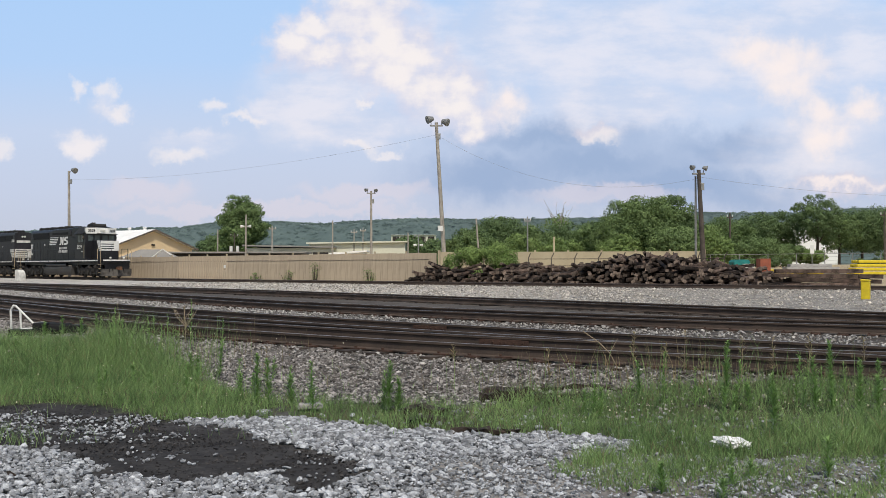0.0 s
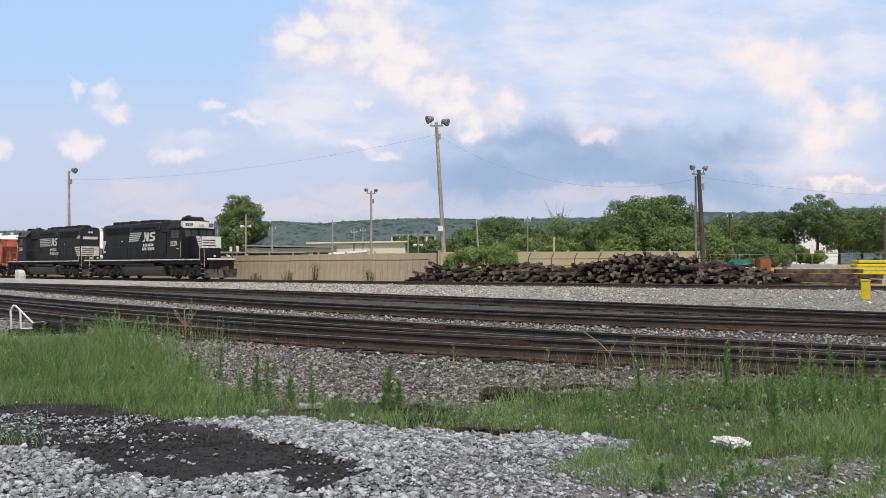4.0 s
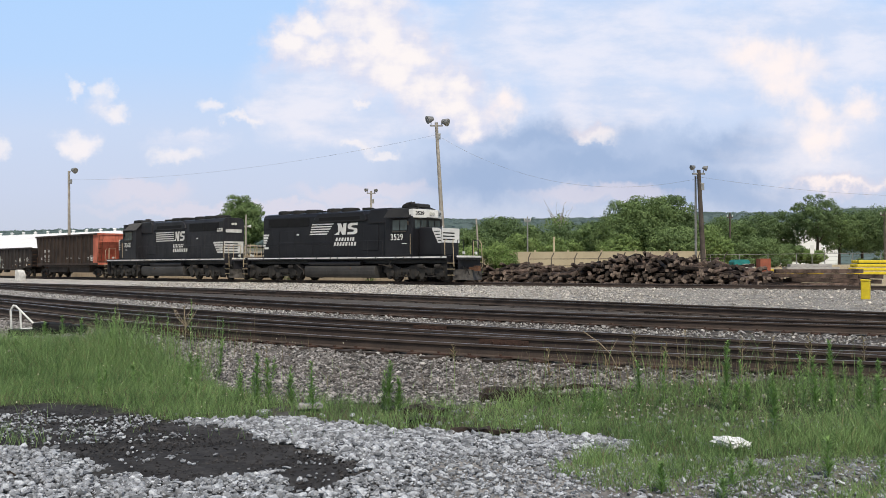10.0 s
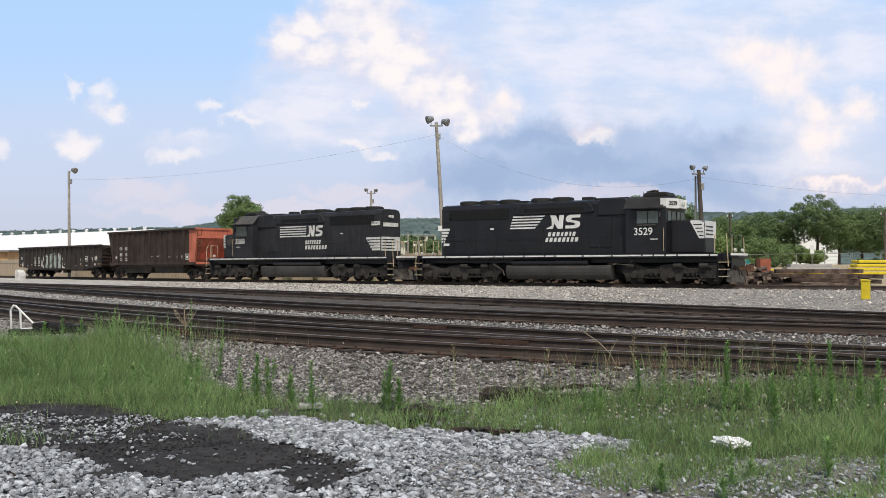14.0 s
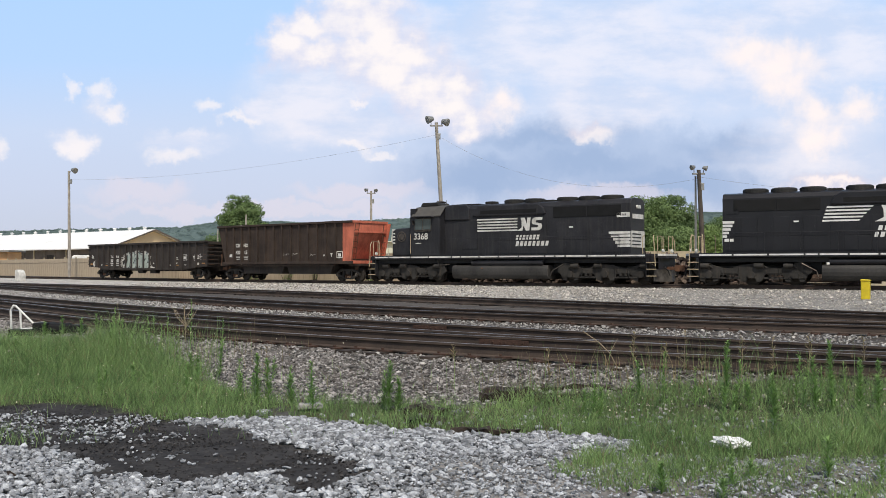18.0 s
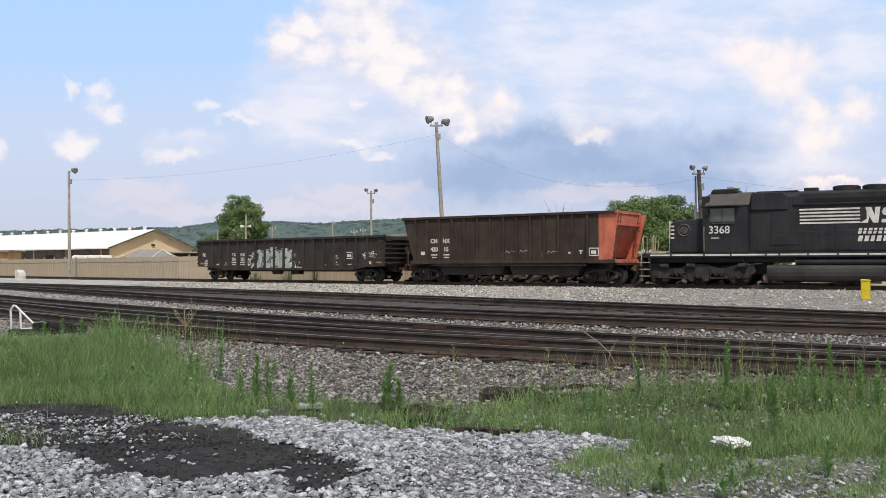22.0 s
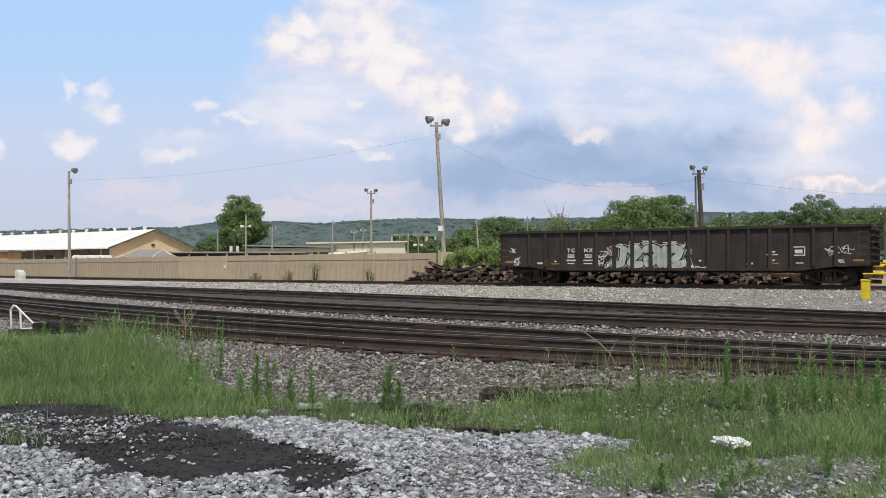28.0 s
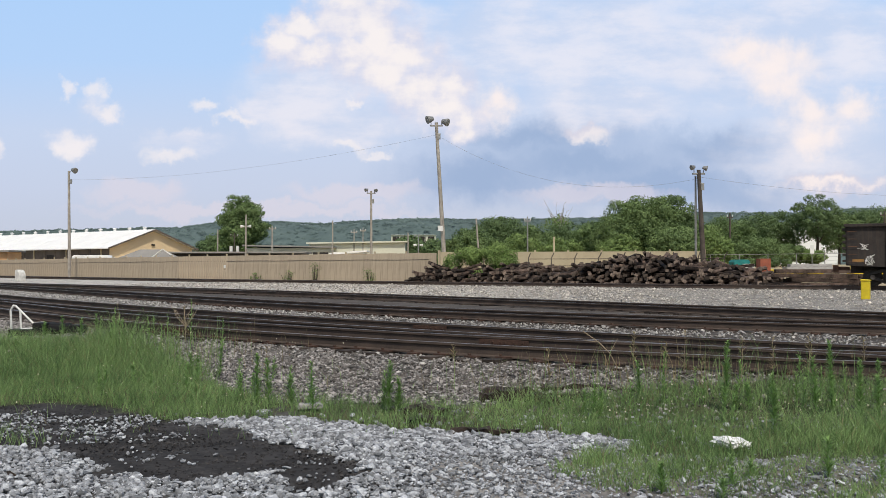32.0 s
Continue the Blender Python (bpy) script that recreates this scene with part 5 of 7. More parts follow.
def gondola_car(unit):
    """A long low ribbed gondola with painted scrawls on its side."""
    car = thing("gondola_car", "dark rusty gondola car with white graffiti", "gondola car", "freight cars of the train")
    b = M["gon"]
    L, W = 9.85, 1.48
    for sgn in (-1, 1):
        y = sgn * W
        part("side_wall", Shape().prism([(-L, 0.98), (-8.0, 0.90), (-6.4, 0.70), (6.4, 0.70), (8.0, 0.90), (L, 0.98), (L, 2.88), (-L, 2.88)], min(y, y - sgn * 0.04), max(y, y - sgn * 0.04)), b, car, "streaked dark side sheet")
        part("top_chord", Shape().box(-L - 0.05, L + 0.05, min(y - sgn * 0.05, y + sgn * 0.13), max(y - sgn * 0.05, y + sgn * 0.13), 2.80, 2.95), b, car, bevel=0.02)
        part("side_sill", Shape().prism([(-6.35, 0.72), (6.35, 0.72), (6.35, 0.86), (-6.35, 0.86)], min(y, y + sgn * 0.08), max(y, y + sgn * 0.08)), b, car, bevel=0.01)
        for k in range(17):
            x = -8.0 + k * 1.02
            z0 = 0.95 if abs(x) > 6.6 else 0.74
            part("rib", Shape().prism([(x - 0.10, z0), (x + 0.10, z0), (x + 0.075, 2.80), (x - 0.075, 2.80)], min(y, y + sgn * 0.11), max(y, y + sgn * 0.11)), b, car, bevel=0.02)
        d = 0 if sgn < 0 else 180
        yy = y + sgn * 0.006
        for text, x, z in (("T C", -5.45, 1.82), ("N X", -4.43, 1.82), ("555", -5.45, 1.50), ("553", -4.43, 1.50)):
            lettering(text, 0.28, M["white_worn"], car, pose(x if sgn < 0 else -x, yy, z, 90, 0, d), "car_mark", "white car mark", bold=0.012)
        for x, z, w, h, m in ((-5.45, 1.24, 0.55, 0.08, "white_worn"), (-4.45, 1.24, 0.55, 0.08, "white_worn"), (-5.45, 1.08, 0.4, 0.06, "white_worn"), (-4.45, 1.08, 0.5, 0.06, "white_worn"),
                              (-9.3, 1.14, 0.5, 0.13, "orange"), (-6.4, 1.06, 0.5, 0.07, "orange"), (0.35, 1.10, 0.5, 0.07, "orange"), (5.4, 1.05, 0.5, 0.07, "orange"), (9.3, 1.18, 0.5, 0.09, "orange"),
                              (-8.95, 1.16, 0.12, 0.09, "white"), (-7.35, 1.08, 0.34, 0.10, "white_worn"), (-6.4, 1.2, 0.12, 0.06, "white"), (1.75, 1.2, 0.12, 0.08, "white"), (5.4, 1.2, 0.14, 0.08, "white"), (4.25, 1.04, 0.35, 0.09, "white_worn"), (6.65, 1.08, 0.35, 0.05, "white_worn"),
                              (5.35, 1.5, 0.55, 0.04, "white_worn"), (5.35, 1.62, 0.3, 0.08, "white_worn"), (6.6, 1.46, 0.62, 0.05, "white_worn"), (6.6, 1.86, 0.62, 0.05, "white_worn"), (6.32, 1.46, 0.05, 0.44, "white_worn"), (6.88, 1.46, 0.05, 0.44, "white_worn"), (6.6, 1.58, 0.36, 0.18, "white_worn")):
            part("stencil", Shape().box(x - w / 2, x + w / 2, min(y, yy), max(y, yy), z, z + h), M[m], car)
    scrawl(car, -W)
    part("end_wall", Shape().box(-L, -L + 0.06, -W, W, 0.98, 2.88), b, car)
    part("end_wall", Shape().box(L - 0.06, L, -W, W, 0.98, 2.88), b, car)
    for end in (-1, 1):
        for k in range(6):
            z = 1.15 + 0.3 * k
            part("end_rib", Shape().box(min(end * L, end * (L + 0.14)), max(end * L, end * (L + 0.14)), -W, W, z, z + 0.1), b, car)
        ld = Shape()
        for k in range(5):
            ld.tube((end * (L + 0.16), -1.42, 1.15 + 0.36 * k), (end * (L + 0.16), -1.05, 1.15 + 0.36 * k), 0.014, 6)
            ld.tube((end * (L - 0.5), -1.56, 1.15 + 0.36 * k), (end * (L - 0.1), -1.56, 1.15 + 0.36 * k), 0.014, 6)
        part("ladder", ld, M["rust"], car)
        coupler(car, end * 9.75, end)
    part("floor", Shape().box(-L + 0.06, L - 0.06, -W + 0.04, W - 0.04, 0.98, 1.08), b, car)
    part("centre_sill", Shape().box(-9.7, 9.7, -0.3, 0.3, 0.62, 0.98), b, car)
    part("load", Shape().box(-9.0, 9.0, -1.3, 1.3, 1.08, 2.3), M["rust"], car, "rusty scrap lying inside")
    part("air_reservoir", Shape().tube((-1.6, -0.9, 0.62), (-0.8, -0.9, 0.62), 0.2, 14), M["truck_grey"], car)
    part("brake_valve", Shape().box(0.3, 1.2, -1.0, -0.6, 0.42, 0.7), M["truck_grey"], car, bevel=0.01)
    part("brake_wheel", Shape().tube((9.95, 0.5, 2.0), (10.02, 0.5, 2.0), 0.28, 16), M["truck_grey"], car)
    wheels = wheelset(0.42).mesh("wheelset", M["wheel"])
    car_truck(car, -7.85, 2.4, unit, wheels)
    car_truck(car, 7.85, -2.4, unit, wheels)
    return car


def scrawl(car, y):
    """Painted graffiti: bulbous pale letterforms with dark edges, and thin white tags."""
    pale, edge = mat("graffiti_fill", (0.47, 0.53, 0.49), (0.26, 0.31, 0.28), rough=0.7, scale=1.5, fine=14, bump=0.02, streak=(0.75, 0.76, 0.74)), M["grille"]
    halo = mat("graffiti_halo", (0.40, 0.50, 0.52), (0.16, 0.20, 0.21), rough=0.7, scale=3, fine=20, bump=0.02)
    def blob(pts, wide, name, m, off):
        s = Shape()
        for (x0, z0), (x1, z1) in zip(pts, pts[1:]):
            a = Vector((x1 - x0, z1 - z0)).normalized()
            nx, nz = -a.y * wide / 2, a.x * wide / 2
            s.prism([(x0 + nx, z0 + nz), (x1 + nx, z1 + nz), (x1 - nx, z1 - nz), (x0 - nx, z0 - nz)], y - off, y - off - 0.004)
        for x0, z0 in pts:
            s.prism([(x0 + wide / 2 * math.cos(k * math.pi / 6), z0 + wide / 2 * math.sin(k * math.pi / 6)) for k in range(12)], y - off - 0.0005, y - off - 0.0045)
        return part(name, s, m, car, "pale graffiti letterform" if m is pale else "")
    forms = [[(-2.95, 0.98), (-2.75, 0.88), (-2.5, 0.95), (-2.42, 1.35), (-2.38, 1.9)],
             [(-2.0, 1.82), (-1.65, 1.95), (-1.5, 1.7), (-1.85, 1.3), (-2.0, 1.0), (-1.75, 0.86), (-1.45, 0.9)],
             [(-1.15, 1.85), (-0.8, 2.0), (-0.5, 1.85), (-0.5, 1.3), (-0.35, 0.88)], [(-1.1, 1.25), (-1.05, 0.92), (-0.78, 1.0), (-0.72, 1.35)],
             [(-0.1, 1.85), (-0.12, 1.35), (-0.1, 0.88)],
             [(0.18, 1.8), (0.5, 1.9), (0.72, 1.75), (0.6, 1.4), (0.3, 1.1), (0.3, 0.86), (0.65, 0.84), (0.9, 0.95)]]
    for pts in forms:
        pts = [(q[0], 1.04 + (q[1] - 0.86) * 0.80) for q in pts]
        blob(pts, 0.58, "graffiti_halo", halo, 0.004)
        blob(pts, 0.50, "graffiti_edge", edge, 0.010)
        blob(pts, 0.38, "graffiti", pale, 0.016)
    rng = random.Random(21)
    spots = [(-3.75, 1.35, 0.45, 0.8), (-3.6, 1.7, 0.5, 0.35), (-3.1, 1.9, 0.5, 0.5), (-2.7, 2.15, 0.6, 0.3), (-1.8, 2.25, 0.7, 0.3), (-0.9, 2.32, 0.8, 0.28), (0.1, 2.22, 0.9, 0.3), (0.8, 2.15, 0.5, 0.35), (1.25, 1.25, 0.6, 0.6), (1.75, 0.98, 0.7, 0.28),
             (-3.3, 1.1, 0.4, 0.5), (1.1, 1.8, 0.4, 0.3), (-8.8, 1.35, 0.4, 0.5), (-9.1, 1.95, 0.45, 0.35), (8.2, 1.75, 0.75, 0.5), (8.8, 1.85, 0.6, 0.5), (8.5, 1.3, 0.35, 0.2)]
    for cx, cz, w, h in spots:
        s = Shape()
        p = None
        cz -= 0.12
        for k in range(16):
            q = (cx + rng.uniform(-w, w) * 0.6, cz + rng.uniform(-h, h) * 0.55)
            if p:
                s.tube((p[0], y - 0.012, p[1]), (q[0], y - 0.012, q[1]), rng.uniform(0.008, 0.018), 4)
            p = q if rng.random() < 0.8 else None
        part("graffiti_tag", s, M["white_worn"], car, "thin white scribbled tag")


lead_loco = locomotive("3529", M["black"], False, "glossy black road locomotive with white stripes and lettering", 0, True)
rear_loco = locomotive("3368", M["black_worn"], True, "weathered black road locomotive coupled back to back", 1, False)
hopper = hopper_car(2)
gondola = gondola_car(3)
# thing, place of its centre in the train, half the distance between its trucks, facing
TRAIN = [(lead_loco, 17.22, 6.63, 1), (rear_loco, -3.70, 6.63, -1), (hopper, -21.55, 5.95, 1), (gondola, -40.10, 7.85, 1)]


def rolled(t):
    """Metres rolled since the middle of the clip."""
    q = t - 16
    return 4.298 * q + 0.02673 * q * q - 0.000109 * q ** 3 + eased(t)


EASE = [(-4, -9.0), (0, -4.42), (1.5, -3.04), (3, -1.94), (4.5, -1.16), (6, -0.59), (8, -0.19), (10, -0.05), (14, -0.08), (17.5, -0.14), (21, 0.16), (24, 0.31), (26, 0.24), (28, -0.14), (30, -0.66), (32, -1.62), (36, -4.5)]


def eased(t):
    """How far the train is ahead of a steady gain of speed, smooth between the knots."""
    k = max(1, min(len(EASE) - 3, sum(1 for q in EASE if q[0] <= t) - 1))
    (t0, a), (t1, b), (t2, c), (t3, d) = EASE[k - 1:k + 3]
    u, h = (t - t1) / (t2 - t1), t2 - t1
    m1, m2 = (c - a) / (t2 - t0) * h, (d - b) / (t3 - t1) * h
    return (2 * u ** 3 - 3 * u * u + 1) * b + (u ** 3 - 2 * u * u + u) * m1 + (3 * u * u - 2 * u ** 3) * c + (u ** 3 - u * u) * m2


def train_pose(u, half, face, t):
    a, b = main_at(u + half + rolled(t)), main_at(u - half + rolled(t))
    ang = math.degrees(math.atan2(a[1] - b[1], a[0] - b[0]))
    return pose((a[0] + b[0]) / 2, (a[1] + b[1]) / 2, MAIN_Z, 0, 0, ang + (0 if face > 0 else 180))


def motions():
    for ob, u, half, face in TRAIN:
        walk(ob, [(t * 0.5, train_pose(u, half, face, t * 0.5)) for t in range(65)])
    for ws, r, unit, ax in WHEELS:
        face = TRAIN[unit][3]
        rows = []
        for k in range(214):
            t = min(k * 0.15, 32.0)
            turn = Matrix.Rotation(face * (rolled(t) - rolled(0)) / r, 4, "Y")
            rows.append((t, Matrix.Translation((ax, 0, r)) @ turn))
        rows.append((32.0, rows[-1][1]))
        walk(ws, rows[:-1] if rows[-2][0] >= 32.0 else rows)
    walk(sky_sheet, [(t, pose(-40.0 * t / 32, SKY_Y, 0)) for t in (0, 8, 16, 24, 32)])


# ---- trees ----
def leaf_cloud(centres, radii, count, size, rng, flat=0.75):
    """Small leaf faces scattered over the shells of several lobes, facing roughly outwards."""
    centres, radii = np.asarray(centres, float), np.asarray(radii, float)
    pick = rng.choice(len(centres), count, p=radii ** 2 / (radii ** 2).sum())
    d = rng.normal(size=(count, 3))
    d[:, 2] = d[:, 2] * 0.9 + 0.15
    d /= np.linalg.norm(d, axis=1)[:, None]
    r = radii[pick] * rng.uniform(0.6, 1.12, count)
    p = centres[pick] + d * r[:, None] * np.array((1, 1, flat))
    nrm = d + rng.normal(scale=0.34, size=(count, 3))
    nrm /= np.linalg.norm(nrm, axis=1)[:, None]
    a = np.cross(nrm, rng.normal(size=(count, 3)))
    a /= np.linalg.norm(a, axis=1)[:, None]
    b = np.cross(nrm, a)
    s = size * rng.uniform(0.5, 1.25, count)[:, None]
    return np.stack([p - a * s - b * s * 0.5, p + b * s * 0.8, p + a * s - b * s * 0.4], 1)


def tree(x, y, z, height, width, leaf, seed, count=2600, low=0.22, size=0.30, label="broad leafy green tree", lobes=110, group="trees behind the yard", sparse=False):
    """A tapered trunk with limbs, and a crown of many small leaves on uneven lobes. low: where the crown begins."""
    rng = np.random.default_rng(seed)
    t = thing("tree", label, "tree", group, at=pose(x, y, z))
    r0 = 0.018 * height + 0.06
    s = Shape().tube((0, 0, -0.2), (0.1, 0, height * 0.3), r0, 9, r0 * 0.75).tube((0.1, 0, height * 0.3), (0.0, 0.1, height * 0.68), r0 * 0.75, 8, r0 * 0.35)
    mid = height * (low + 1) / 2
    cs, rs = [], []
    for k in range(lobes):
        u, v = 1 - 2 * (k + 0.5) / lobes, k * 2.39996 + rng.uniform(-0.3, 0.3)
        d = np.array([math.sqrt(1 - u * u) * math.cos(v), math.sqrt(1 - u * u) * math.sin(v), u])
        q = rng.uniform(0.48, 0.90)
        c = np.array([d[0] * width / 2 * q, d[1] * width / 2 * q, mid + d[2] * height * (1 - low) / 2 * q])
        cs.append(c)
        rs.append(width * rng.uniform(0.075, 0.15))
        if k % 9 == 0:
            h0 = height * rng.uniform(0.25, 0.5)
            s.tube((0.05, 0, h0), tuple(c), r0 * 0.34, 6, r0 * 0.08)
    cs.append(np.array([0, 0, mid])), rs.append(width * 0.36)
    for k in range(0 if sparse else 7):      # inner masses that close the crown
        a = k * 2.4
        cs.append(np.array([math.cos(a) * width * 0.22, math.sin(a) * width * 0.22, mid + height * (1 - low) * (k / 6 - 0.5) * 0.62]))
        rs.append(width * 0.24)
    part("trunk", s, M["bark"], t, "brown trunk and limbs")
    part("crown", quads_mesh("crown", leaf_cloud(cs, rs, count, size, rng, 0.66), leaf, 3), None, t)
    return t


# the lone tree behind the sheds
tree(-35.2, 168, 1.0, 13.8, 9.4, M["leaf"], 5, 34000, 0.06, 0.17, "tall rounded tree behind the sheds", 120)
# the belt of trees behind the pale wall and the storage yard
for i, (x, y, top, w, lf, lo) in enumerate([
        (2.6, 96, 5.4, 5.0, "leaf", .1), (5.8, 101, 7.2, 5.6, "leaf_dark", .1), (9.6, 104, 6.2, 6.0, "leaf", .05), (13.2, 106, 6.4, 6.0, "leaf_dark", .05), (15.9, 99, 6.5, 5.4, "leaf", .05),
        (18.0, 95, 8.4, 5.6, "leaf", .05), (20.6, 96, 9.1, 6.4, "leaf", .08), (23.0, 98, 9.4, 5.4, "leaf_dark", .05), (25.2, 101, 7.4, 4.6, "leaf", .05), (12.0, 97, 4.6, 4.4, "leaf_light", .0), (17.0, 92, 4.8, 4.0, "leaf_light", .0),
        (28.8, 108, 6.6, 5.4, "leaf_light", .1), (32.6, 110, 7.4, 6.0, "leaf", .1), (37.0, 114, 8.0, 6.2, "leaf_dark", .1), (40.6, 116, 8.4, 5.4, "leaf_dark", .12), (43.6, 112, 10.3, 5.6, "leaf_dark", .26), (47.4, 115, 8.6, 5.6, "leaf", .12),
        (51.0, 117, 9.0, 6.4, "leaf_dark", .15), (55.2, 119, 9.4, 7.2, "leaf_dark", .15), (60.5, 122, 9.2, 7.4, "leaf", .1), (22.0, 91, 5.6, 4.6, "leaf", .0), (26.6, 96, 5.2, 4.4, "leaf_light", .0), (7.6, 94, 4.9, 4.4, "leaf_light", .0),
        (-5.6, 158, 6.9, 5.6, "leaf_dark", .1), (-0.6, 150, 6.0, 6.5, "leaf_dark", .05), (34.8, 106, 5.0, 4.6, "leaf", .0), (38.6, 108, 4.2, 3.6, "leaf", .0), (41.6, 109, 3.6, 3.0, "leaf_light", .0), (36.2, 108, 3.4, 2.6, "leaf_light", .0), (-62, 190, 8.5, 9, "leaf_dark", .1), (-40.5, 186, 8.0, 7, "leaf_light", .1), (-46, 196, 8.5, 9, "leaf_dark", .1)]):
    z0 = float(land(x, y)) - 0.1
    gap = 36 < x < 50 and y > 107
    tree(x, y, z0, top - z0, w * 1.14, M[lf], 40 + i, 11000 if gap else 20000, max(lo, 0.18) if gap else lo, 0.115 if y < 130 else 0.18, lobes=60 if gap else 110, sparse=gap)
# a grey half-bare tree
bare = thing("tree", "grey bare-topped tree among the green ones", "tree", "trees behind the yard", at=pose(13.5, 112, 2.1))
bare_foot = float(land(13.5, 112)) - 2.3
rngb = np.random.default_rng(77)
sb = Shape().tube((0, 0, bare_foot), (0, 0, 4.5), 0.18, 8, 0.09)
for k in range(26):
    a, h = rngb.uniform(0, 6.28), rngb.uniform(2.5, 4.6)
    q = (math.cos(a) * rngb.uniform(0.6, 1.7), math.sin(a) * 1.2, h + rngb.uniform(1.2, 2.8))
    sb.tube((0, 0, h), q, 0.045, 5, 0.012)
    sb.tube(q, (q[0] * 1.25 + rngb.uniform(-.3, .3), q[1] * 1.2, q[2] + rngb.uniform(0.1, 0.7)), 0.018, 4, 0.006)
part("trunk", sb, M["pole"], bare, "grey bare limbs")
part("crown", quads_mesh("crown", leaf_cloud([(0, 0, 4.6), (0.8, 0, 4.2), (-0.9, 0, 4.4)], [1.5, 1.1, 1.1], 420, 0.16, rngb), M["leaf_light"], 3), None, bare, "thin pale leaves")


def bush(x, y, z, w, h, leaf, seed, count, size, label, name="bush", category="bush"):
    rng = np.random.default_rng(seed)
    b = thing(name, label, category, at=pose(x, y, z))
    s = Shape()
    cs, rs = [], []
    for k in range(20):
        px = rng.uniform(-w / 2, w / 2) * 0.85
        pz = h * rng.uniform(0.08, 0.80) * (1 - 0.45 * (2 * px / w) ** 2)
        cs.append((px, rng.uniform(-0.5, 0.5), pz)), rs.append(h * rng.uniform(0.12, 0.24))
        s.tube((px * 0.4, 0, -0.1), (px, 0, pz), 0.03, 5, 0.01)
    part("stems", s, M["bark"], b)
    part("foliage", quads_mesh("foliage", leaf_cloud(cs, rs, count, size, rng, 0.9), leaf, 3), None, b)
    return b


bush(2.8, 64.6, 0.35, 5.0, 3.2, M["leaf_bush"], 9, 22000, 0.06, "bright green bush growing behind the timber pile")
for x, w, h, sd in ((-9.7, 0.8, 1.7, 1), (-12.2, 1.2, 1.1, 2), (-5.3, 0.7, 1.5, 3), (-15.1, 1.4, 0.8, 4), (-1.6, 0.9, 0.9, 6)):
    s = min(np.arange(-60, 5, 0.25), key=lambda q: abs(main_at(q, -4.15)[0] - x))
    px, py, _ = main_at(s, -4.15)
    bush(px, py - 0.15, 0.36, w, h, M["leaf_light"], 90 + sd, 300, 0.045, "green vine climbing the board fence", "vine", "vine")


for i, (x, y, w, h) in enumerate(((47.0, 104, 4.5, 2.0), (51.5, 106, 5.0, 2.3), (56.5, 108, 5.5, 2.4), (62.0, 110, 5.5, 2.6), (30.5, 101, 4.5, 2.4), (35.0, 102, 4.0, 1.6))):
    bush(x, y, float(land(x, y)) - 0.1, w, h, M["leaf_dark" if i % 2 else "leaf"], 130 + i, 5200, 0.09, "dense green shrub behind the yard fence")


# ---- poles and wires ----
def flood(parent, p, aim, big=0.34):
    """A round floodlight on a short arm; aim: degrees about z."""
    f = part("floodlight", Shape().tube((0, 0, 0), (big * 0.9, 0, -big * 0.25), big * 0.32, 14, big * 0.62).tube((big * 0.9, 0, -big * 0.25), (big * 1.0, 0, -big * 0.28), big * 0.62, 14), M["metal_grey"], parent, "grey floodlight", at=Matrix.Translation(p) @ pose(0, 0, 0, 0, 0, aim))
    return f


def lamp_pole(base, top, r, m, label, heads, arm=0.5, size=0.5):
    p = thing("lamp_pole", label, "light pole", "poles of the yard", at=pose(*base))
    tx, tz = top[0] - base[0], top[1] - base[2]
    part("pole", Shape().tube((0, 0, -0.4), (tx, 0, tz), r, 12, r * 0.66), m, p, "tapered wooden pole")
    if len(heads) > 1:
        part("crossarm", Shape().box(tx - arm - 0.1, tx + arm + 0.1, -0.07, 0.07, tz - 0.30, tz - 0.2).path([(tx - arm, 0, tz - 0.25), (tx - arm, 0, tz + 0.05)], 0.03).path([(tx + arm, 0, tz - 0.25), (tx + arm, 0, tz + 0.0)], 0.03), M["metal_grey"], p)
    for dx, dz, aim in heads:
        if len(heads) == 1:
            part("bracket", Shape().path([(tx, 0, tz - 0.3), (tx + dx, 0, tz + dz)], 0.03), M["metal_grey"], p)
        flood(p, (tx + dx, 0, tz + dz), aim, size)
    part("fuse_box", Shape().box(tx + r * 0.6, tx + r * 0.6 + 0.22, -0.1, 0.1, tz - 1.3, tz - 0.85), M["metal_grey"], p, bevel=0.02)
    return p


POLE_A = lamp_pole((-38.6, 99.3, 0.4), (-38.75, 11.5), 0.17, M["pole"], "wooden pole with one floodlight in front of the fence", [(0.35, 0.15, -30)])
POLE_B = lamp_pole((-7.45, 100, 0.4), (-7.5, 9.5), 0.15, M["pole"], "slim pole with two floodlights behind the fence", [(-0.34, 0.15, 215), (0.34, 0.1, -35)], 0.36, 0.31)
POLE_C = lamp_pole((0.22, 74, 0.4), (-0.52, 12.7), 0.185, M["pole"], "tall leaning wooden pole with two floodlights", [(-0.25, 0.3, 205), (0.45, 0.1, -25)], 0.4, 0.5)
part("sign", Shape().box(-0.62, -0.22, -0.35, -0.28, 3.9, 4.3), M["white"], POLE_C, "small white plate")
POLE_D = lamp_pole((16.75, 61.5, 0.5), (16.4, 7.75), 0.19, M["pole_dark"], "dark wooden pole with two floodlights by the wall's end", [(-0.26, 0.2, 205), (0.26, 0.15, -25)], 0.3, 0.27)


def wire(p, q, sag, r=0.006):
    pts = []
    for k in range(25):
        t = k / 24
        pts.append((p[0] + (q[0] - p[0]) * t, p[1] + (q[1] - p[1]) * t, p[2] + (q[2] - p[2]) * t - sag * 4 * t * (1 - t)))
    return solo("overhead_wire", Shape().path(pts, r, 4), M["metal_grey"], "thin overhead wire between the poles", "wire", "overhead wires", at=None)


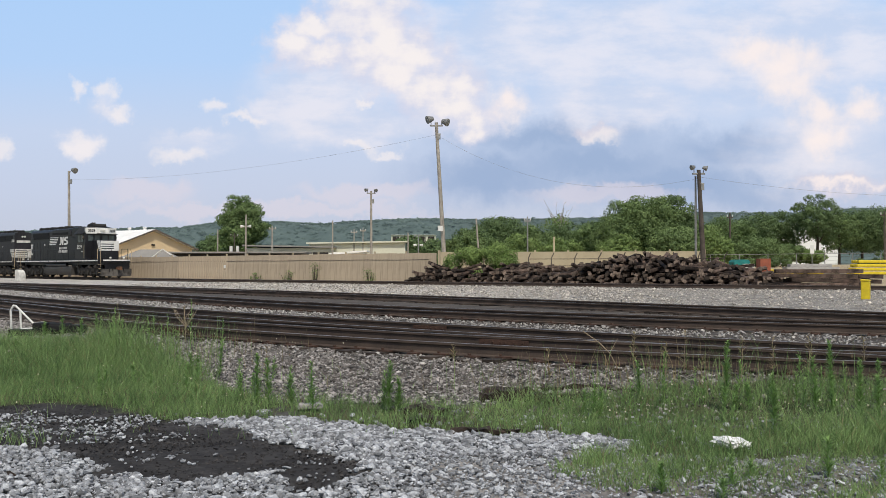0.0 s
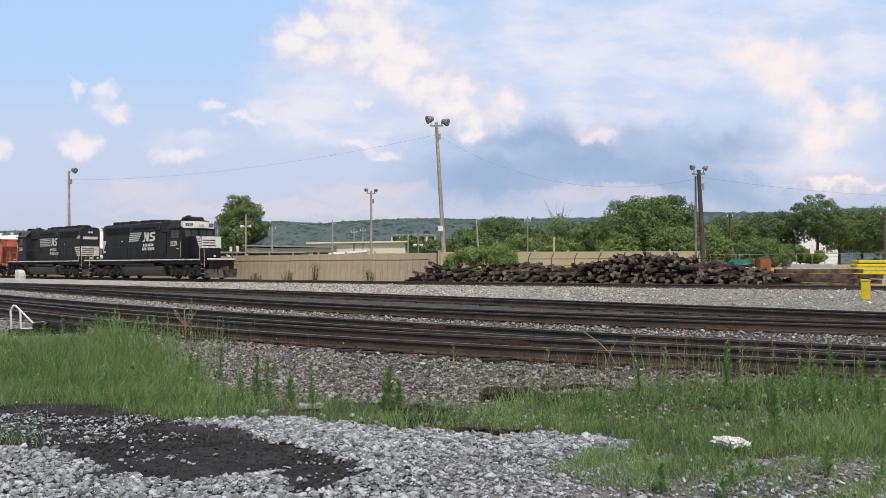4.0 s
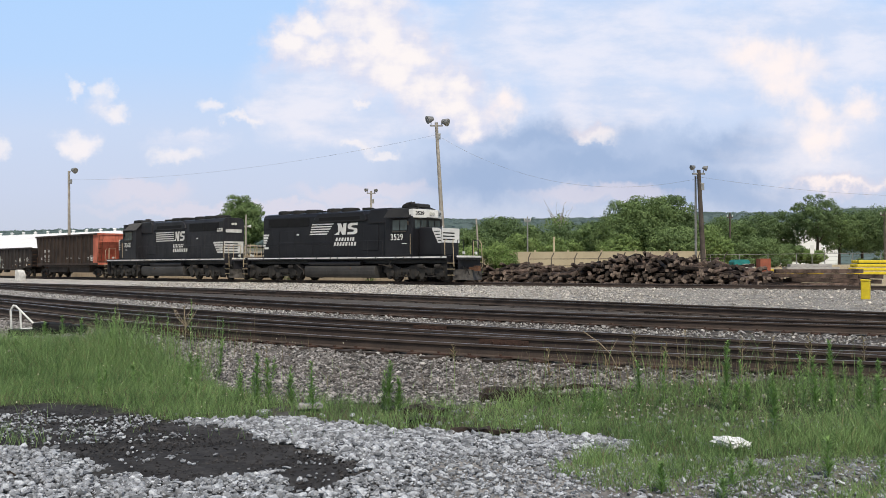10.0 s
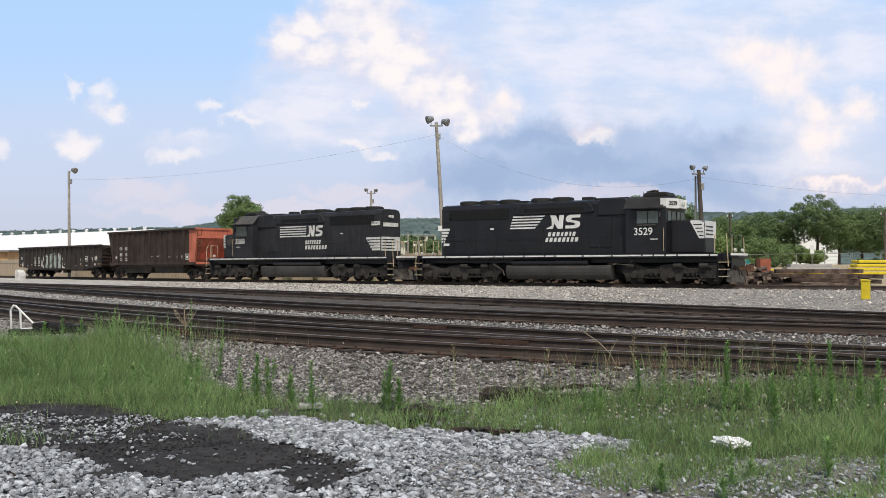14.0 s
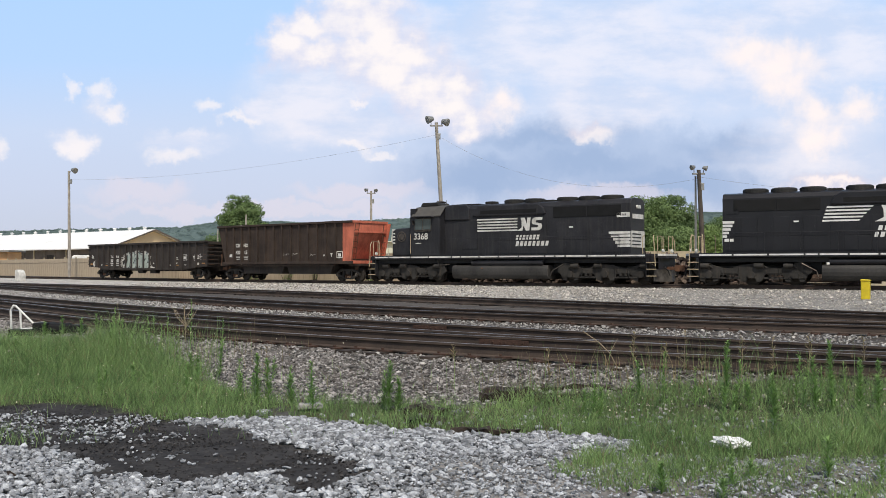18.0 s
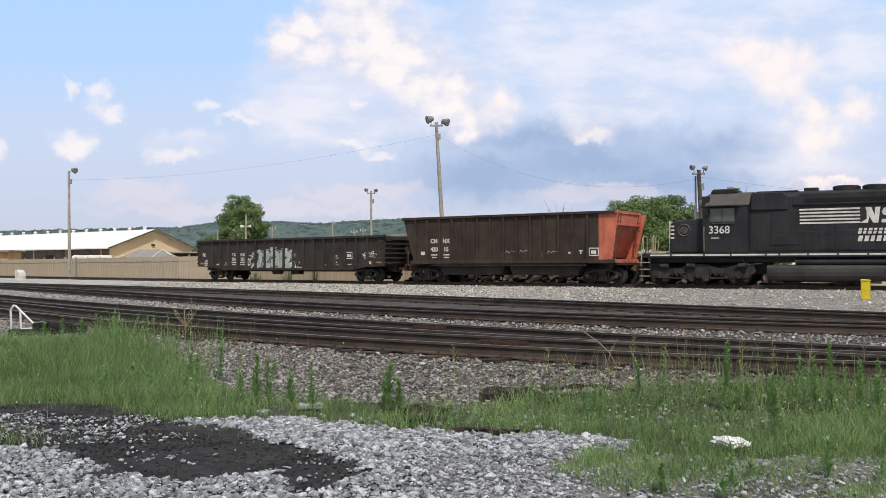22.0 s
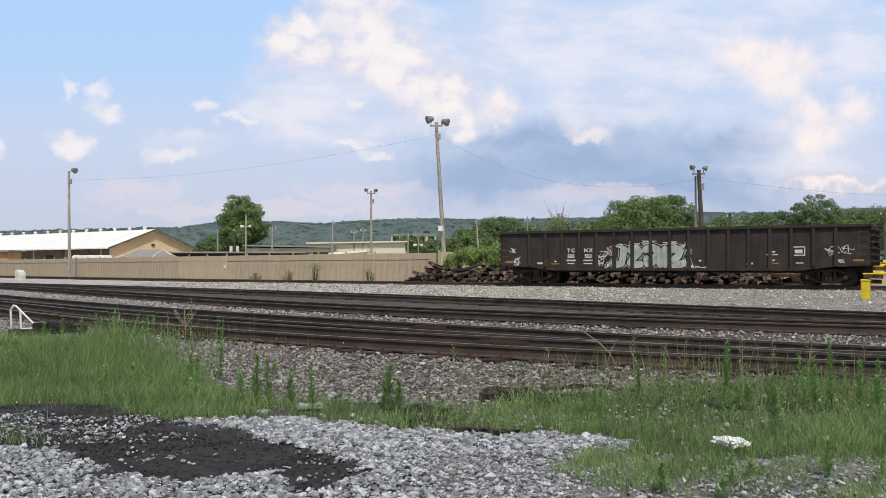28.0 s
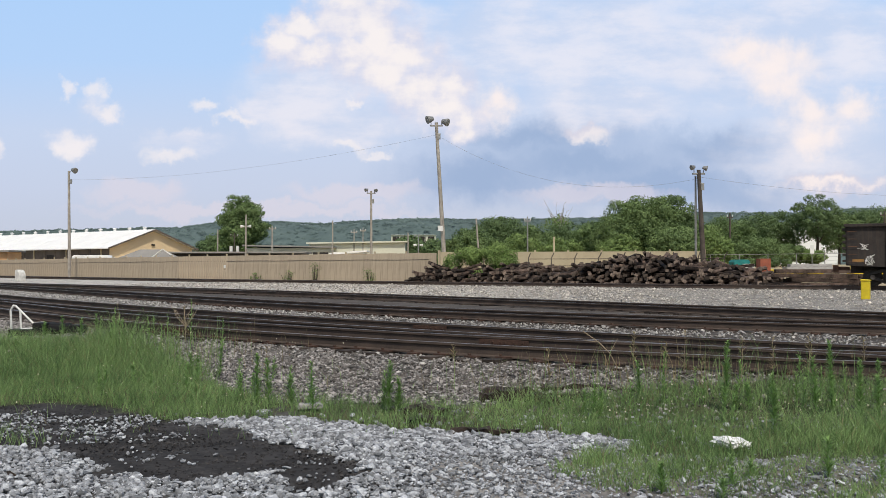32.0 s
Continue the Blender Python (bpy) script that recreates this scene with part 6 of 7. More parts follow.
wire((-38.7, 99.3, 10.6), (-0.5, 74, 11.75), 0.9)
wire((-0.5, 74, 11.75), (16.4, 61.5, 7.2), 1.9)
wire((16.4, 61.5, 7.3), (48.0, 74.0, 7.4), 0.8)


def utility_pole(x, y, top, r, m, label, arm=0.0, lean=0.0, lamp=False, cans=0):
    z0 = float(land(x, y))
    p = thing("utility_pole", label, "utility pole", "distant poles", at=pose(x, y, z0 - 0.2))
    h = top - z0 + 0.2
    part("pole", Shape().tube((0, 0, 0), (lean, 0, h), r, 8, r * 0.7), m, p)
    if arm:
        part("crossarm", Shape().box(lean - arm, lean + arm, -0.06, 0.06, h - 0.5, h - 0.36), m, p)
        part("insulator", Shape().tube((lean - arm * 0.9, 0, h - 0.36), (lean - arm * 0.9, 0, h - 0.15), 0.05, 6), M["white"], p)
        part("insulator", Shape().tube((lean + arm * 0.9, 0, h - 0.36), (lean + arm * 0.9, 0, h - 0.15), 0.05, 6), M["white"], p)
    if lamp:
        part("lamp", Shape().tube((lean - 0.7, 0, h - 1.6), (lean - 0.2, 0, h - 1.6), 0.2, 8, 0.1), M["white"], p, "pale lamp head")
        part("lamp", Shape().tube((lean + 0.2, 0, h - 1.6), (lean + 0.7, 0, h - 1.6), 0.1, 8, 0.2), M["white"], p, "pale lamp head")
    for k in range(cans):
        part("transformer", Shape().tube((lean + 0.5 * (2 * k - 1), 0, h - 2.9), (lean + 0.5 * (2 * k - 1), 0, h - 2.0), 0.25, 10), M["white"], p, "white transformer can")
    return p


utility_pole(16.3, 61.9, 7.4, 0.09, M["metal_grey"], "thin grey pole beside the dark one")
for a in ((-13.8, 120, 7.4, .12, "pole", "bare wooden pole behind the fence"), (-26.7, 130, 8.7, .15, "pole", "wooden pole with pale lamps behind the fence", 0, 0, True), (-24.9, 140, 7.6, .16, "pole", "wooden pole beside the sheds", .5),
          (-35.2, 150, 7.5, .14, "pole", "wooden pole beside the sheds"), (3.62, 92, 6.2, .11, "pole", "leaning pale pole among the trees", 0, -0.45), (8.1, 92, 6.4, .09, "metal_grey", "thin grey pole behind the pale wall", .3),
          (9.7, 84, 4.2, .11, "wall_tan", "short pale post behind the wall"), (-13.9, 150, 7.5, .1, "pole", "thin pole near the sheds", .5), (-12.5, 150, 7.7, .1, "pole", "thin pole near the sheds", .4), (-5.1, 140, 6.6, .12, "pole", "thin pole near the sheds", 0, 0, False),
          (-3.6, 140, 6.4, .1, "metal_grey", "thin pole with a pale lamp near the sheds", 0, 0, True), (-32.6, 150, 6.9, .12, "pole_dark", "pole carrying white transformer cans", .6, 0, False, 2), (29.0, 97, 7.0, .12, "pole_dark", "dark pole in front of the trees", .3),
          (46.0, 100, 7.4, .13, "pole_dark", "dark pole in front of the trees", .4), (-58, 170, 5.9, .2, "metal_grey", "small vent mast beyond the warehouse")):
    utility_pole(a[0], a[1], a[2], a[3], M[a[4]], a[5], *a[6:])


# ---- buildings ----
def warehouse():
    """A long shed with a white roof; its tan gable end faces the yard."""
    w = thing("warehouse", "long warehouse with a white metal roof and tan gable", "warehouse", at=pose(-42.3, 140, 0.4, 0, 0, math.degrees(math.atan2(27, -34.7))))
    L, hw, ez, rz = 85, 7.0, 4.0, 6.55
    part("end_wall", Shape().prism([(-hw, 0), (hw, 0), (hw, ez), (0, rz - 0.1), (-hw, ez)], 0, 0.2, "x"), M["gable_tan"], w, "plain tan gable wall")
    for sgn in (-1, 1):
        part("roof", Shape().prism([(0, rz), (sgn * (hw + 0.7), ez - 0.25), (sgn * (hw + 0.7), ez - 0.1), (0, rz + 0.16)], -0.6, L, "x"), M["roof_white"], w, "white metal roof slope")
        part("side_wall", Shape().box(0.2, L, min(sgn * hw, sgn * (hw - 0.2)), max(sgn * hw, sgn * (hw - 0.2)), 0, ez - 0.2), M["shed_brown"], w, "brown panelled side wall, eaves shade in its colour")
        for k in range(28):
            part("bay_post", Shape().box(2 + 3 * k, 2.25 + 3 * k, min(sgn * hw, sgn * (hw + 0.12)), max(sgn * hw, sgn * (hw + 0.12)), 0, ez - 0.2), M["wall_tan"] if k % 3 == 0 else M["shed_brown"], w)
            if k % 3 == 1:
                part("doorway", Shape().box(2.6 + 3 * k, 4.6 + 3 * k, min(sgn * hw, sgn * (hw + 0.02)), max(sgn * hw, sgn * (hw + 0.02)), 0, 3.0), M["shed_dark"], w, "dark panel painted as a shaded open doorway")
        part("fascia", Shape().prism([(0, rz - 0.02), (sgn * (hw + 0.72), ez - 0.3), (sgn * (hw + 0.72), ez - 0.08), (0, rz + 0.18)], -0.68, -0.6, "x"), M["shed_brown"], w)
        for k in range(14):
            part("roof_seam", Shape().prism([(0, rz + 0.16), (sgn * (hw + 0.7), ez - 0.1), (sgn * (hw + 0.7), ez - 0.06), (0, rz + 0.2)], 3 + 6 * k, 3.06 + 6 * k, "x"), M["roof_white"], w)
    for k in range(22):
        q = 2 + 3.8 * k
        part("roof_vent", Shape().tube((q, 0, rz), (q, 0, rz + 0.45), 0.22, 10).tube((q, 0, rz + 0.45), (q, 0, rz + 0.6), 0.36, 10, 0.1), M["roof_white"], w)
    part("lamp", Shape().box(-0.15, 0.0, -0.25, 0.25, 4.3, 4.55), M["shed_dark"], w)
    return w


warehouse()


def low_shed(name, x0, x1, y, depth, top, wall, roof, label, slope=0.0, bays=0, dark=False):
    z0 = 0.2
    s = thing(name, label, "shed", "sheds behind the fence", at=pose(x0, y, z0))
    w = x1 - x0
    h = top - z0
    part("wall", Shape().box(0, w, 0, depth, 0, h - 0.25), wall, s)
    part("roof", Shape().prism([(-0.4, h - 0.22 - slope), (w + 0.4, h - 0.22), (w + 0.4, h), (-0.4, h - slope)], -0.6, depth + 0.4), roof, s, "low flat roof")
    for k in range(bays):
        bx = w * (k + 0.5) / bays
        part("doorway", Shape().box(bx - w / bays * 0.36, bx + w / bays * 0.36, -0.02, 0.05, 0, h - 0.9), M["shed_dark"], s, "dark panel painted as a shaded open bay")
    for k in range(max(2, int(w / 3))):
        part("wall_rib", Shape().box(w * k / max(2, int(w / 3)), w * k / max(2, int(w / 3)) + 0.08, -0.03, 0.0, 0, h - 0.3), wall, s)
    return s


low_shed("metal_shed", -20.9, -5.9, 150, 14, 5.7, M["shed_grey"], M["shed_grey"], "pale green-grey metal shed with a flat roof", 0.25)
low_shed("loading_shed", -30.0, -17.0, 146, 12, 4.75, M["shed_grey"], M["roof_grey"], "low loading shed with a grey roof and dark bays", -0.25, 4)
# the dark solid wall stands for the shade below this canopy
low_shed("dark_canopy", -38.0, -19.5, 134, 6, 3.75, M["shed_dark"], M["roof_grey"], "long canopy with a thin pale edge over a dark box of shade", 0.0)
low_shed("white_annex", -14.2, -10.2, 124, 5, 3.75, M["roof_white"], M["roof_white"], "low white lean-to behind the fence", 0.35)
low_shed("white_shed", -2.6, 1.8, 200, 12, 7.0, M["roof_white"], M["roof_grey"], "white building beyond the trees", 0.0)
low_shed("white_block", 55.0, 72.0, 175, 12, 9.4, M["roof_white"], M["roof_grey"], "pale building glimpsed through the trees", 0.0)
low_shed("hill_house", -28, -4, 520, 16, 19.5, M["shed_grey"], M["roof_white"], "long pale building on the rise", 0.0, 5)
low_shed("hill_house", -62, -38, 620, 16, 17.5, M["shed_grey"], M["roof_white"], "pale building among distant trees", 0.0, 4)


def grey_pavilion():
    p = thing("pavilion", "small grey-roofed pavilion in front of the warehouse", "pavilion", at=pose(-35.6, 118, 0.4))
    part("roof", Shape().add([(-4.0, -2.5, 2.1), (3.2, -2.5, 2.1), (3.2, 2.5, 2.1), (-4.0, 2.5, 2.1), (-1.6, 0, 3.35), (1.2, 0, 3.35)], [(0, 1, 5, 4), (2, 3, 4, 5), (1, 2, 5), (3, 0, 4), (3, 2, 1, 0)]), M["roof_grey"], p, "hipped grey shingle roof")
    part("gable_trim", Shape().path([(0.2, -2.6, 2.0), (1.9, -2.6, 3.3), (3.9, -2.6, 2.0)], 0.09), M["white_worn"], p, "pale gable boards")
    for x in (-3.7, 2.9):
        for y in (-2.2, 2.2):
            part("post", Shape().box(x - 0.08, x + 0.08, y - 0.08, y + 0.08, -0.2, 2.1), M["white_worn"], p)
    part("wall", Shape().box(-3.6, 2.8, -2.0, 2.0, -0.2, 2.1), M["roof_grey"], p)
    return p


low_shed("brick_annex", -62.0, -55.3, 122, 4, 3.75, M["annex_tan"], M["roof_grey"], "orange-tan brick annex beside the warehouse", 0.0)
grey_pavilion()
# van-shaped stand-in for a roof like a tank trailer's
solo("van", Shape().prism([(0, 0.3), (5.2, 0.3), (5.2, 1.5), (4.4, 2.3), (0.2, 2.3), (0, 2.1)], -1, 1), M["white"], "white vehicle roof, like a tank trailer's, showing over the fence", "van", at=pose(-45.3, 118, 0.72), bevel=0.15)


# ---- timber piles and the storage yard ----
PILE_TOP = [(-5.2, 0.72), (-4.4, 1.15), (-3.6, 1.55), (-2.9, 1.62), (-1.9, 1.45), (0.0, 1.75), (1.1, 1.82), (2.0, 1.7), (3.6, 1.42), (5.3, 1.45), (6.5, 1.58), (7.2, 1.66), (7.8, 1.9), (8.9, 2.2), (9.7, 2.32), (11.2, 2.2),
            (13.1, 2.05), (14.5, 1.85), (15.9, 1.65), (17.2, 1.42), (18.2, 1.15), (19.1, 0.7)]
def old_tie(w, h, ln, seed):
    """A worn tie: chamfered, slightly bowed, its sawn ends paler than its flanks, partly as lit faces."""
    rng = random.Random(seed)
    c = 0.03
    ring = [(-w / 2 + c, -h / 2), (w / 2 - c, -h / 2), (w / 2, -h / 2 + c), (w / 2, h / 2 - c), (w / 2 - c, h / 2), (-w / 2 + c, h / 2), (-w / 2, h / 2 - c), (-w / 2, -h / 2 + c)]
    vs, fs = [], []
    for i in range(4):
        k, dz = rng.uniform(0.93, 1.05), rng.uniform(-0.012, 0.012)
        for y, z in ring:
            vs.append((-ln / 2 + ln * i / 3 + rng.uniform(-0.03, 0.03), y * k, z * k + dz))
    fs += [(i * 8 + j, i * 8 + (j + 1) % 8, i * 8 + 8 + (j + 1) % 8, i * 8 + 8 + j) for i in range(3) for j in range(8)]
    me = Shape().add(vs, fs + [tuple(range(8)), tuple(range(24, 32))]).mesh("timber", M["tie_end"])
    me.materials.append(M["tie_cut_lit"])
    for p in me.polygons:
        p.material_index = 1 if len(p.vertices) == 8 else 0
    return me


BEAMS = [old_tie(w, h, ln, i) for i, (w, h, ln) in enumerate(((0.23, 0.18, 2.6), (0.22, 0.17, 2.5), (0.25, 0.2, 2.6), (0.2, 0.17, 2.4), (0.23, 0.18, 1.7)))]


def timber_pile(s0, s1, seed, label, cap, rows=(-4.9, -6.6, -8.2)):
    """Old ties dumped in a heap, most with their ends to the track."""
    pile = thing("timber_pile", label, "timber pile", "piles of old ties")
    rng = random.Random(seed)
    tops = [q[0] for q in PILE_TOP], [q[1] for q in PILE_TOP]
    count = 0
    for row, off in enumerate(rows):
        z = 0.50
        while z < 2.4:
            s = s0 + rng.uniform(0, 0.3)
            while s < s1:
                top = float(np.interp(s, *tops)) - (0.0 if row else 0.25)
                lim = top - 0.12
                if z <= lim and count < cap:
                    inner = z < lim - 0.45 and 0 < row
                    if not inner or rng.random() < 0.25:
                        x, y, a = main_at(s, off + rng.uniform(-0.30, 0.30) + (z - 0.4) * -0.32)
                        along = rng.random() < (0.05 if row == 0 else 0.22)
                        yaw = a + (rng.uniform(-14, 14) if along else 90 + rng.gauss(0, 19))
                        ob = part("timber", rng.choice(BEAMS), None, pile, at=pose(x, y, z + rng.uniform(-0.04, 0.05), rng.uniform(-45, 45) if rng.random() < 0.5 else rng.uniform(-8, 8), rng.uniform(-9, 9) + (rng.uniform(-16, 16) if z > lim - 0.4 else 0), yaw))
                        count += 1
                s += rng.uniform(0.24, 0.36)
            z += 0.19
    return pile


timber_pile(-5.0, -1.0, 3, "low heap of old dark railway ties by the fence", 280, (-3.25, -3.5))
timber_pile(-0.9, 6.4, 13, "low heap of old dark railway ties", 290)
timber_pile(6.6, 12.8, 4, "tall heap of old dark railway ties", 300)
timber_pile(12.9, 19.1, 14, "sloping heap of old dark railway ties", 260)

stack = thing("timber_stack", "neat stack of long dark bridge timbers", "timber stack", "piles of old ties")
rs_ = random.Random(8)
LONG = [Shape().box(-q / 2, q / 2, -0.12, 0.12, -0.10, 0.10).mesh("timber", M["beam_brown"]) for q in (4.4, 3.5, 2.6)]
for lay in range(4):
    for k in range(6 - (lay == 3)):
        if lay == 3 and k in (1, 4):
            continue
        x, y, a = main_at(21.9 + rs_.uniform(-0.75, 0.75), -3.5 - 0.36 * k - 0.12 * lay + rs_.uniform(-0.04, 0.04))
        part("timber", rs_.choice(LONG[:2] if lay < 2 else LONG), None, stack, at=pose(x, y, 0.54 + 0.25 * lay, rs_.uniform(-5, 5), rs_.uniform(-1.4, 1.4), a + rs_.uniform(-5, 5)))
for s in (20.6, 23.6):      # bearers under the stack
    x, y, a = main_at(s, -4.4)
    part("bearer", BEAMS[1], None, stack, at=pose(x, y, 0.36, 0, 0, a + 90))
loose = thing("timber", "loose dark tie lying beside the track", "timber", "piles of old ties", at=pose(*main_at(19.8, -3.2)[:2], 0.5, 0, 4, 20))
part("beam", BEAMS[0], None, loose)

solo("dumpster", Shape().prism([(0, 0), (1.15, 0), (1.28, 1.0), (1.15, 1.2), (0.1, 1.2), (-0.08, 1.0)], -0.8, 0.8), M["teal"], "small teal dumpster in the storage yard", "dumpster", at=pose(24.7, 82, float(land(24.7, 82)) - 0.02), bevel=0.03)
solo("steel_box", Shape().box(0, 0.85, -0.5, 0.5, 0, 1.32), M["redbox"], "rust red steel box in the storage yard", "steel box", at=pose(25.6, 78, float(land(25.6, 78)) - 0.02), bevel=0.02)
solo("crate", Shape().box(0, 0.75, -0.4, 0.4, 0, 0.9), M["white_worn"], "pale crate beside the red box", "crate", at=pose(24.75, 79, float(land(24.75, 79)) - 0.02), bevel=0.02)
pipes = thing("pipe_stack", "stack of bright yellow steel beams in the storage yard", "beam stack", at=pose(32.1, 75, float(land(33, 75))))
for lay in range(4):
    for k in range(3):
        part("beam", Shape().box(0.12 * lay if lay else 0, 9, k * 0.5, k * 0.5 + 0.42, 0.02 + 0.30 * lay, 0.25 + 0.30 * lay), M["yellow"], pipes, bevel=0.05)
for x0, x1, y in ((26.6, 31.2, 79), (27.2, 29.4, 84), (21.2, 22.6, 79)):
    solo("yellow_beam", Shape().box(0, x1 - x0, -0.25, 0.25, 0, 0.3), M["yellow"], "yellow steel beam lying in the storage yard", "beam", "loose beams", at=pose(x0, y, float(land(x0 + 1, y)) - 0.03), bevel=0.03)
solo("plank_heap", Shape().box(0, 5, -0.6, 0.6, 0, 0.35).box(0.4, 4.4, -0.4, 0.4, 0.35, 0.6), M["concrete"], "low heap of grey planks in the storage yard", "planks", at=pose(32.0, 90, float(land(33, 90)) - 0.02, 0, 0, 3), bevel=0.03)
sg = thing("yard_sign", "small white sign on a thin post", "sign", at=pose(36.5, 95, float(land(36.5, 95)) - 0.05))
part("post", Shape().tube((0, 0, 0), (0, 0, 2.3), 0.04, 6), M["metal_grey"], sg)
part("plate", Shape().box(-0.2, 0.2, -0.06, -0.04, 1.5, 2.4), M["white"], sg)


def chain_fence():
    f = thing("chain_fence", "chain-link fence with grey posts round the yard", "fence", kind="structure")
    pts = [(20.0 + 2.9 * k, 92 + 0.35 * k) for k in range(13)]
    for x, y in pts:
        part("post", Shape().tube((0, 0, 0), (0, 0, 1.55), 0.04, 6), M["metal_grey"], f, at=pose(x, y, float(land(x, y)) - 0.05))
    for h in (0.15, 0.5, 0.85, 1.2, 1.5):
        part("wire", Shape().path([(x, y, float(land(x, y)) + h) for x, y in pts], 0.008 if h < 1.4 else 0.02, 5), M["pole_dark" if h < 1.4 else "metal_grey"], f)
    return f


chain_fence()


def leaning_fence():
    f = thing("wire_fence", "old wire fence with bent posts behind the timber", "fence", kind="structure")
    rng = random.Random(5)
    pts = [(5.6 + 1.45 * k, 63.2 - 0.55 * k) for k in range(9)]
    for x, y in pts:
        part("post", Shape().path([(0, 0, 0), (0.02, 0, 1.75), (0.12 + rng.uniform(-.05, .1), 0, 2.1)], 0.035), M["pole_dark"], f, at=pose(x, y, 0.35))
    for h in (1.25, 1.7):
        part("wire", Shape().path([(x, y, 0.35 + h) for x, y in pts], 0.022, 5), M["pole_dark"], f)
    return f


leaning_fence()


# ---- beside the tracks ----
bol = thing("marker_post", "squat bright yellow marker post on the gravel bank", "bollard", at=pose(15.29, 34.77, float(land(15.29, 34.77)) - 0.01, 0, 0, -30))
part("body", Shape().prism([(-0.15, 0), (0.15, 0), (0.15, 0.66), (-0.15, 0.66)], -0.14, 0.14), M["yellow"], bol, bevel=0.03)
part("cap", Shape().prism([(-0.165, 0.66), (0.165, 0.66), (0.15, 0.72), (-0.15, 0.74)], -0.155, 0.155), M["yellow"], bol, bevel=0.02)
solo("signal_box", Shape().prism([(-0.42, 0), (0.42, 0), (0.45, 0.5), (0.34, 0.82), (0.12, 0.92), (0.05, 1.02), (-0.32, 1.02), (-0.42, 0.86)], -0.3, 0.3), M["white_worn"], "weathered white relay box beside the main track", "relay box", at=pose(-37.4, 85.0, float(land(-37.4, 85.0)) - 0.02, 0, 0, -40), bevel=0.06)


def switch_stand():
    """A white triangular guard frame over the dark machine that throws the switch."""
    s = thing("switch_machine", "dark switch machine with a white tubular guard frame", "switch machine", at=pose(-8.62, 19.9, float(land(-8.62, 19.9)) - 0.01, 0, 0, -10))
    fr = Shape().path([(-0.34, 0, 0.14), (-0.36, 0, 0.54), (-0.30, 0, 0.64), (-0.24, 0, 0.63), (0.20, 0, 0.24), (0.18, 0, 0.18), (-0.34, 0, 0.12)], 0.022, 8)
    fr.tube((-0.12, 0, 0.15), (-0.14, 0, 0.54), 0.022, 8).tube((-0.34, 0, 0.0), (-0.34, 0, 0.14), 0.022, 8).tube((0.16, 0, 0.0), (0.16, 0, 0.19), 0.022, 8)
    part("guard_frame", fr, M["white"], s, "white tubular guard frame")
    part("machine_body", Shape().box(-0.3, 0.25, -0.2, 0.25, -0.05, 0.16).box(0.25, 0.55, -0.2, 0.2, -0.05, 0.30), M["grille"], s, bevel=0.03)
    part("motor", Shape().tube((0.55, 0, 0.16), (1.0, 0, 0.16), 0.14, 12).box(1.0, 1.3, -0.15, 0.15, -0.05, 0.26), M["grille"], s, bevel=0.02)
    part("rod", Shape().tube((1.3, 0, 0.04), (1.5, 1.6, 0.06), 0.025, 6), M["rust"], s)
    return s


switch_stand()


def weathered_beam(x, y, z, ln, w, h, yaw, label, seed, tilt=0.0):
    rng = random.Random(seed)
    n = 7
    vs, fs = [], []
    for i in range(n):
        t = -ln / 2 + ln * i / (n - 1)
        k = 0.75 if i in (0, n - 1) else 1.0
        for dy, dz in ((-w / 2, 0), (w / 2, 0), (w / 2 * k, h), (-w / 2 * k, h)):
            vs.append((t + rng.uniform(-.05, .05), dy + rng.uniform(-.025, .025), dz * k * rng.uniform(0.6, 1.1) + rng.uniform(-.015, .02)))
    for i in range(n - 1):
        for j in range(4):
            fs.append((i * 4 + j, i * 4 + (j + 1) % 4, (i + 1) * 4 + (j + 1) % 4, (i + 1) * 4 + j))
    fs += [(0, 1, 2, 3), tuple((n - 1) * 4 + j for j in range(4))]
    return solo("rotten_tie", Shape().add(vs, fs), M["rotten"], label, "rotten tie", "rotten ties in the ballast", at=pose(x, y, z, 0, tilt, yaw))


weathered_beam(0.66, 10.42, 0.02, 0.46, 0.17, 0.11, -4, "rotten half-buried tie in the ballast", 1)
weathered_beam(1.05, 10.36, 0.0, 0.40, 0.15, 0.09, -16, "rotten half-buried tie in the ballast", 21)
weathered_beam(0.80, 11.0, 0.0, 0.62, 0.16, 0.10, -3, "rotten half-buried tie in the ballast", 31)
weathered_beam(1.55, 11.15, 0.03, 0.85, 0.15, 0.08, 5, "long rotten tie splinter in the ballast", 32)
weathered_beam(2.0, 10.95, 0.03, 0.5, 0.12, 0.06, -8, "grey splinter of a rotten tie", 33)
weathered_beam(1.36, 10.55, 0.02, 0.50, 0.08, 0.06, 14, "grey splinter of a rotten tie", 22)
weathered_beam(-0.17, 9.5, 0.0, 0.40, 0.18, 0.11, -6, "short rotten tie end in the grass", 12)
weathered_beam(-0.15, 9.05, 0.0, 0.42, 0.14, 0.05, -9, "short rotten tie end in the grass", 2)
weathered_beam(0.36, 8.38, 0.0, 0.56, 0.12, 0.06, -4, "flat dark piece of rotten wood", 3)
weathered_beam(3.7, 11.95, float(land(3.7, 11.95)) - 0.03, 0.45, 0.22, 0.12, 50, "broken tie end under the near rail", 4)
weathered_beam(4.12, 11.75, float(land(4.12, 11.75)) - 0.03, 0.5, 0.24, 0.14, 48, "broken tie end under the near rail", 5)
weathered_beam(4.6, 11.75, float(land(4.6, 11.75)) - 0.03, 0.4, 0.2, 0.13, 50, "broken tie end under the near rail", 6)
weathered_beam(1.9, 12.5, float(land(1.9, 12.5)) - 0.02, 0.9, 0.12, 0.05, -35, "grey splintered board in the ballast", 7)
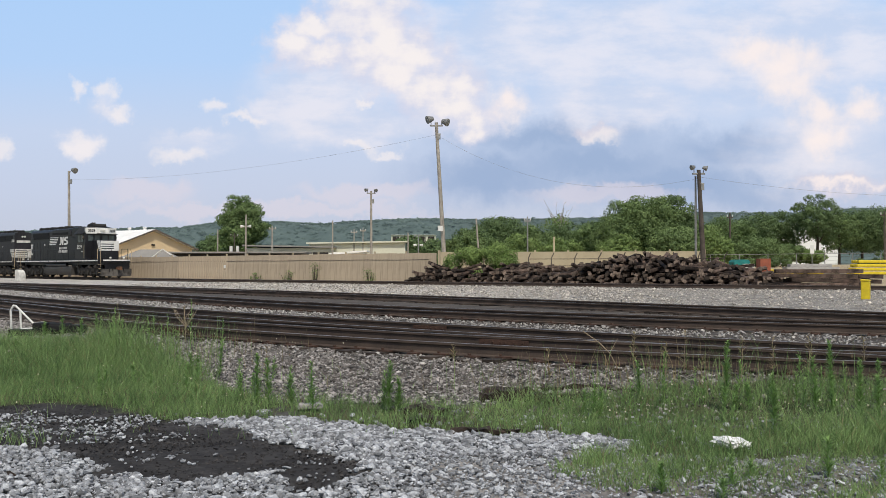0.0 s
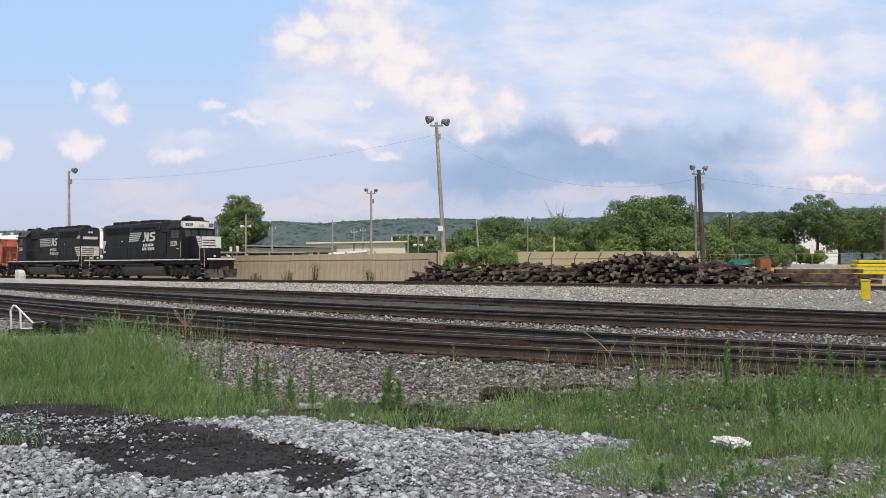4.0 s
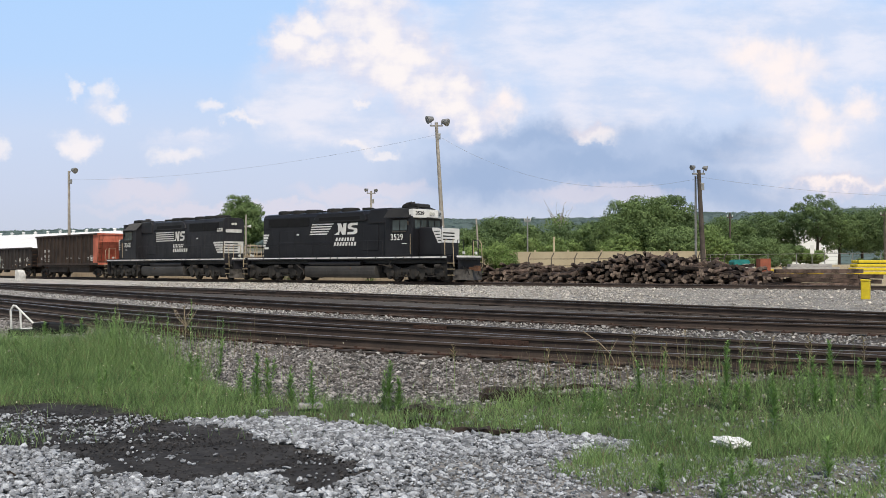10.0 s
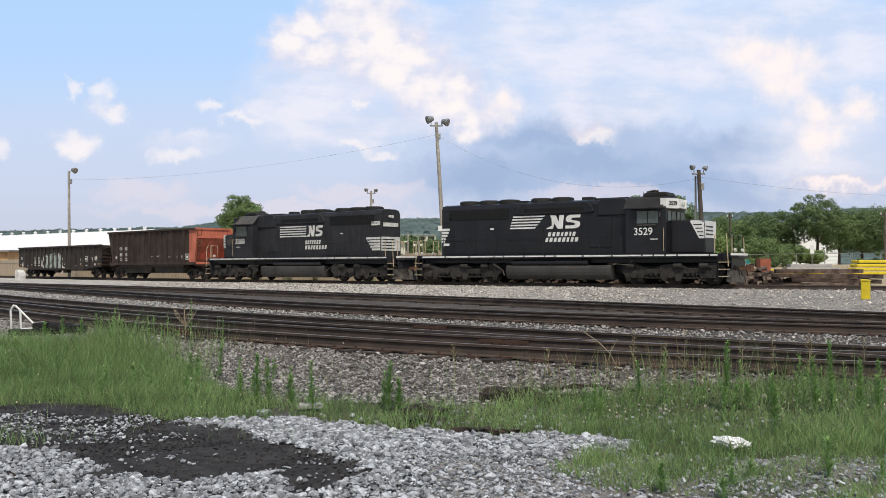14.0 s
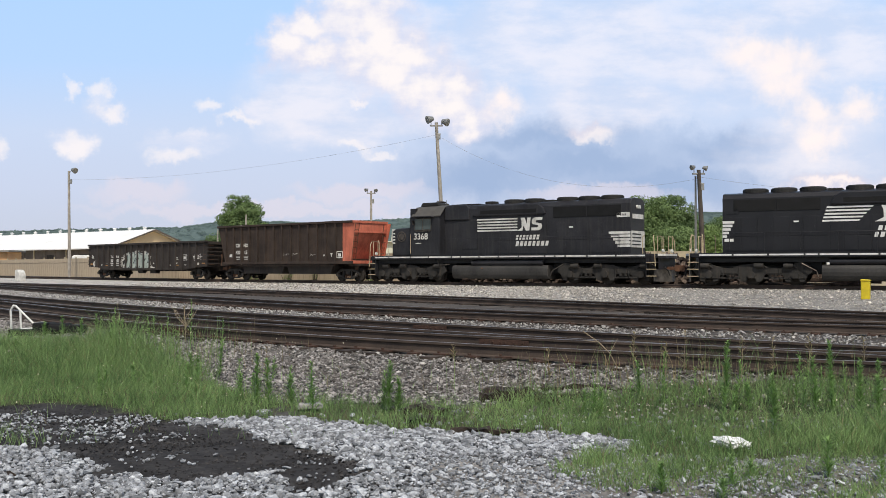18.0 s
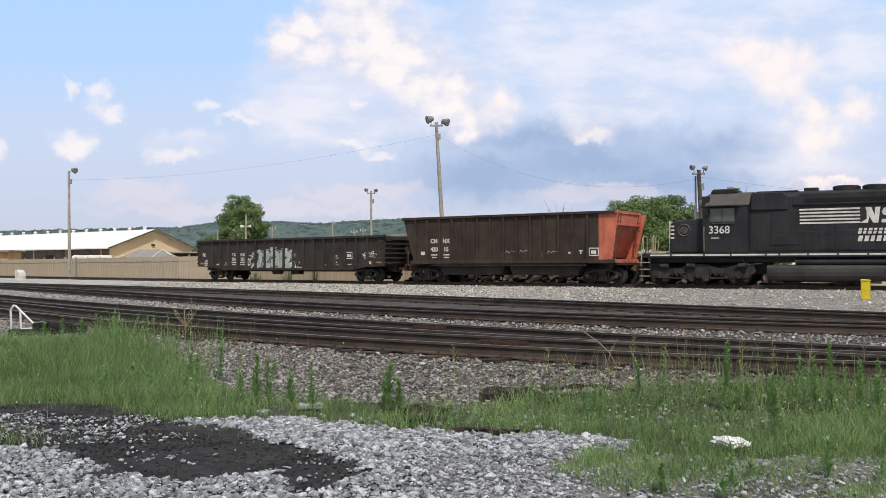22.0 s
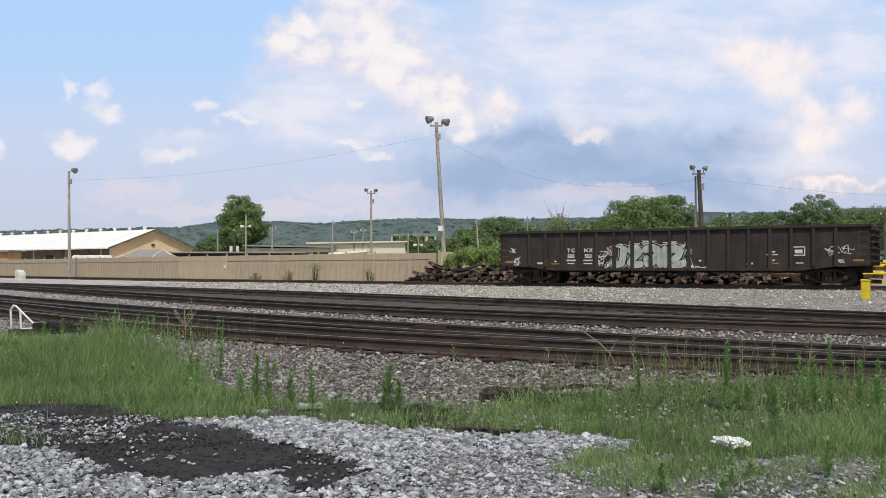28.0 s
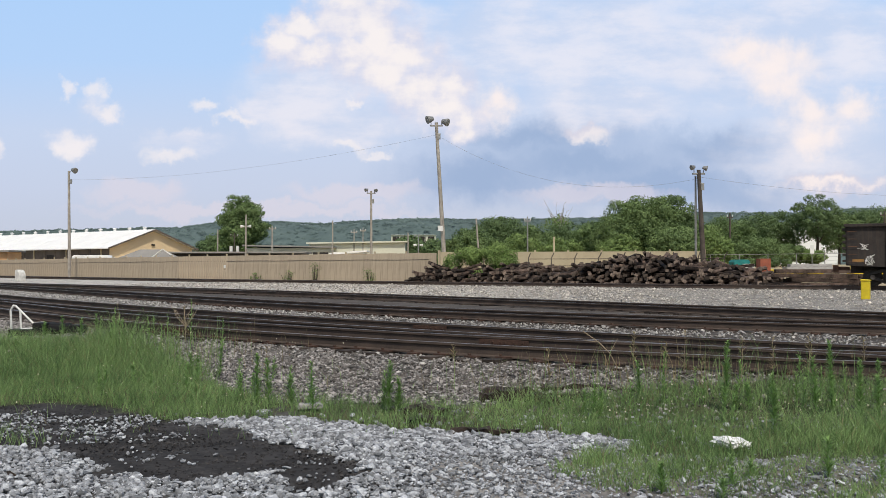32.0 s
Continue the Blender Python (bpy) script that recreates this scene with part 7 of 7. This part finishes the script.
weathered_beam(-3.05, 6.72, 0.0, 0.26, 0.035, 0.025, -8, "dark stick lying on the gravel", 8)
tr = thing("litter", "crumpled white paper litter in the grass", "litter", at=pose(2.26, 7.55, 0.075, 0, 0, -12))
rt = np.random.default_rng(6)
bmt = bmesh.new()
bmesh.ops.create_icosphere(bmt, subdivisions=3, radius=1.0)
for v in bmt.verts:
    k = 1 + 0.5 * noise.noise(v.co * 2.3) + 0.25 * noise.noise(v.co * 6.0)
    v.co = Vector((v.co.x * 0.135 * k, v.co.y * 0.07 * k, v.co.z * 0.042 * k + 0.012 - 0.10 * v.co.x * 0.135))
met = bpy.data.meshes.new("litter")
bmt.to_mesh(met)
bmt.free()
met.materials.append(M["trash"])
part("paper", met, None, tr)
solo("concrete_lump", Shape().prism([(-0.13, 0), (0.12, 0), (0.13, 0.03), (0.09, 0.06), (-0.03, 0.05), (-0.11, 0.055)], -0.05, 0.05), M["concrete"], "pale broken piece of concrete in the grass", "concrete", at=pose(-1.34, 9.72, 0.035, 4, 0, 10), bevel=0.012)


# ---- stones ----
def rocks(name, pts, sizes, material, label, seed, fine=False):
    """Many small angular stones as one object."""
    rng = np.random.default_rng(seed)
    base = np.array([(x, y, z) for x in (-1, 1) for y in (-1, 1) for z in (-1, 1)], float) * 0.72
    tris = np.array([(0, 1, 3), (0, 3, 2), (4, 6, 7), (4, 7, 5), (0, 4, 5), (0, 5, 1), (2, 3, 7), (2, 7, 6), (0, 2, 6), (0, 6, 4), (1, 5, 7), (1, 7, 3)])
    if fine:      # rounder stones of twenty faces
        bm = bmesh.new()
        bmesh.ops.create_icosphere(bm, subdivisions=1, radius=1.05)
        base = np.array([v.co[:] for v in bm.verts])
        tris = np.array([[v.index for v in f.verts] for f in bm.faces])
        bm.free()
    kinds = []
    for _ in range(60):
        b = base * rng.uniform(0.85, 1.15, (len(base), 1))
        for _c in range(5):      # flat broken facets
            nrm = rng.normal(size=3)
            nrm /= np.linalg.norm(nrm)
            b = b - np.maximum(b @ nrm - rng.uniform(0.45, 0.75), 0)[:, None] * nrm
        b = b * rng.uniform(0.6, 1.4, 3)
        q, _r = np.linalg.qr(rng.normal(size=(3, 3)))
        q[:, 0] *= np.sign(np.linalg.det(q))
        b = b @ q
        b[:, 2] *= 0.72
        kinds.append(b)
    kinds = np.array(kinds)
    n = len(pts)
    a = rng.uniform(0, 2 * np.pi, n)
    k = kinds[rng.integers(0, len(kinds), n)] * np.asarray(sizes)[:, None, None]
    c, s = np.cos(a)[:, None], np.sin(a)[:, None]
    v = np.stack([k[..., 0] * c - k[..., 1] * s, k[..., 0] * s + k[..., 1] * c, k[..., 2]], -1) + np.asarray(pts)[:, None, :]
    f = (tris[None] + (np.arange(n) * len(base))[:, None, None]).reshape(-1, 3)
    v = v.reshape(-1, 3).astype(np.float32)
    me = bpy.data.meshes.new(name)
    me.vertices.add(len(v))
    me.vertices.foreach_set("co", v.ravel())
    me.loops.add(f.size)
    me.loops.foreach_set("vertex_index", f.astype(np.int32).ravel())
    me.polygons.add(len(f))
    me.polygons.foreach_set("loop_start", np.arange(0, f.size, 3, dtype=np.int32))
    me.polygons.foreach_set("loop_total", np.full(len(f), 3, dtype=np.int32))
    me.polygons.foreach_set("use_smooth", [False] * len(f))
    me.update(calc_edges=True)
    me.materials.append(material)
    return tagged(new(name, me), label, "stones", kind="stuff")


def scatter(n, y0, y1, seed, half=0.50, pad=0.4):
    """Random places in the wedge of ground that lies before the eye."""
    rng = np.random.default_rng(seed)
    y = np.sqrt(rng.uniform(y0 * y0, y1 * y1, n))
    x = rng.uniform(-1, 1, n) * (half * y + pad)
    return x, y, rng


def build_stones():
    # pale gravel of the foreground
    x, y, rng = scatter(92000, 5.4, 11.0, 31)
    coal = coal_at(x, y)
    t1, t2, t3 = turf_at(x, y)
    d = y - _near_v(x)
    keep = rng.random(len(x)) < np.where(coal, 0.0015, np.where(t1, 0.008, np.where(t2, 0.02, np.where(t3, 0.62, 0.92)))) * np.where((x > 0.9) & (y < 7.7), 0.66 + 0.4 * wobble(x, y, 2.0, 1), np.where((x > -0.15) & (y < 7.1), 0.80 + 0.3 * wobble(x, y, 2.4, 6), 1.0))
    edge = inside(COAL, x * 0.98 - 0.03, y * 0.985 + 0.12) & (rng.random(len(x)) < np.where(wobble(x, y, 2.6, 7) > 0.25, 0.10, 0.004))
    keep |= edge
    keep |= coal & (x < -2.75) & (y > 7.9) & (rng.random(len(x)) < np.where(wobble(x, y, 3.2, 3) > -0.1, 0.26, 0.03))
    keep &= (d < -3.1) & (y < 9.55 + 0.35 * wobble(x, y, 1.7, 2))
    x, y = x[keep], y[keep]
    big = smooth01((y - 7.4) / 0.6) * (x > -1.2) + 0.7 * (x < -1.2) * (x > -2.2) * smooth01((y - 6.2) / 0.5)
    size = np.clip(rng.lognormal(np.log(0.0150), 0.42, len(x)) * (1 + 0.30 * np.clip(big, 0, 1)) * np.where((x > 0.9) & (y < 7.7), 0.66, np.where((x > -0.1) & (y < 7.4), 0.75, 1.0)), 0.005, 0.036)
    size[coal[keep]] *= 0.8
    rocks("gravel", np.stack([x, y, land(x, y) + size * 0.3 + rng.uniform(0, 0.016, len(x))], -1), size, M["stone"], "loose pale grey crushed stone", 32, True)
    # black cinders of the dark patch
    x, y, rng = scatter(36000, 5.6, 10.6, 41)
    keep = coal_at(x, y)
    x, y = x[keep], y[keep]
    size = np.clip(rng.lognormal(np.log(0.0065), 0.5, len(x)), 0.003, 0.02)
    rocks("cinders", np.stack([x, y, land(x, y) + size * 0.3], -1), size, M["cinder"], "fine black coal cinders on the ground", 42)
    # brown ballast on the shoulder of the near track
    x, y, rng = scatter(170000, 8.6, 25.0, 33, 0.49, 0.3)
    d = y - _near_v(x)
    t1, t2, t3 = turf_at(x, y)
    keep = (d > -5.0) & (d < 1.6) & ((d > -3.9) | (y > 9.2)) & (rng.random(len(x)) < np.where(t1, 0.06, np.where(t2, 0.12, 1.0)))
    keep &= ~((d > -0.25) & (d < 0.2)) & ~((d > -0.75) & (d < -0.1) & (rng.random(len(x)) < 0.55))
    x, y = x[keep], y[keep]
    size = np.clip(rng.lognormal(np.log(0.0145), 0.42, len(x)) * (0.75 + y / 45), 0.007, 0.040)
    rocks("ballast", np.stack([x, y, land(x, y) + size * 0.3 + rng.uniform(-0.006, 0.016, len(x))], -1), size, M["stone_brown"], "dirty brown track ballast", 34)
    # pale ballast in the gap between the near tracks and the middle one
    x, y, rng = scatter(120000, 13, 60, 35, 0.49, 0.5)
    lead, mid = np.vectorize(line_lead)(x), np.vectorize(line_mid)(x)
    keep = (y > lead + 0.5) & (y < mid - 0.6)
    x, y = x[keep], y[keep]
    size = np.clip(rng.lognormal(np.log(0.0185), 0.38, len(x)) * (0.8 + y / 60), 0.010, 0.05)
    rocks("ballast", np.stack([x, y, land(x, y) + size * 0.35 + 0.02], -1), size, M["stone_mid"], "pale ballast between the yard tracks", 36)
    # gravel of the bank
    x, y, rng = scatter(80000, 24, 70, 37, 0.48, 1)
    back = _back_v(x)
    main = np.interp(x, _mx[_order], _my[_order])
    keep = (y > back + 2.3) & (y < main - 0.2)
    x, y = x[keep], y[keep]
    size = np.clip(rng.lognormal(np.log(0.032), 0.42, len(x)) * np.where(x > 9, 0.75, 1.0), 0.014, 0.09)
    rocks("bank_gravel", np.stack([x, y, land(x, y) + size * 0.15], -1), size, M["stone_bank"], "pale gravel of the bank", 38)


M["cinder"] = mat("cinder", (0.055, 0.052, 0.052), (0.018, 0.017, 0.018), rough=0.9, scale=9, fine=60, bump=0.2, vary=0.6, island=True)
M["stone_mid"] = mat("mid_stone", (0.45, 0.435, 0.42), (0.17, 0.16, 0.152), rough=0.9, scale=9, fine=60, bump=0.25, vary=0.5, island=True)
M["stone_bank"] = mat("bank_stone", (0.52, 0.49, 0.445), (0.23, 0.212, 0.192), rough=0.9, scale=5, fine=40, bump=0.2, vary=0.5, island=True)
build_stones()


# ---- grass and weeds ----
def blades(name, x, y, h, lean, wide, material, label, rng):
    """Bent tapering blades, each of two faces, as one object."""
    n = len(x)
    z = land(x, y) - 0.01
    a = rng.uniform(0, 2 * np.pi, n)
    side = np.stack([np.cos(a), np.sin(a), np.zeros(n)], -1) * (wide / 2)[:, None]
    b = rng.uniform(0, 2 * np.pi, n)
    out = np.stack([np.cos(b), np.sin(b), np.zeros(n)], -1) * (h * lean)[:, None]
    p0 = np.stack([x, y, z], -1)
    up = np.stack([np.zeros(n), np.zeros(n), h], -1)
    p1 = p0 + up * 0.55 + out * 0.3
    p2 = p0 + up + out
    lower = np.stack([p0 - side, p0 + side, p1 + side * 0.8, p1 - side * 0.8], 1)
    upper = np.stack([p1 - side * 0.8, p1 + side * 0.8, p2 + side * 0.08, p2 - side * 0.08], 1)
    v = np.concatenate([lower[:, None], upper[:, None]], 1).reshape(-1, 3)
    return tagged(new(name, quads_mesh(name, v, material)), label, "grass", kind="stuff")


def build_grass():
    x, y, rng = scatter(400000, 5.4, 24, 51, 0.50, 0.6)
    xf, yf, _r = scatter(70000, 5.5, 8.4, 52)
    x, y = np.concatenate([x, xf[xf > 0.8]]), np.concatenate([y, yf[xf > 0.8]])
    t1, t2, t3 = turf_at(x, y)
    coal = coal_at(x, y)
    clump = 0.5 + 0.5 * wobble(x, y, 1.4, 3)
    dens = np.where(t1, 0.95, np.where(t2, 0.24 + 0.76 * clump ** 1.3, np.where(t3, 0.20 + 0.80 * clump ** 1.5, 0.0))) * np.where(coal, 0.02, 1.0)
    fine = (rng.random(len(x)) < 0.012) & (y > 8) & (y < 13)
    fine |= rng.random(len(x)) < 0.8 * np.exp(-((x + 3.75) / 0.42) ** 2 - ((y - 7.95) / 0.16) ** 2)
    d = y - _near_v(x)
    keep = ((rng.random(len(x)) < dens) | fine) & (d < -0.7)
    x, y, t1, t3, clump = x[keep], y[keep], t1[keep], t3[keep], clump[keep]
    tall = np.where(t1, 0.13 + 0.19 * smooth01((y - 10.2) / 5), np.where(t3, 0.05 + 0.08 * clump, 0.09 + 0.13 * clump))
    h = tall * rng.uniform(0.4, 1.3, len(x)) * (1 + 0.35 * wobble(x, y, 0.9, 4) + 0.25 * wobble(x, y, 3.1, 9))
    h *= 1 + 1.5 * np.exp(-((x + 4.7) / 0.55) ** 2 - ((y - 15.0) / 1.0) ** 2)
    dry = rng.random(len(x)) < 0.05
    wide = rng.uniform(0.002, 0.0048, len(x)) * (1 + 0.05 * y)
    for nm, sel, m, lab in (("grass", ~dry, M["grass"], "rough green grass along the track"), ("dry_grass", dry, M["grass_dry"], "straw-coloured dry grass stems")):
        blades(nm, x[sel], y[sel], h[sel] * (1.15 if nm == "dry_grass" else 1.0), rng.uniform(0.25, 0.95, sel.sum()), wide[sel] * (0.7 if nm == "dry_grass" else 1.0), m, lab, rng)


def build_stalks():
    """Thin seeding stalks that stand over the grass."""
    rng = np.random.default_rng(61)
    for nm, n, cx, sx, cy, sy, m, lab in (("grass_stalks", 230, 2.9, 1.1, 11.0, 0.5, "grass", "thin green seeding stalks by the near rail"), ("dry_stalks", 200, 2.6, 1.2, 11.3, 0.6, "grass_dry", "thin straw-coloured seeding stalks by the near rail"),
                                          ("grass_stalks", 520, -4.6, 0.7, 14.8, 0.8, "grass", "thin green seeding stalks in the rank grass"), ("dry_stalks", 120, -4.2, 0.9, 14.8, 0.9, "grass_dry", "thin dry stalks in the rank grass")):
        x, y = rng.normal(cx, sx, n), rng.normal(cy, sy, n)
        blades(nm, x, y, rng.uniform(0.2, 0.6, n) * (1.15 if cx < 0 else 1.0), rng.uniform(0.05, 0.45, n), rng.uniform(0.003, 0.007, n), M[m], lab, rng)


def build_seed_heads():
    """Small pale flowers and seed heads scattered through the weeds."""
    rng = np.random.default_rng(91)
    x = np.concatenate([rng.normal(-4.2, 1.3, 190), rng.uniform(-4.5, -1.2, 90), rng.uniform(1.2, 5.4, 230)])
    y = np.concatenate([rng.normal(14.2, 1.1, 190), rng.uniform(9.6, 12.5, 90), rng.uniform(8.4, 11.4, 230)])
    h = np.concatenate([rng.uniform(0.12, 0.38, 190), rng.uniform(0.05, 0.2, 90), rng.uniform(0.05, 0.22, 230)])
    keep = (y - _near_v(x)) < -0.8
    x, y, h = x[keep], y[keep], h[keep]
    c = np.stack([x, y, land(x, y) + h], -1)
    s = rng.uniform(0.005, 0.011, len(x))[:, None]
    tilt = rng.uniform(0, 6.28, len(x))
    u = np.stack([np.cos(tilt), np.sin(tilt) * 0.4, np.sin(tilt) * 0.6], -1) * s
    w = np.stack([-np.sin(tilt) * 0.5, np.zeros(len(x)) - 0.5, np.cos(tilt)], -1) * s
    tops = np.stack([c - u, c - w, c + u, c + w], 1)
    me = quads_mesh("seed_heads", tops.reshape(-1, 3), M["seed"])
    return tagged(new("seed_heads", me), "tiny pale flowers and seed heads among the weeds", "flowers", kind="stuff")


M["seed"] = leaf_mat("seed_head", (0.62, 0.60, 0.46), (0.42, 0.40, 0.28), vary=0.3)
build_grass()
build_stalks()
build_seed_heads()


def weed(x, y, h, seed, label="tall green weed with narrow leaves", leaves=70, spread=0.09, m="weed", stem="weed"):
    """An upright weed: a thin stem set with narrow drooping leaves."""
    rng = np.random.default_rng(seed)
    w = thing("weed", label, "weed", "tall weeds by the track", at=pose(x, y, float(land(x, y)) - 0.02, rng.uniform(-4, 4), rng.uniform(-5, 5), rng.uniform(0, 360)))
    part("stem", Shape().tube((0, 0, 0), (0, 0, h), 0.006, 5, 0.002), M[stem], w)
    t = rng.uniform(0.08, 1.0, leaves)
    a = rng.uniform(0, 2 * np.pi, leaves)
    ln = spread * (1.15 - 0.75 * t) * rng.uniform(0.7, 1.4, leaves)
    p0 = np.stack([np.zeros(leaves), np.zeros(leaves), t * h], -1)
    d = np.stack([np.cos(a), np.sin(a), rng.uniform(0.4, 1.3, leaves)], -1)
    sd = np.stack([-np.sin(a), np.cos(a), np.zeros(leaves)], -1) * 0.0036 * (1 + 0.05 * y)
    p1 = p0 + d * (ln * 0.55)[:, None]
    p2 = p0 + d * ln[:, None] * np.array((1, 1, 0.75))
    v = np.concatenate([np.stack([p0 - sd * 0.4, p0 + sd * 0.4, p1 + sd, p1 - sd], 1)[:, None], np.stack([p1 - sd, p1 + sd, p2 + sd * 0.1, p2 - sd * 0.1], 1)[:, None]], 1)
    part("leaves", quads_mesh("leaves", v.reshape(-1, 3), M[m]), None, w)
    return w


for i, (x, y, h, n) in enumerate([
        (-0.55, 9.76, 0.51, 300), (-0.45, 9.78, 0.35, 200), (-0.60, 9.85, 0.40, 160), (-1.98, 10.27, 0.55, 260), (-1.86, 10.30, 0.49, 230), (-1.61, 10.27, 0.32, 200), (-1.31, 9.67, 0.53, 150), (-2.17, 10.3, 0.33, 120), (-2.95, 12.68, 0.42, 170),
        (-3.16, 12.39, 0.35, 110), (-3.35, 12.77, 0.34, 110), (-6.79, 15.31, 0.36, 120), (2.83, 9.67, 0.72, 360), (2.87, 8.33, 0.45, 260), (3.81, 9.41, 0.73, 330), (3.65, 9.41, 0.58, 230), (3.97, 9.16, 0.58, 280), (4.15, 9.16, 0.42, 200),
        (3.07, 9.67, 0.31, 140), (2.97, 9.72, 0.27, 110), (2.15, 10.49, 0.42, 170), (1.41, 6.21, 0.21, 170), (1.77, 6.10, 0.14, 90), (1.93, 6.42, 0.14, 80), (2.12, 6.66, 0.14, 80), (2.66, 6.66, 0.29, 130), (2.10, 7.04, 0.11, 60), (2.99, 6.57, 0.16, 70),
        (1.44, 9.16, 0.37, 130), (1.36, 9.37, 0.27, 110), (1.52, 9.3, 0.30, 120), (-5.5, 16.2, 0.6, 110), (-5.2, 15.8, 0.55, 100), (-5.9, 16.6, 0.62, 100), (-4.9, 15.6, 0.5, 90), (3.4, 9.9, 0.34, 120), (4.4, 9.7, 0.5, 160)]):
    weed(x, y, h, 200 + i, leaves=n, spread=0.085 if h > 0.25 else 0.06)
for i, (x, y, h) in enumerate(((-8.1, 19.55, 0.34), (-7.7, 19.5, 0.42), (-7.3, 19.35, 0.36), (-6.9, 19.2, 0.45), (-6.5, 19.0, 0.38))):
    weed(x, y, h, 700 + i, "leafy weed against the switch machine", 90, 0.10)
rw = random.Random(71)
for i in range(16):      # the tall rank clump at the back of the grass
    weed(rw.gauss(-4.65, 0.42), rw.uniform(14.3, 16.0), rw.uniform(0.45, 0.9), 600 + i, "tall rank weed with many leaves", 60, 0.09)
for i in range(20):      # taller stems in the strip before the near track
    x = rw.uniform(1.6, 5.2)
    weed(x, rw.uniform(8.8, 11.2), rw.uniform(0.22, 0.46), 450 + i, "slender green weed beside the near track", 46, 0.08)
for i in range(10):
    weed(rw.uniform(-4.0, -1.6), rw.uniform(10.6, 13.0), rw.uniform(0.2, 0.42), 480 + i, "slender green weed at the gravel edge", 60, 0.08)
for i, (x, y, h) in enumerate([(-4.85, 18.0, 0.62), (2.45, 12.4, 0.5), (3.0, 12.0, 0.55), (2.7, 11.7, 0.45), (4.0, 11.6, 0.5), (4.35, 11.4, 0.55), (5.1, 11.6, 0.5), (1.3, 11.8, 0.4), (-2.3, 12.6, 0.45), (-6.6, 19.6, 0.6), (0.15, 13.5, 0.25), (3.5, 11.3, 0.5), (2.9, 10.8, 0.42)]):
    weed(x, y, h, 300 + i, "dry straw-coloured seeding weed", 46, 0.10, "grass_dry", "stem_dry")
dry = thing("dry_branch", "dry forked stalk leaning over the ballast", "dry stalk", at=pose(2.25, 12.3, float(land(2.25, 12.3))))
part("stalk", Shape().path([(0, 0, 0), (-0.12, 0, 0.22), (-0.26, 0.02, 0.36), (-0.46, 0.02, 0.50)], 0.006, 5).path([(-0.12, 0, 0.22), (-0.02, 0, 0.40)], 0.004, 5).path([(-0.26, 0.02, 0.36), (-0.44, 0, 0.38)], 0.004, 5), M["stem_dry"], dry)

twig = thing("dry_bush", "bare grey forked weed beside the lead track", "dry stalk", at=pose(-4.6, 17.14, float(land(-4.6, 17.14)) - 0.02))
rtw = random.Random(17)
sw = Shape().path([(0, 0, 0), (0.02, 0, 0.25), (-0.01, 0, 0.5), (0.0, 0, 0.68)], 0.008, 5)
for k in range(9):
    h0, sd = rtw.uniform(0.1, 0.5), rtw.choice((-1, 1))
    q = (sd * rtw.uniform(0.06, 0.2), rtw.uniform(-0.1, 0.1), h0 + rtw.uniform(0.12, 0.26))
    sw.path([(0, 0, h0), q, (q[0] * 1.25, q[1], q[2] + rtw.uniform(0.04, 0.14))], 0.0045, 5)
part("stalk", sw, M["stem_dry"], twig)


motions()
